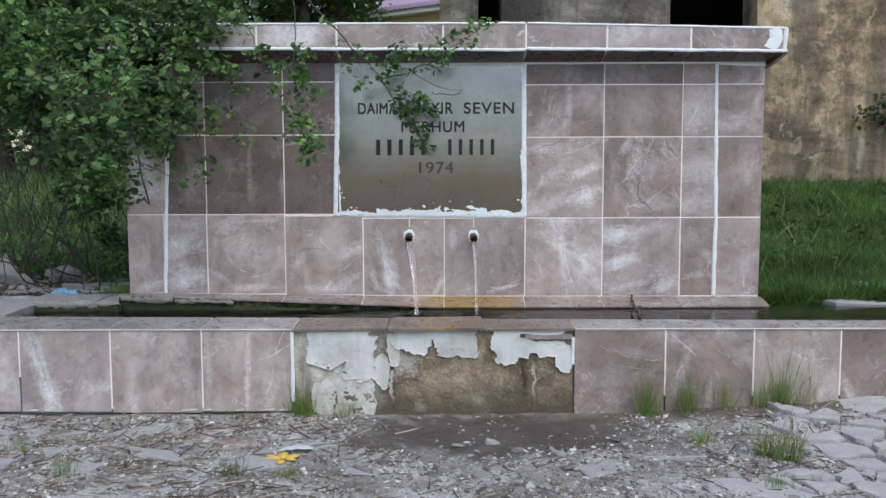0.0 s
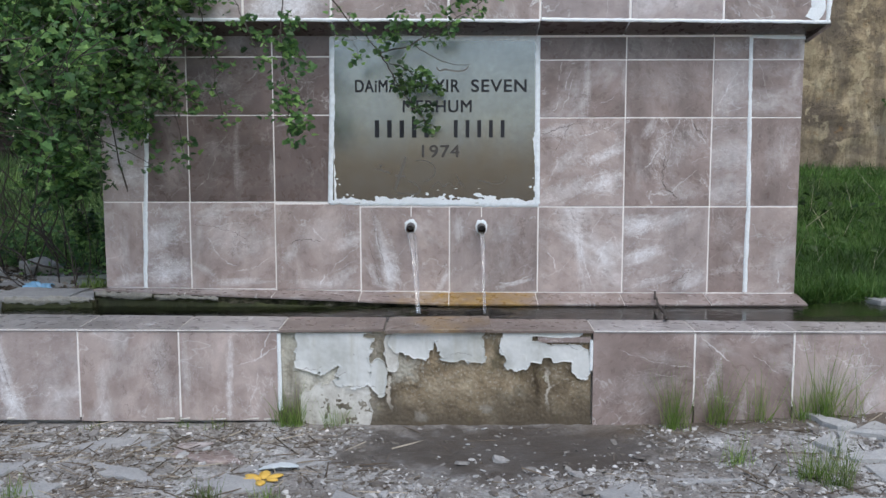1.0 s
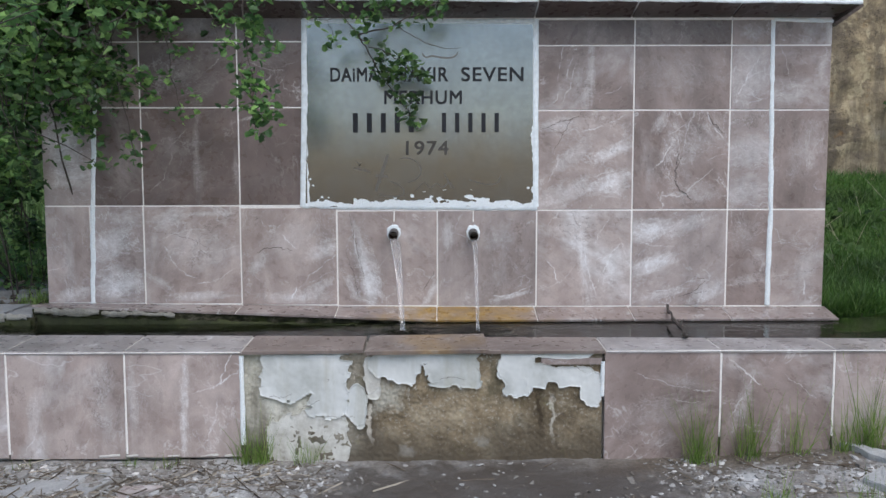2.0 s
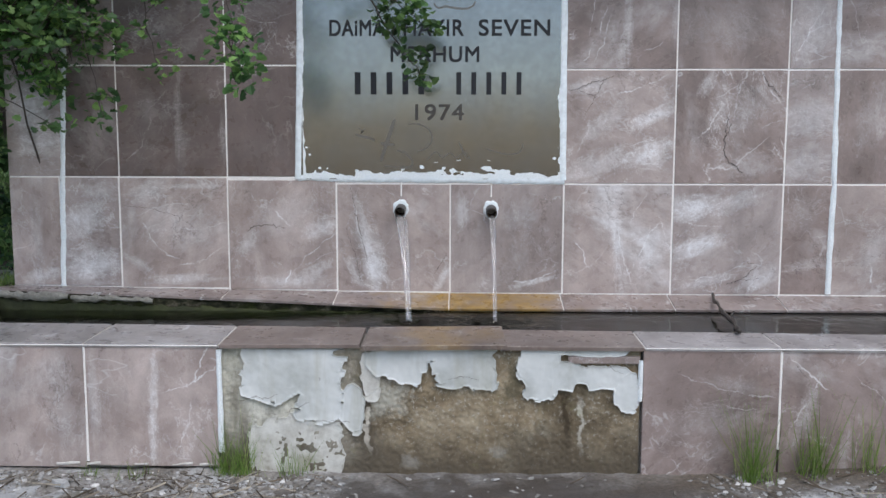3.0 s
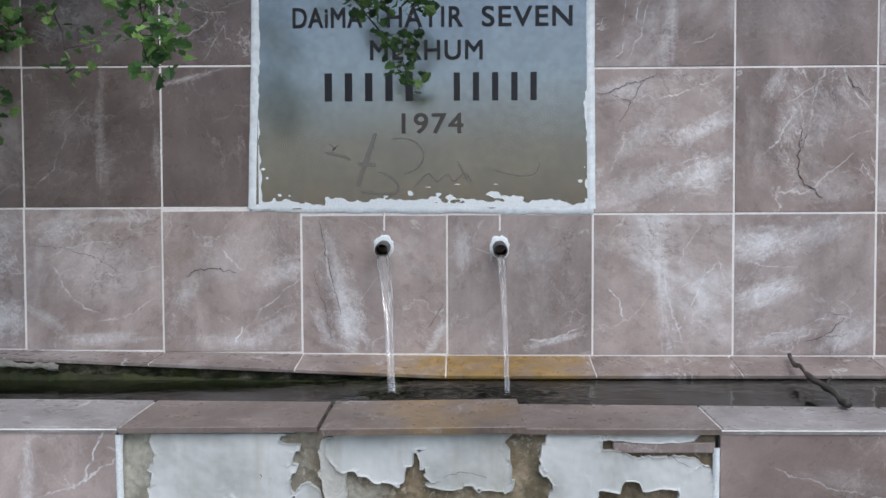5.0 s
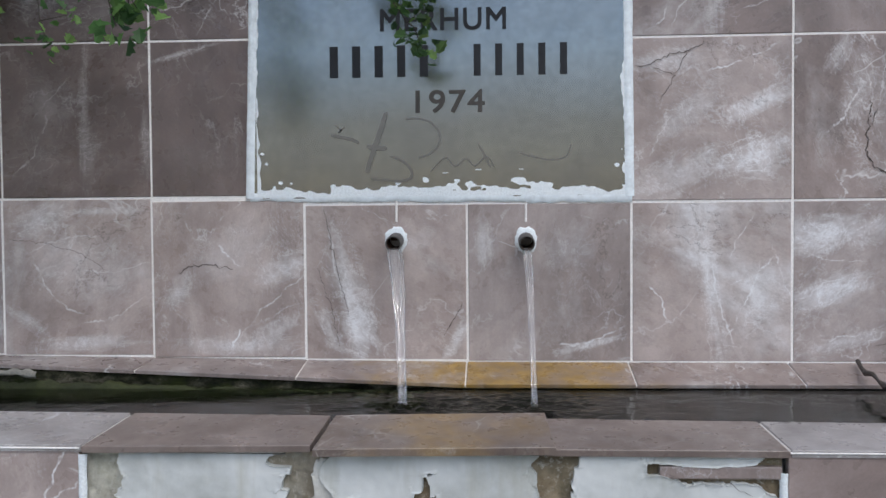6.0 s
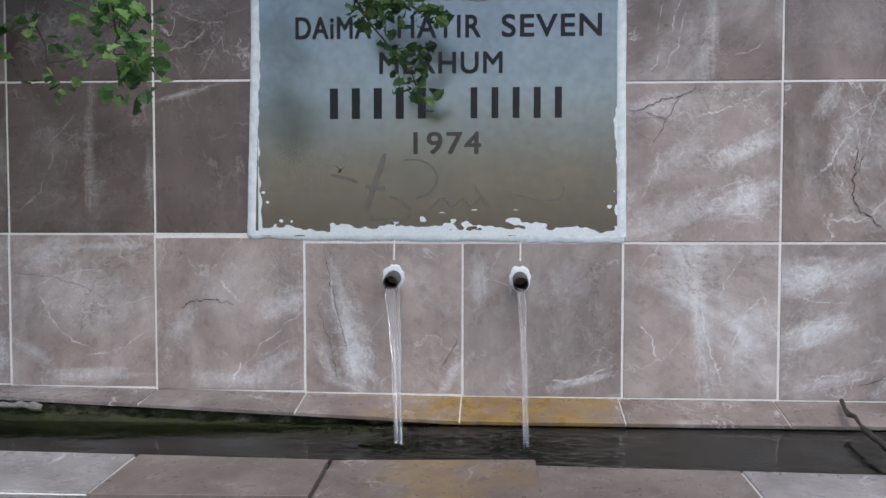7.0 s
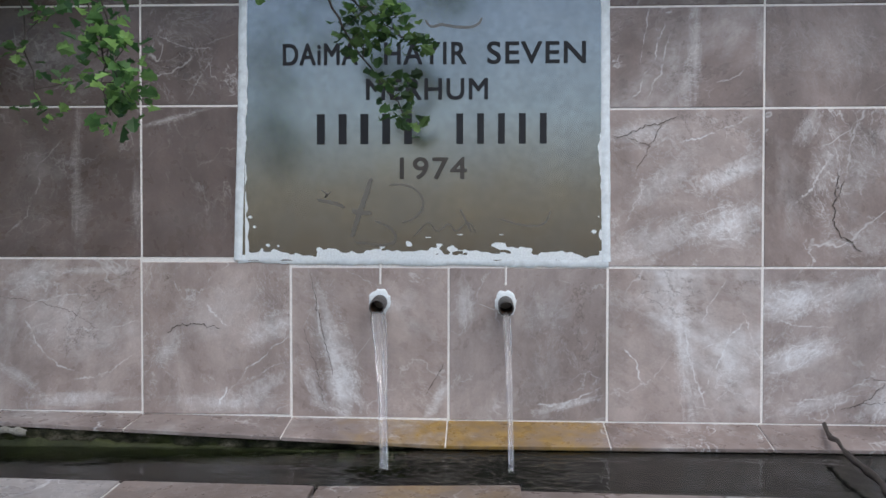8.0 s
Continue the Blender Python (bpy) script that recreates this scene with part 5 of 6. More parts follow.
    # sprays that hang in front of the wall and plaque
    sprays = (
        ((-0.84, -0.38, 2.0), (-0.5, -0.33, 1.69), (-0.291, -0.3, 1.446), 3, 0.0052),
        ((-0.291, -0.3, 1.446), (-0.10, -0.3, 1.47), (0.20, -0.32, 1.70), 13, 0.0030),
        ((-0.291, -0.3, 1.446), (-0.20, -0.26, 1.28), (-0.098, -0.21, 1.15), 8, 0.0026),
        ((-0.312, -0.3, 1.50), (-0.25, -0.31, 1.53), (-0.20, -0.31, 1.585), 6, 0.0016),
        ((-0.425, -0.315, 1.61), (-0.40, -0.31, 1.52), (-0.385, -0.31, 1.425), 2, 0.0014),
        ((-0.28, -0.3, 1.43), (-0.17, -0.3, 1.38), (-0.07, -0.3, 1.29), 10, 0.0018),
        ((-0.14, -0.3, 1.475), (0.0, -0.3, 1.37), (0.093, -0.3, 1.40), 0, 0.0014),
        ((-0.62, -0.6, 1.85), (-0.66, -0.66, 1.5), (-0.597, -0.67, 1.09), 15, 0.0026),
        ((-0.66, -0.6, 1.5), (-0.6, -0.62, 1.42), (-0.54, -0.62, 1.36), 3, 0.0015),
        ((-0.65, -0.66, 1.30), (-0.62, -0.67, 1.20), (-0.565, -0.67, 1.12), 6, 0.0014),
        ((-1.1, -0.2, 1.8), (-1.05, -0.18, 1.5), (-0.99, -0.17, 1.17), 9, 0.0026),
        ((-1.27, -0.4, 1.6), (-1.16, -0.37, 1.3), (-1.108, -0.346, 1.005), 7, 0.0024),
        ((-1.4, -0.4, 1.45), (-1.2, -0.35, 1.38), (-1.06, -0.3, 1.22), 7, 0.0022),
        ((-1.38, -0.85, 1.28), (-1.34, -0.84, 1.10), (-1.28, -0.82, 0.92), 5, 0.0018),
        ((-0.95, -0.3, 1.75), (-0.86, -0.28, 1.6), (-0.8, -0.28, 1.42), 5, 0.0018),
    )
    for a, b, c, n, rad in sprays:
        pts = jog(bezier(a, b, c, 14), r, 0.005 if n else 0.0015)
        tube(wood, pts, [rad * (1 - 0.8 * k / 14) + 0.0006 for k in range(15)], 6, False)
        for i in range(n):
            f = 0.42 + 0.58 * (i + r.random() * 0.5) / n
            p = pts[min(14, int(f * 14))]
            q = p + Vector((r.gauss(0, 0.032), r.gauss(0, 0.03), r.gauss(0, 0.025)))
            tube(wood, [p, q], [0.0012, 0.0007], 4, False)
            rosette(leaves, q, r, r.randint(8, 13), 0.030, 0.020)
        if n:
            rosette(leaves, pts[-1], r, 16, 0.031, 0.022)
    # low shaded growth about the roots
    for _ in range(150):
        p = Vector((r.uniform(-2.6, -1.72), r.uniform(0.4, 1.0), 0.36 + abs(r.gauss(0, 0.16))))
        tube(wood, [p, p + Vector((r.gauss(0, 0.03), r.gauss(0, 0.03), -0.14 - p.z * 0.3))], [0.001, 0.0014], 4, False)
        rosette(leaves, p, r, r.randint(4, 7), 0.034, 0.035)
    tagged(part("wood", wood, BARK, shrub, "thin dark twiggy wood", True), kind="stuff")
    tagged(part("leaves", strew("leaves", LEAF_V, LEAF_F, leaves, LEAF), None, shrub, "small lobed green leaves"), kind="stuff")


build_shrub()


def build_sprig():
    """A little bush growing out of the old wall."""
    r = random.Random(31)
    sprig = thing("wall_weed", (4.45, 4.85, 1.45), "small dark green bush growing from the old wall", "bush")
    wood, leaves = bmesh.new(), []
    for _ in range(26):
        tip = Vector((4.5 + r.gauss(0, 0.16), 4.6 + r.gauss(0, 0.05), 1.58 + r.gauss(0, 0.09)))
        pts = jog(bezier((4.6, 4.95, 1.45), (4.55, 4.7, 1.5), tip, 5), r, 0.01)
        tube(wood, pts, [0.004, 0.0035, 0.003, 0.0025, 0.002, 0.001], 4, False)
        rosette(leaves, tip, r, 7, 0.05, 0.04)
    tagged(part("wood", wood, BARK, sprig), kind="stuff")
    tagged(part("leaves", strew("leaves", LEAF_V, LEAF_F, leaves, FAR_LEAF), None, sprig), kind="stuff")


build_sprig()


def tree(x, y, h, spread_, seed):
    r = random.Random(seed)
    z0 = height(x, y)
    t = thing("tree", (x, y, z0), "distant leafy green deciduous tree", "tree", "trees in the distance")
    wood, leaves = bmesh.new(), []
    top = Vector((x + r.gauss(0, 0.2), y, z0 + h))
    trunk = jog(bezier((x, y, z0 - 0.1), (x + r.gauss(0, 0.3), y, z0 + h * 0.5), top, 8), r, 0.05)
    tube(wood, trunk, [0.04 * h * (1 - 0.85 * k / 8) for k in range(9)], 8, False)
    for _ in range(46):
        k = r.randint(2, 8)
        p = trunk[k]
        a = r.uniform(0, math.tau)
        reach = spread_ * r.uniform(0.4, 1.0) * (1.1 - 0.08 * k)
        q = p + Vector((reach * math.cos(a), reach * math.sin(a), r.uniform(-0.1, 0.5) * reach))
        pts = jog(bezier(p, p.lerp(q, 0.5) + Vector((0, 0, 0.2)), q, 5), r, 0.05)
        tube(wood, pts, [0.008 * h * (1 - 0.8 * i / 5) for i in range(6)], 5, False)
        for _ in range(7):
            f = pts[r.randint(2, 5)]
            rosette(leaves, f + Vector((r.gauss(0, 0.25), r.gauss(0, 0.25), r.gauss(0, 0.2))), r, 14, 0.16, 0.16)
    part("trunk", wood, BARK, t, "", True)
    tagged(part("crown", strew("crown", LEAF_V, LEAF_F, leaves, FAR_LEAF), None, t), kind="stuff")


for x, y, h, s, seed in ((-3.4, 19, 7.6, 2.6, 5), (-4.9, 17, 7.2, 2.6, 6), (-3.1, 14, 5.9, 2.1, 1), (-5.6, 12, 5.4, 2.3, 2), (-8.5, 15, 6.2, 2.5, 3), (-1.6, 33, 10.6, 3.2, 4), (-3.2, 21, 7.9, 2.1, 8), (-4.2, 9, 3.6, 1.5, 9), (-6.6, 9, 3.9, 1.7, 10), (-2.3, 15.5, 6.0, 1.5, 11), (-3.6, 6.5, 2.9, 1.2, 12), (-5.2, 6.8, 3.0, 1.4, 13)):
    tree(x, y, h, s, seed)

# ---- grass ----
def blades(name, label, boxes, length, material, seed, width=0.006):
    r = random.Random(seed)
    mats = []
    for x0, x1, y0, y1, n in boxes:
        for _ in range(n):
            x, y = r.uniform(x0, x1), r.uniform(y0, y1)
            if noise.noise((x * 1.7, y * 1.7, 3)) < -0.35 and r.random() < 0.7:
                continue
            l = length * r.uniform(0.5, 1.4) * (1 + 0.4 * noise.noise((x * 2.5, y * 2.5, 8)))
            mats.append(pose(x, y, height(x, y) - 0.01, r.gauss(0, 26), r.gauss(0, 26), r.uniform(0, 360)) @ Matrix.Diagonal((width * r.uniform(0.7, 1.5), l, l, 1)))
    ob = new(name, strew(name, BLADE_V, BLADE_F, mats, material))
    tagged(ob, label, "grass", kind="stuff")


blades("grass", "thick green meadow grass on the slope", ((1.62, 3.4, 0.16, 1.6, 9000), (1.6, 6.0, 1.4, 4.85, 26000), (1.6, 3.0, 0.02, 0.5, 6500), (1.62, 2.8, -0.005, 0.05, 2600), (-1.5, 1.6, 0.45, 4.8, 1500)), 0.095, BLADE, 5, 0.0055)
MEADOW = leaf_material("meadow_blade", (0.05, 0.098, 0.03), (0.125, 0.225, 0.065), (0.25, 0.36, 0.13))
blades("grass", "rough green undergrowth beneath the shrub", ((-3.6, -1.66, 0.7, 3.0, 8000), (-9, -1.4, 3.0, 9.0, 14000)), 0.2, MEADOW, 6, 0.008)


def meadow_weeds():
    r = random.Random(61)
    leaves, stalks = [], []
    for _ in range(45):
        x, y = r.gauss(2.9, 0.6), r.gauss(1.9, 0.45)
        rosette(leaves, (x, y, height(x, y) + r.uniform(0.05, 0.14)), r, r.randint(4, 7), 0.05, 0.05)
    for _ in range(60):
        x, y = r.uniform(1.75, 4.0), r.uniform(0.6, 3.4)
        stalks.append(pose(x, y, height(x, y), r.gauss(0, 14), r.gauss(0, 22), r.uniform(0, 360)) @ Matrix.Diagonal((0.0045, 0.12, r.uniform(0.18, 0.34), 1)))
    tagged(new("weeds", strew("weeds", LEAF_V, LEAF_F, leaves, FAR_LEAF)), "low dark broad-leaved weeds in the grass", "weeds", kind="stuff")
    tagged(new("dry_stalks", strew("dry_stalks", BLADE_V, BLADE_F, stalks, plain("straw", (0.30, 0.28, 0.18), (0.48, 0.45, 0.32), 20, 0.9))), "pale dry grass stalks standing in the meadow", "grass stalks", kind="stuff")


meadow_weeds()


def tuft(x, y, n, tall, seed, material=DRY_BLADE):
    r = random.Random(seed)
    mats = []
    for _ in range(int(n * 1.7)):
        px, py = x + r.gauss(0, 0.026), y + r.gauss(0, 0.018)
        l = tall * (r.uniform(0.4, 1.0) if r.random() < 0.7 else r.uniform(1.0, 1.6))
        mats.append(pose(px, py, height(px, py) - 0.004, r.gauss(0, 12), r.gauss(0, 14), r.uniform(0, 360)) @ Matrix.Diagonal((0.0024 * r.uniform(0.5, 1.2), l * 0.5, l, 1)))
    ob = new("grass_tuft", strew("grass_tuft", BLADE_V, BLADE_F, mats, material))
    tagged(ob, "low bright green tuft beside the wall's foot" if y > 0 else "thin green grass tuft growing at the trough's foot" if y > -0.9 else "small green grass tuft in the dirt", "grass tuft", "grass tufts", kind="stuff")


for i, (x, y, n, tall) in enumerate(((0.87, -0.77, 70, 0.21), (1.04, -0.76, 60, 0.21), (1.2, -0.75, 24, 0.25), (1.36, -0.75, 40, 0.14), (1.45, -0.75, 70, 0.26), (1.56, -0.74, 14, 0.2),
                                    (-0.63, -0.735, 60, 0.12), (-0.59, -0.74, 40, 0.16), (-0.44, -0.74, 24, 0.09), (-1.02, -0.76, 22, 0.04), (-0.88, -0.77, 20, 0.05), (-1.37, -0.78, 18, 0.04),
                                    (1.18, -1.30, 70, 0.13), (1.24, -1.36, 60, 0.12), (1.3, -1.22, 30, 0.12), (0.98, -1.15, 40, 0.09), (-1.33, -1.47, 40, 0.07), (-0.74, -1.48, 50, 0.07), (-0.55, -1.5, 40, 0.06), (-1.62, -1.2, 30, 0.05), (1.1, -1.62, 30, 0.06), (-1.69, 0.13, 90, 0.07), (-1.76, 0.15, 60, 0.06))):
    tuft(x, y, n, tall, 200 + i)

# ---- the worn front of the trough ----
PATCHES = (((-0.445, 0.285), (0.145, 0.105)), ((-0.37, 0.185), (0.075, 0.07)), ((-0.272, 0.165), (0.032, 0.075)), ((-0.53, 0.25), (0.065, 0.07)),
           ((-0.135, 0.305), (0.09, 0.055)), ((-0.11, 0.27), (0.042, 0.042)), ((-0.03, 0.328), (0.18, 0.026)), ((0.045, 0.29), (0.10, 0.06)), ((0.10, 0.25), (0.05, 0.034)),
           ((0.262, 0.295), (0.062, 0.065)), ((0.265, 0.225), (0.05, 0.036)), ((0.335, 0.262), (0.06, 0.042)), ((0.43, 0.258), (0.09, 0.036)), ((0.515, 0.215), (0.036, 0.062)), ((0.43, 0.331), (0.10, 0.012)))
LOW_PATCHES = (((-0.43, 0.045), (0.125, 0.095)), ((-0.35, 0.04), (0.055, 0.10)), ((-0.545, 0.03), (0.035, 0.09)), ((-0.22, 0.26), (0.03, 0.07)))
BITES = (((-0.062, 0.240), (0.014, 0.032)), ((0.382, 0.22), (0.02, 0.022)), ((-0.292, 0.325), (0.04, 0.010)), ((0.172, 0.29), (0.018, 0.06)), ((-0.47, 0.158), (0.05, 0.007)))


def plaster(x, z, patches=PATCHES):
    """Above 0 where the white coat still holds."""
    def blob(c, r):
        return 1 - abs((x - c[0]) / r[0]) ** 3 - abs((z - c[1]) / r[1]) ** 3
    n = 0.55 * noise.noise((x * 15, z * 15, 4)) + 0.22 * noise.noise((x * 42, z * 42, 7)) + 0.13 * noise.noise((x * 110, z * 110, 2))
    near = noise.voronoi((x * 34 + 0.6 * noise.noise((x * 20, z * 20, 1)), z * 34, 1.0))[1][0]
    n += 0.32 * noise.cell(near * 9.7)
    return max(blob(*p) for p in patches) + n - 2.5 * max(0.0, max(blob(*b) for b in BITES) + 0.8 * n)


def bare_material():
    m = Mat("bare_render", 0.92, spec=0.25)
    v = m.coords(False, (1, 1, 1), True)
    sep = m.n("SeparateXYZ")
    m.link(v, sep.inputs[0])
    base = m.ramp(m.noise(v, 7.0, 7, 0.68), (0.3, (0.11, 0.086, 0.056)), (0.46, (0.225, 0.178, 0.116)), (0.6, (0.31, 0.262, 0.185)), (0.75, (0.44, 0.41, 0.33)))
    grey = m.ramp(m.noise(v, 12.0, 6, 0.7), (0.35, (0.34, 0.33, 0.27)), (0.7, (0.62, 0.61, 0.54)))
    at = m.math("ADD", sep.outputs[0], m.math("MULTIPLY", m.math("SUBTRACT", m.noise(v, 8.0, 4), 0.5), 0.45))
    base = m.mix(m.ramp(m.math("MULTIPLY_ADD", at, 2.0, 1.0), (0.2, 1.0), (0.65, 0.0)), base, grey)
    base = m.mix(1.0, base, m.ramp(m.noise(v, 26.0, 9, 0.78), (0.36, 0.66), (0.46, 0.95), (0.64, 1.14)), "MULTIPLY")
    base = m.mix(1.0, base, m.ramp(m.noise(v, 5.0, 6, 0.65), (0.36, 0.66), (0.62, 1.2)), "MULTIPLY")
    chips = m.ramp(m.noise(v, 75.0, 6, 0.8), (0.55, 0.0), (0.62, 0.6))
    base = m.mix(chips, base, (0.52, 0.50, 0.44))
    run = m.coords(False, (1, 1, 0.10), True)
    damp = m.ramp(m.noise(run, 9.0, 4, 0.6), (0.54, 0.0), (0.7, 0.7))
    base = m.mix(damp, base, (0.085, 0.065, 0.04))
    # seep marks: two dark runs, two chalky drips
    wander = m.math("MULTIPLY", m.math("SUBTRACT", m.noise(v, 14.0, 6, 0.7), 0.5), 0.09)
    for xc, half, zc, tall, tone, most in ((0.34, 0.016, 0.13, 0.10, (0.05, 0.036, 0.022), 0.85), (0.19, 0.026, 0.24, 0.07, (0.11, 0.095, 0.06), 0.8), (0.274, 0.022, 0.09, 0.05, (0.10, 0.075, 0.045), 0.6), (-0.235, 0.02, 0.13, 0.12, (0.07, 0.06, 0.045), 0.75),
                                           (0.385, 0.010, 0.11, 0.09, (0.56, 0.54, 0.47), 0.8), (-0.234, 0.008, 0.085, 0.085, (0.62, 0.59, 0.52), 0.9), (-0.11, 0.035, 0.0, 0.022, (0.60, 0.59, 0.54), 0.8), (-0.17, 0.06, 0.19, 0.06, (0.44, 0.43, 0.37), 0.75), (0.15, 0.03, 0.03, 0.02, (0.55, 0.54, 0.48), 0.6)):
        ax = m.math("DIVIDE", m.math("ABSOLUTE", m.math("ADD", m.math("ADD", sep.outputs[0], -xc), wander)), half)
        az = m.math("DIVIDE", m.math("ABSOLUTE", m.math("ADD", sep.outputs[2], -zc)), tall)
        far = m.math("ADD", m.math("MAXIMUM", ax, az), m.math("MULTIPLY", m.math("SUBTRACT", m.noise(v, 32.0, 7, 0.75), 0.5), 2.6))
        base = m.mix(m.ramp(far, (0.4, most), (1.05, 0.0)), base, tone)
    low = m.math("ADD", sep.outputs[2], m.math("MULTIPLY", m.math("SUBTRACT", m.noise(v, 6.0, 5), 0.5), 0.22))
    base = m.mix(m.ramp(m.math("MULTIPLY_ADD", low, 2.5, 0.1), (0.06, 0.9), (0.44, 0.0)), base, (0.092, 0.076, 0.055))
    moss = m.ramp(m.noise(v, 11.0, 5, 0.7), (0.6, 0.0), (0.75, 0.5))
    m.color(m.mix(moss, base, (0.13, 0.14, 0.04)))
    m.bump(m.noise(v, 70.0, 7, 0.75), 0.45, 0.005)
    return m.m


def coat_mesh(name, holds, x0, x1, z0, z1, s, y0, depth, material, parent, label):
    """A thin coat on a wall that faces -y, wherever holds(x, z) is above 0, with a broken edge."""
    nx_, nz_ = int((x1 - x0) / s), int((z1 - z0) / s)
    value = {(i, k): holds(x0 + s * i, z0 + s * k) for i in range(nx_ + 1) for k in range(nz_ + 1)}
    bm = bmesh.new()
    verts = {}

    def vert(i, k):
        if (i, k) not in verts:
            x, z = x0 + s * i, z0 + s * k
            f = value[i, k]
            if f < 0:
                best = max(((value.get((i + a, k + b), -9), a, b) for a in (-1, 0, 1) for b in (-1, 0, 1)))
                if best[0] > 0:
                    t = f / (f - best[0])
                    x, z = x + s * best[1] * t, z + s * best[2] * t
            lift = depth * (0.06 * noise.noise((x * 7, z * 7, 6)) + 0.03 * noise.noise((x * 60, z * 60, 6)) + 0.15 * math.exp(-max(f, 0) * 6))
            verts[i, k] = bm.verts.new((x, y0 - lift, z))
        return verts[i, k]

    for i in range(nx_):
        for k in range(nz_):
            c = [(i, k), (i + 1, k), (i + 1, k + 1), (i, k + 1)]
            if sum(value[p] > 0 for p in c) >= 2:
                bm.faces.new([vert(*p) for p in c])
    edge = [e for e in bm.edges if len(e.link_faces) == 1]
    got = bmesh.ops.extrude_edge_only(bm, edges=edge)["geom"]
    bmesh.ops.translate(bm, vec=(0, depth, 0), verts=[g for g in got if isinstance(g, bmesh.types.BMVert)])
    return part(name, bm, material, parent, label)


def build_worn_front():
    x0, x1, z0, z1, s = -0.655, 0.551, -0.07, RIM - 0.012, 0.004
    nx_, nz_ = int((x1 - x0) / s), int((z1 - z0) / s)
    xs_ = [x0 + (x1 - x0) * i / nx_ for i in range(nx_ + 1)]
    zs_ = [z0 + (z1 - z0) * k / nz_ for k in range(nz_ + 1)]
    bm = bmesh.new()
    grid = {}
    for i, x in enumerate(xs_):
        for k, z in enumerate(zs_):
            d = 0.004 * noise.noise((x * 7, z * 7, 1)) + 0.003 * noise.noise((x * 26, z * 26, 3)) + (0.0026 + 0.003 * math.exp(-((x + 0.14) / 0.14) ** 2 - ((z - 0.18) / 0.08) ** 2)) * noise.noise((x * 95, z * 95, 3))
            grid[i, k] = bm.verts.new((x, FRONT + 0.014 - d - 0.006 * smooth_step(0.2, 0.0, z), z))
    for i in range(nx_):
        for k in range(nz_):
            bm.faces.new((grid[i, k], grid[i + 1, k], grid[i + 1, k + 1], grid[i, k + 1]))
    part("bare_render", bm, bare_material(), trough, "crumbling brown render, damp and mossy", True)
    m = Mat("white_plaster", 0.85)
    v = m.coords(False, (1, 1, 1), True)
    col = m.ramp(m.noise(v, 6.0, 6, 0.6), (0.32, (0.40, 0.42, 0.40)), (0.5, (0.58, 0.605, 0.595)), (0.72, (0.71, 0.73, 0.72)))
    run = m.coords(False, (1, 1, 0.15), True)
    col = m.mix(m.ramp(m.noise(run, 13.0, 5, 0.6), (0.5, 0.0), (0.7, 0.65)), col, (0.38, 0.37, 0.29))
    m.color(col).bump(m.noise(v, 60.0, 6, 0.6), 0.15, 0.003)
    coat = m.m
    coat_mesh("plaster_coat", plaster, x0, x1, z0, z1, 0.0032, FRONT + 0.003, 0.02, coat, trough, "flaking white plaster coat")
    m = Mat("grey_plaster", 0.9)
    v = m.coords(False, (1, 1, 1), True)
    col = m.ramp(m.noise(v, 14.0, 7, 0.68), (0.30, (0.28, 0.26, 0.215)), (0.42, (0.49, 0.48, 0.44)), (0.58, (0.63, 0.63, 0.59)))
    m.color(m.mix(m.ramp(m.noise(v, 8.0, 5), (0.55, 0.0), (0.7, 0.5)), col, (0.20, 0.20, 0.10))).bump(m.noise(v, 40.0, 6, 0.65), 0.5, 0.006)
    coat_mesh("undercoat", lambda x, z: plaster(x, z, LOW_PATCHES), x0, x1, z0, z1, 0.0036, FRONT + 0.007, 0.016, m.m, trough, "grey crumbling undercoat")
    # a sliver of tile left behind under the rim
    part("tile_remnant", box(bmesh.new(), 0.345, 0.549, FRONT + 0.002, FRONT + 0.016, 0.298, 0.320, 0.003), TILE, trough, "leftover strip of brown tile")


build_worn_front()


def smear(x, z):
    """White filler dragged along the plaque's lower edge, and a few dabs."""
    e = 0.807 + 0.004 * noise.noise((x * 8, 1, 1))
    n = noise.noise((x * 14, z * 40, 3)) + 0.7 * noise.noise((x * 50, z * 90, 5))
    f = 0.5 - (z - e) / (0.020 + 0.012 * math.exp(-((x + 0.02) / 0.25) ** 2)) + 0.9 * n
    for cx, cz, rr in ((-0.47, 0.838, 0.008), (-0.442, 0.835, 0.007), (0.372, 0.872, 0.009), (-0.505, 0.885, 0.008), (-0.516, 0.91, 0.007), (0.13, 0.835, 0.016), (-0.1, 0.84, 0.018)):
        f = max(f, 0.8 - math.hypot(x - cx, (z - cz) * 1.4) / rr + 0.9 * n)
    lx = abs(x + 0.068) - 0.437
    f = max(f, lx / 0.010 - 2.1 + 1.1 * noise.noise((x * 60, z * 7, 8)) + 1.0 * noise.noise((x * 120, z * 40, 6)))
    streak = 0.25 - abs(z - 0.862 - 0.01 * noise.noise((x * 6, 0, 0))) / 0.004 + 1.2 * noise.noise((x * 18, z * 30, 9)) - 0.35
    return max(f, streak if -0.1 < x < 0.33 else -1)


coat_mesh("filler_smear", smear, -0.53, 0.395, 0.80, 1.53, 0.0034, -0.0046, 0.0018, CAULK, plaque, "smeared flaky white filler")


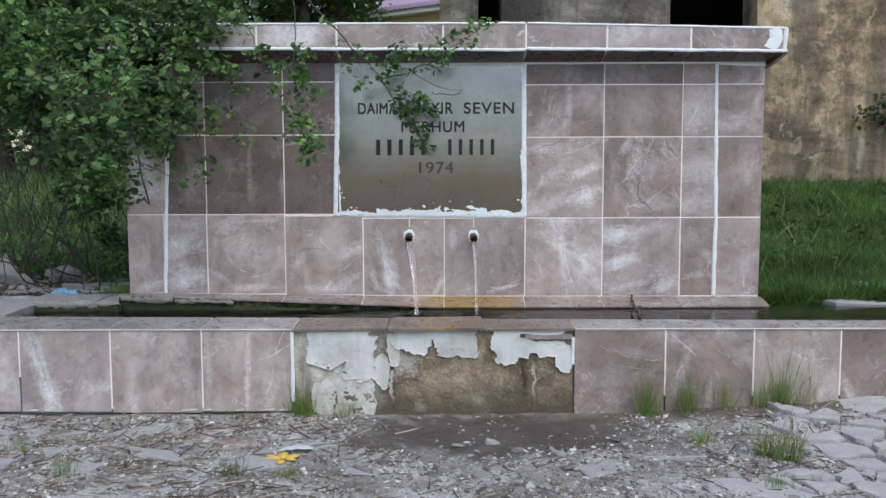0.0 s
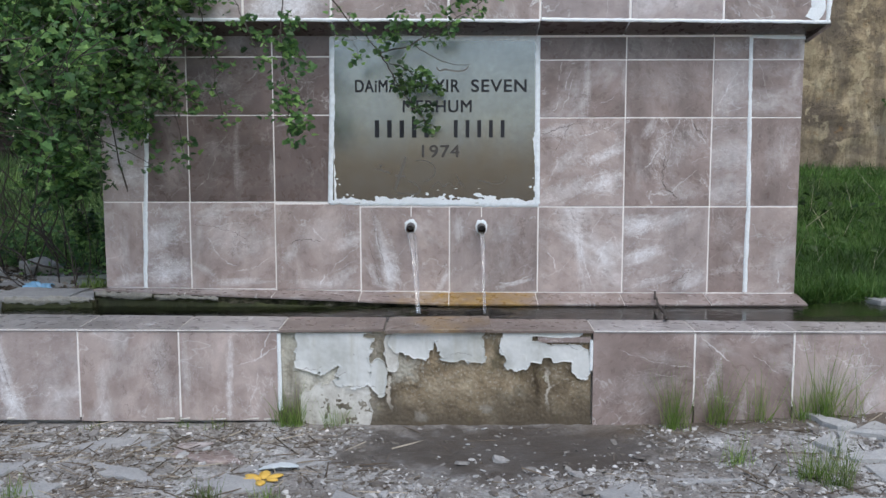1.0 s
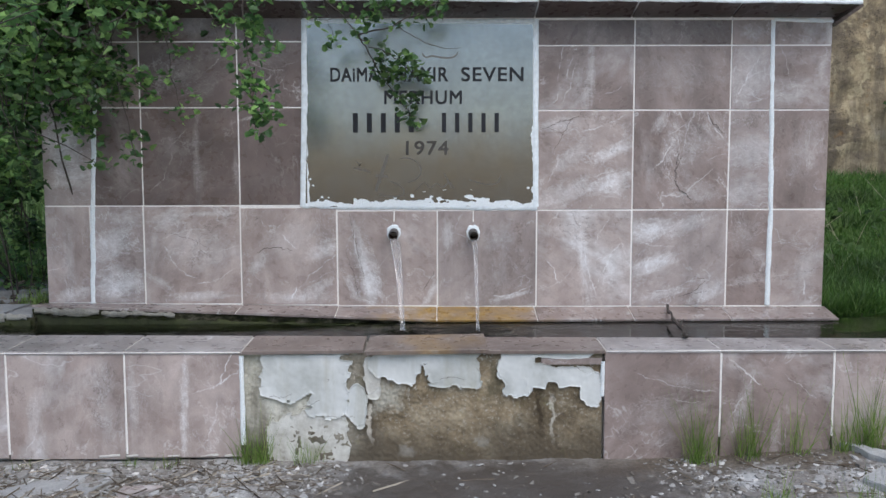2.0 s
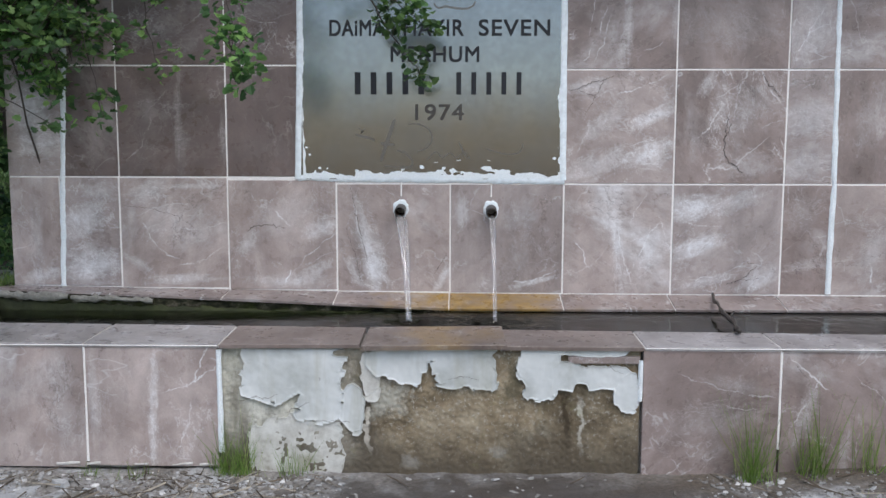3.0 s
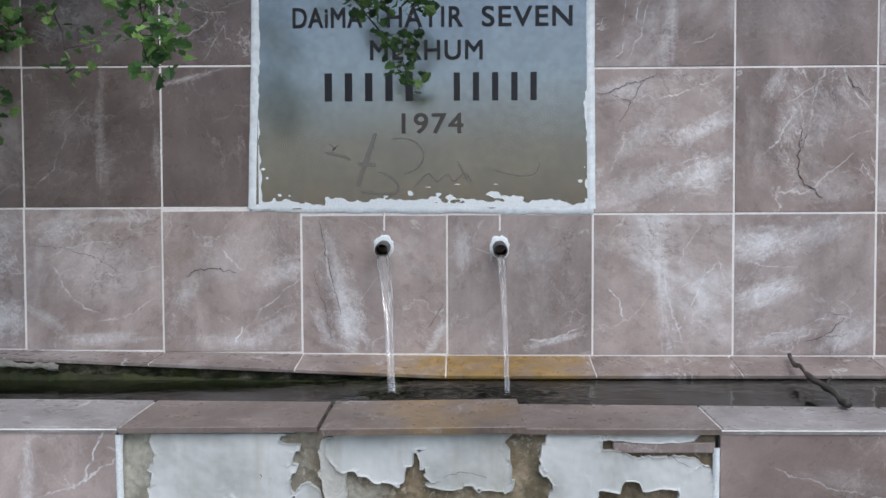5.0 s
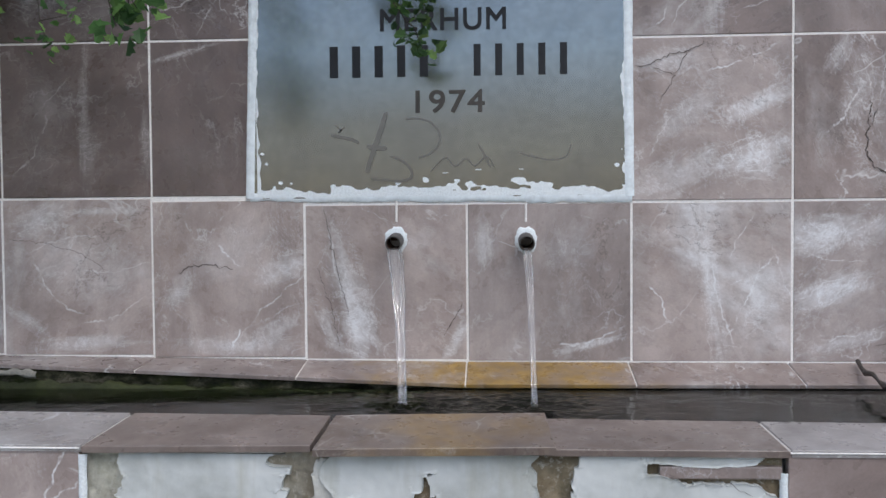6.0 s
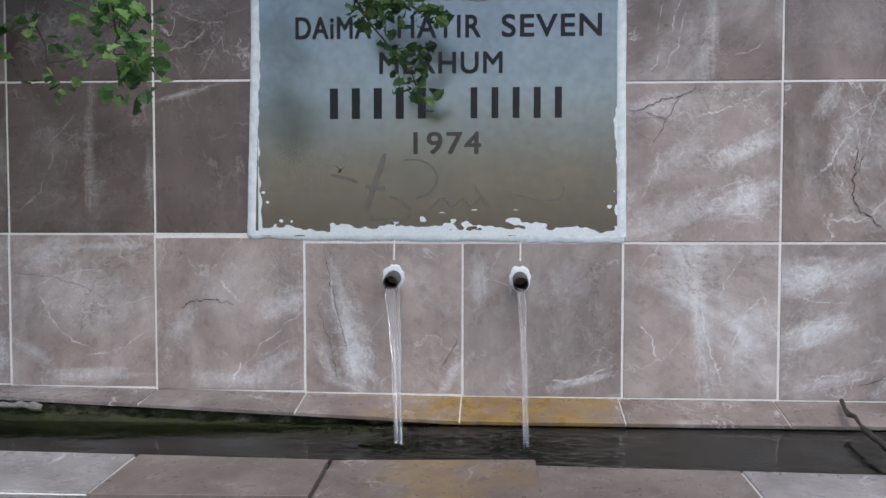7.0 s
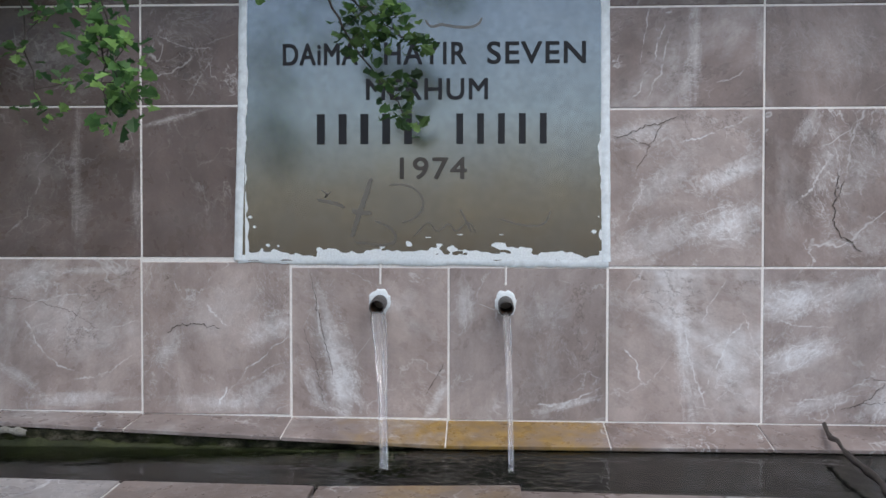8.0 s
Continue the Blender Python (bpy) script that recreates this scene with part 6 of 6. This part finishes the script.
def stroke(parent, name, points, width, material, y, seed, label="", shake=1.0):
    """A thin uneven dark line on a wall that faces -y."""
    r = random.Random(seed)
    y -= 0.00012 * (seed % 19)
    for _ in range(3 if shake < 0.5 else 0):
        # corner cutting: a rounder line
        points = [points[0]] + [(p[0] + (q[0] - p[0]) * t, p[1] + (q[1] - p[1]) * t) for p, q in zip(points, points[1:]) for t in (0.25, 0.75)] + [points[-1]]
    pts = []
    for p, q in zip(points, points[1:]):
        n = max(1 if shake < 0.5 else 3, int(math.hypot(q[0] - p[0], q[1] - p[1]) / 0.006))
        pts += [(p[0] + (q[0] - p[0]) * k / n, p[1] + (q[1] - p[1]) * k / n) for k in range(n)]
    pts.append(points[-1])
    bm = bmesh.new()
    prev = None
    for i, (x, z) in enumerate(pts):
        a, b = pts[max(i - 1, 0)], pts[min(i + 1, len(pts) - 1)]
        d = Vector((b[0] - a[0], b[1] - a[1])).normalized()
        w = width * (1 - 0.6 * shake + 0.6 * shake * abs(noise.noise((i * 0.5, seed, 4)))) * (0.35 + 0.65 * math.sin(math.pi * min(1, (i + 0.5) / len(pts))) ** 0.5) * r.uniform(1 - 0.4 * shake, 1 + 0.3 * shake) / 2
        jx, jz = (shake * (r.gauss(0, width * 0.4) + 0.007 * noise.noise((i * 0.35, seed, n))) for n in (1, 8))
        row = [bm.verts.new((x + jx - d.y * w * sg, y, z + jz + d.x * w * sg)) for sg in (-1, 1)]
        if prev:
            bm.faces.new((prev[0], row[0], row[1], prev[1]))
        prev = row
    return part(name, bm, material, parent, label)


CRACK = plain("crack_dirt", (0.05, 0.04, 0.034), (0.10, 0.08, 0.07), 60, 0.95, 0)
for k, (pts, w) in enumerate((
        ([(-0.74, 0.608), (-0.715, 0.625), (-0.66, 0.632), (-0.60, 0.622)], 0.003),
        ([(0.985, 1.02), (0.978, 0.96), (0.975, 0.90), (0.985, 0.868), (1.02, 0.845), (1.045, 0.82)], 0.0042),
        ([(0.985, 0.96), (1.0, 1.0)], 0.002),
        ([(0.42, 1.115), (0.455, 1.12), (0.51, 1.145), (0.545, 1.15), (0.59, 1.168)], 0.0028),
        ([(0.545, 1.15), (0.515, 1.09), (0.46, 1.11)], 0.0022), ([(0.515, 1.09), (0.48, 1.03)], 0.0015),
        ([(1.0, 0.42), (1.05, 0.435), (1.09, 0.47), (1.11, 0.49)], 0.0028), ([(1.05, 0.435), (1.12, 0.44)], 0.0018), ([(1.06, 0.50), (1.11, 0.495)], 0.0018),
        ([(-0.36, 0.77), (-0.345, 0.69), (-0.325, 0.60), (-0.30, 0.50)], 0.0018), ([(-0.38, 0.62), (-0.345, 0.52), (-0.325, 0.42)], 0.0015),
        ([(-1.19, 0.70), (-1.09, 0.69), (-0.99, 0.66), (-0.93, 0.62)], 0.0014),
        ([(1.10, 1.17), (1.13, 1.13), (1.17, 1.09)], 0.003), ([(-0.06, 0.45), (-0.03, 0.50), (-0.012, 0.53)], 0.0018))):
    stroke(wall, "crack", pts, w * 1.5, CRACK, -0.0016, 400 + k)
for k, pts in enumerate(([(-1.78, 0.34), (-1.755, 0.26), (-1.73, 0.18), (-1.70, 0.05)], [(0.99, 0.30), (1.02, 0.26)])):
    stroke(trough, "crack", pts, 0.002, CRACK, FRONT - 0.003, 430 + k)

for k, (pts, w) in enumerate((([(-0.60, 0.185), (-0.55, 0.197), (-0.52, 0.19), (-0.49, 0.205)], 0.003), ([(-0.47, 0.15), (-0.43, 0.165), (-0.40, 0.185)], 0.003), ([(-0.385, 0.125), (-0.33, 0.128), (-0.28, 0.122)], 0.0025),
                              ([(-0.37, 0.255), (-0.365, 0.245)], 0.005), ([(0.0, 0.25), (0.04, 0.262), (0.09, 0.25)], 0.002), ([(0.40, 0.30), (0.45, 0.296), (0.50, 0.27)], 0.0018))):
    stroke(trough, "crack", pts, w, CRACK, FRONT - 0.0012, 470 + k)

# faint pencilled scribble on the plaque
SCRIBBLE = plain("scribble", (0.165, 0.153, 0.142), (0.22, 0.205, 0.19), 50, 0.3, 0, 0.85)
arc = [(-0.13 + 0.065 * math.cos(a), 0.945 + 0.05 * math.sin(a)) for a in np.linspace(1.9, -1.4, 12)]
for k, (pts, w) in enumerate((([(-0.20, 1.01), (-0.215, 0.96), (-0.235, 0.91), (-0.25, 0.86)], 0.009), ([(-0.34, 0.955), (-0.29, 0.945), (-0.27, 0.935)], 0.006), (arc, 0.004),
                              ([(-0.19, 0.90), (-0.15, 0.885), (-0.13, 0.85), (-0.16, 0.835), (-0.24, 0.845)], 0.005), ([(-0.25, 0.925), (-0.2, 0.92)], 0.008),
                              ([(-0.09, 0.86), (-0.05, 0.905), (-0.03, 0.865), (0.0, 0.90), (0.02, 0.865), (0.05, 0.905), (0.07, 0.87)], 0.003),
                              ([(0.13, 0.905), (0.2, 0.885), (0.25, 0.89), (0.26, 0.925)], 0.003),
                              ([(-0.06, 1.415), (-0.045, 1.395), (-0.02, 1.405), (0.0, 1.40), (0.05, 1.393), (0.08, 1.405), (0.085, 1.42)], 0.005),
                              ([(-0.33, 0.98), (-0.31, 0.965), (-0.325, 0.96), (-0.305, 0.975)], 0.003), ([(0.03, 0.93), (0.06, 0.87)], 0.004))):
    stroke(plate, "scribble", pts, w * 1.6, SCRIBBLE, -0.0046, 450 + k, "", 0.12)

# ---- loose stones and litter ----
SLATE = plain("slate", (0.22, 0.222, 0.222), (0.44, 0.452, 0.45), 14, 0.85, 0.6, 0.0, True, 0.008)
ROCK = plain("rock", (0.13, 0.127, 0.12), (0.40, 0.40, 0.39), 9, 0.9, 0.7, 0.0, True, 0.01)


def slab_mesh(w, d, t, seed):
    """A flat broken stone: an angular, chipped outline and an uneven top."""
    r = random.Random(seed)
    corners = []
    c = r.randint(3, 5)
    for k in range(c):
        a = (k + r.uniform(-0.3, 0.3)) * math.tau / c
        f = r.uniform(0.8, 1.2)
        corners.append((w / 2 * f * math.cos(a), d / 2 * f * math.sin(a)))
    ring = []
    for k in range(c):
        (ax, ay), (bx, by) = corners[k], corners[(k + 1) % c]
        for u in (0.0, 0.36, 0.7):
            g = 0.03 * w
            ring.append((ax + (bx - ax) * u + r.uniform(-g, g), ay + (by - ay) * u + r.uniform(-g, g)))
    n = len(ring)
    bm = bmesh.new()
    top = [bm.verts.new((x * 0.95, y * 0.95, t * (1 + r.uniform(-0.25, 0.2)))) for x, y in ring]
    mid = [bm.verts.new((x, y, t * r.uniform(0.5, 0.8))) for x, y in ring]
    low = [bm.verts.new((x * 0.98, y * 0.98, -0.03)) for x, y in ring]
    core = [bm.verts.new((x * 0.5, y * 0.5, t * r.uniform(0.95, 1.15))) for x, y in ring]
    hub = bm.verts.new((0, 0, t * 1.05))
    for k in range(n):
        q = (k + 1) % n
        bm.faces.new((hub, core[k], core[q]))
        bm.faces.new((core[k], top[k], top[q], core[q]))
        bm.faces.new((top[k], mid[k], mid[q], top[q]))
        bm.faces.new((mid[k], low[k], low[q], mid[q]))
    bm.faces.new(low[::-1])
    return finish("flagstone", bm, TILE if seed % 4 == 0 else ROCK if seed >= 300 else SLATE if seed % 4 == 2 else STONE)


def flagstone(x, y, w, d, t, turn, seed, tilt=0.0):
    ob = new("flagstone", slab_mesh(w, d, t, seed))
    ob.matrix_basis = pose(x, y, height(x, y) - 0.004, tilt, tilt * 0.6, turn)
    tagged(ob, "flat broken grey flagstone lying in the dirt" if seed % 4 else "broken piece of brown marble tile in the dirt", "stone", "loose flat stones")


r0 = random.Random(77)
LEFT = [(-1.52, -0.98), (-1.23, -0.95), (-0.93, -1.0), (-0.83, -1.09), (-1.75, -1.12), (-1.45, -1.2), (-0.56, -1.17), (-1.1, -1.25), (-1.3, -1.4), (-0.7, -1.35), (-1.6, -1.42), (-0.3, -1.45), (0.55, -1.42), (0.85, -1.3)]
LEFT += [(-1.95 + 1.7 * r0.random(), -1.65 + 0.85 * r0.random()) for _ in range(14)]
for i, (x, y) in enumerate(LEFT):
    big = 1.0 if i < 14 else r0.uniform(0.4, 0.8)
    flagstone(x, y, big * r0.uniform(0.18, 0.34), big * r0.uniform(0.10, 0.2), r0.uniform(0.008, 0.013) if i < 14 else r0.uniform(0.004, 0.009), r0.uniform(0, 360), 4 * i + (0 if i in (2, 3) else 2), r0.uniform(-2, 2))


def clip(poly, p, n):
    """The part of a polygon on the inner side of the line through p with normal n."""
    out = []
    for k, u in enumerate(poly):
        v = poly[(k + 1) % len(poly)]
        du, dv = (u - p).dot(n), (v - p).dot(n)
        if du <= 0:
            out.append(u)
        if du * dv < 0:
            out.append(u + (v - u) * (du / (du - dv)))
    return out


def paving_stone(corners, t, tilt, material, r):
    """One broken paving stone: its corners in plan, a chipped edge and an uneven top."""
    mid = sum(corners, Vector((0, 0))) / len(corners)
    ring = []
    for k, u in enumerate(corners):
        v = corners[(k + 1) % len(corners)]
        steps = max(1, int((v - u).length / 0.035))
        for q in range(steps):
            ring.append(u.lerp(v, q / steps) - mid + Vector((r.gauss(0, 0.0045), r.gauss(0, 0.0045))))
    bm = bmesh.new()
    loops = []
    for f, z in ((1.0, -0.03), (1.0, t * 0.55), (0.965, t), (0.55, t * 1.1)):
        loops.append([bm.verts.new((p.x * f, p.y * f, z + (r.gauss(0, 0.1 * t) if z > 0 else 0))) for p in ring])
    hub = bm.verts.new((0, 0, t * 1.1))
    n = len(ring)
    for lo, hi in zip(loops, loops[1:]):
        for k in range(n):
            bm.faces.new((lo[k], lo[(k + 1) % n], hi[(k + 1) % n], hi[k]))
    for k in range(n):
        bm.faces.new((loops[-1][k], loops[-1][(k + 1) % n], hub))
    bm.faces.new(loops[0][::-1])
    ob = new("paving_stone", finish("paving_stone", bm, material))
    ob.matrix_basis = pose(mid.x, mid.y, height(mid.x, mid.y) - 0.002, tilt[0], tilt[1], 0)
    tagged(ob, "pale grey broken paving stone set loosely in the dirt", "paving stone", "loose paving stones")


def build_paving():
    """Loose crazy paving before the trough's end: fitted pieces with earth between them."""
    r = random.Random(41)
    seeds = [Vector((1.12 + 0.17 * i + (0.08 if j % 2 else 0) + r.uniform(-0.08, 0.08), -0.86 - 0.13 * j + r.uniform(-0.05, 0.05))) for i in range(8) for j in range(8)]
    for s in seeds:
        edge = 1.42 - 0.34 * (-0.75 - s.y) + 0.12 * noise.noise((s.y * 4, 1, 1))
        if s.x < edge or s.y > -0.8 or s.x > 2.2 + 0.1 * noise.noise((s.y * 5, 2, 2)) or s.y < -1.68 or (s.x < edge + 0.2 and r.random() < 0.3):
            continue
        poly = [s + Vector(c) for c in ((-0.3, -0.3), (0.3, -0.3), (0.3, 0.3), (-0.3, 0.3))]
        for o in seeds:
            if o is not s and (o - s).length < 0.6:
                d = (o - s).normalized()
                poly = clip(poly, (o + s) / 2 - d * r.uniform(0.004, 0.018), d)
        if len(poly) < 3:
            continue
        pieces = [poly]
        if r.random() < 0.4:
            d = Vector((math.cos(a := r.uniform(0, 6.3)), math.sin(a)))
            pieces = [clip(poly, s - d * 0.004, d), clip(poly, s + d * 0.004, -d)]
        for piece in pieces:
            if len(piece) > 2:
                paving_stone(piece, r.uniform(0.006, 0.020), (r.gauss(0, 3.0), r.gauss(0, 3.0)), STONE, r)


build_paving()
# stones behind the trough's end and by its other end
for i, (x, y, w, d, t) in enumerate(((-2.13, 0.46, 0.20, 0.12, 0.02), (-1.95, 0.36, 0.30, 0.14, 0.02), (-2.40, 0.46, 0.40, 0.30, 0.03), (-1.80, 0.26, 0.14, 0.10, 0.014), (-2.0, 0.40, 0.22, 0.10, 0.012), (-1.74, 0.36, 0.12, 0.09, 0.02), (2.06, 0.01, 0.56, 0.19, 0.014), (2.32, 0.22, 0.3, 0.12, 0.04),
                                    (-2.04, 0.22, 0.16, 0.07, 0.012), (-1.92, 0.2, 0.12, 0.08, 0.02), (-1.84, 0.17, 0.09, 0.06, 0.014), (-2.2, 0.28, 0.2, 0.12, 0.018), (-1.7, 0.2, 0.1, 0.07, 0.016), (-2.3, 0.2, 0.15, 0.1, 0.014), (-1.95, 0.31, 0.2, 0.06, 0.01))):
    ob = new("flagstone", slab_mesh(w, d, t, 86 if i == 6 else 300 + 4 * i + 1))
    z = 0.342 if i == 6 else height(x, y)
    ob.matrix_basis = pose(x, y, z + (0.06 if i in (0, 2) else 0), r0.uniform(-8, 8) + (20 if i in (0, 2) else 0), r0.uniform(-8, 8) + (22 if i in (0, 2) else 0), r0.uniform(-20, 20))
    tagged(ob, "broken grey stone lying behind the trough", "stone", "loose flat stones")

CHIP_V = [(math.cos(a) * f, math.sin(a) * f * 0.8, 0.0) for a, f in ((0.1, 1.0), (1.3, 0.8), (2.4, 1.05), (3.6, 0.75), (4.9, 0.95))]
CHIP_V += [(x * 0.85, y * 0.85, 0.35) for x, y, _ in CHIP_V]
CHIP_F = [(5, 6, 7, 8, 9)] + [(k, (k + 1) % 5, (k + 1) % 5 + 5, k + 5) for k in range(5)]
NUT_V = [(0, 0, -0.6), (1, 0, 0), (0.2, 0.9, 0.1), (-0.9, 0.4, 0), (-0.6, -0.8, 0.1), (0.5, -0.85, 0), (0.1, 0.05, 0.75)]
NUT_F = []
for k in range(5):
    a, b = k + 1, (k + 1) % 5 + 1
    NUT_F += [(a, b, 6), (b, a, 0)]
TWIG_V = [(-1, 0.03, 0), (-1, -0.03, 0), (-1, 0, 0.05), (0.1, 0.085, 0), (0.1, 0.03, 0), (0.1, 0.055, 0.05), (1, 0.02, 0), (1, -0.02, 0), (1, 0, 0.035)]
TWIG_F = [(a + i, a + j, a + 3 + j, a + 3 + i) for a in (0, 3) for i, j in ((0, 1), (1, 2), (2, 0))]


def island_material(name, *stops, rough=0.9):
    m = Mat(name, rough, spec=0.3)
    col = m.ramp(m.n("NewGeometry").outputs["Random Per Island"], *stops)
    v = m.coords(False, (1, 1, 1), True)
    m.color(m.mix(1.0, col, m.ramp(m.noise(v, 90.0, 4, 0.7), (0.3, 0.7), (0.7, 1.2)), "MULTIPLY"))
    m.bump(m.noise(v, 160.0, 4), 0.3, 0.003)
    return m.m


def litter(name, label, category, verts, faces, n, size, material, seed, flat, region=(-2.1, 2.2, -1.85, -0.74)):
    r = random.Random(seed)
    mats = []
    while len(mats) < n:
        x, y = r.uniform(*region[:2]), r.uniform(*region[2:])
        # the wet hollow is washed nearly clean
        wet = math.hypot((x - 0.17) * 1.35, (y + 0.98) * 2.7) + 0.35 * noise.noise((x * 4, y * 6, 5))
        if r.random() < 0.95 * (1 - smooth_step(0.6, 1.1, wet)):
            continue
        if y > -0.86 and x > 0.5 and r.random() < 0.6:
            continue
        if noise.noise((x * 3.1, y * 3.1, 21)) < -0.05 and r.random() < 0.55:
            continue
        if name == "twigs" and r.random() < 0.7 * smooth_step(-0.7, 0.2, x):
            continue
        l = size * (0.35 + r.random() ** 3 * 1.6)
        mats.append(pose(x, y, height(x, y) + (0 if flat else 0.2 * l), r.gauss(0, flat), r.gauss(0, flat), r.uniform(0, 360)) @ Matrix.Diagonal((l, l * r.uniform(0.6, 1.0), l * r.uniform(0.6, 1.0), 1)))
    tagged(new(name, strew(name, verts, faces, mats, material)), label, category, kind="stuff")


CHIPS = island_material("chips", (0.0, (0.09, 0.075, 0.06)), (0.4, (0.22, 0.208, 0.19)), (0.86, (0.38, 0.385, 0.38)), (1.0, (0.66, 0.65, 0.63)))
litter("gravel", "pale grey stone chips strewn over the dirt", "gravel", CHIP_V, CHIP_F, 17000, 0.0095, CHIPS, 1, 16)
litter("gravel", "larger flat stone flakes in the dirt", "gravel", CHIP_V, CHIP_F, 800, 0.020, island_material("flakes", (0.0, (0.13, 0.115, 0.10)), (0.6, (0.27, 0.265, 0.255)), (1.0, (0.42, 0.425, 0.42))), 2, 6)
litter("gravel", "small rounded pebbles and crumbs", "gravel", NUT_V, NUT_F, 14000, 0.0055, CHIPS, 3, 30)
litter("leaf_litter", "dark dead leaves and crumbs behind the trough", "leaf litter", CHIP_V, CHIP_F, 1400, 0.016, island_material("leaf_litter", (0.0, (0.03, 0.024, 0.018)), (0.7, (0.10, 0.08, 0.06)), (1.0, (0.25, 0.22, 0.18))), 8, 25, (-2.7, -1.62, 0.09, 0.75))
litter("twigs", "thin dry brown twigs and straw on the dirt", "twigs", TWIG_V, TWIG_F, 3600, 0.055, island_material("twig", (0.0, (0.05, 0.038, 0.028)), (0.6, (0.15, 0.12, 0.09)), (1.0, (0.42, 0.38, 0.31))), 4, 5)

# blue plastic scrap
bm = bmesh.new()
bmesh.ops.create_grid(bm, x_segments=22, y_segments=14, size=0.5)
for v in bm.verts:
    x, y = v.co.x * 0.125, v.co.y * 0.075
    v.co = Vector((x * (1 + 0.6 * noise.noise((y * 45, 1, 1))), y * (1 + 0.4 * noise.noise((x * 30, 5, 1))), 0.014 + 0.018 * noise.noise((x * 34, y * 34, 2)) + 0.012 * noise.noise((x * 80, y * 80, 7))))
got = bmesh.ops.extrude_face_region(bm, geom=list(bm.faces))["geom"]
bmesh.ops.translate(bm, vec=(0, 0, -0.002), verts=[g for g in got if isinstance(g, bmesh.types.BMVert)])
scrap = new("plastic_scrap", finish("plastic_scrap", bm, plain("blue_plastic", (0.10, 0.30, 0.52), (0.30, 0.52, 0.70), 20, 0.35, 0.1), True))
scrap.matrix_basis = pose(-1.99, 0.13, height(-2.0, 0.13) + 0.008, 12, 4, 10)
tagged(scrap, "crumpled scrap of light blue plastic behind the trough", "plastic scrap")

# yellow peel
bm = bmesh.new()
r1 = random.Random(5)
for k in range(6):
    a = (k - 0.2) * math.tau / 6 + r1.uniform(-0.3, 0.3)
    cx, cy = 0.036 * math.cos(a), 0.030 * math.sin(a)
    size = r1.uniform(0.75, 1.15)
    grid = []
    for i in range(6):
        u = -1 + i / 2.5
        row = []
        for j in (-1, 0, 1):
            px, py = 0.024 * size * u, 0.014 * size * math.sqrt(max(0.06, 1 - u * u)) * j
            row.append(bm.verts.new((cx + px * math.cos(a) - py * math.sin(a), cy + px * math.sin(a) + py * math.cos(a), 0.006 + 0.007 * (1 - u * u) * (1 - 0.6 * j * j) + 0.004 * max(u, 0))))
        grid.append(row)
    for p, q in zip(grid, grid[1:]):
        for j in (0, 1):
            bm.faces.new((p[j], p[j + 1], q[j + 1], q[j]))
got = bmesh.ops.extrude_face_region(bm, geom=list(bm.faces))["geom"]
bmesh.ops.translate(bm, vec=(0, 0, -0.003), verts=[g for g in got if isinstance(g, bmesh.types.BMVert)])
peel = new("fruit_peel", finish("fruit_peel", bm, plain("yellow_peel", (0.62, 0.36, 0.05), (0.75, 0.52, 0.12), 30, 0.6), True))
peel.matrix_basis = pose(-0.60, -1.31, height(-0.60, -1.31), 0, 0, 35) @ Matrix.Scale(1.15, 4)
tagged(peel, "scraps of yellow-orange fruit peel on the dirt", "peel")

# stick leaning in the water
bm = bmesh.new()
r2 = random.Random(3)
pts = jog(bezier((0.868, -0.585, 0.369), (0.90, -0.33, 0.372), (0.944, -0.02, 0.386), 12), r2, 0.003)
tube(bm, pts, [0.0085 - 0.0003 * k + 0.0018 * math.sin(k * 2.1) + 0.001 * math.sin(k * 5.3) for k in range(13)], 9)
tube(bm, [pts[4], pts[4] + Vector((0.02, 0.02, 0.02))], [0.006, 0.003], 6)
tagged(new("stick", finish("stick", bm, plain("wet_wood", (0.012, 0.010, 0.008), (0.05, 0.04, 0.03), 40, 0.45, 0.6), True)), "dark wet knobbly stick lying across the trough", "stick")

# pale plastic scrap beside the peel
bm = bmesh.new()
bmesh.ops.create_grid(bm, x_segments=16, y_segments=10, size=0.5)
for v in bm.verts:
    u, w = v.co.x * 2, v.co.y * 2
    x, y = 0.065 * u, 0.026 * w * (1 - 0.75 * abs(u) ** 1.5) + 0.012 * u
    v.co = Vector((x, y, 0.008 + 0.010 * (1 - u * u) + 0.006 * noise.noise((x * 40, y * 40, 3))))
got = bmesh.ops.extrude_face_region(bm, geom=list(bm.faces))["geom"]
bmesh.ops.translate(bm, vec=(0, 0, -0.003), verts=[g for g in got if isinstance(g, bmesh.types.BMVert)])
pale = new("plastic_scrap", finish("plastic_scrap", bm, plain("pale_plastic", (0.46, 0.53, 0.57), (0.62, 0.68, 0.70), 25, 0.45, 0.1), True))
pale.location = (-0.565, -1.215, height(-0.565, -1.215) + 0.004)
tagged(pale, "pale blue-white curled plastic scrap beside the peel", "plastic scrap")
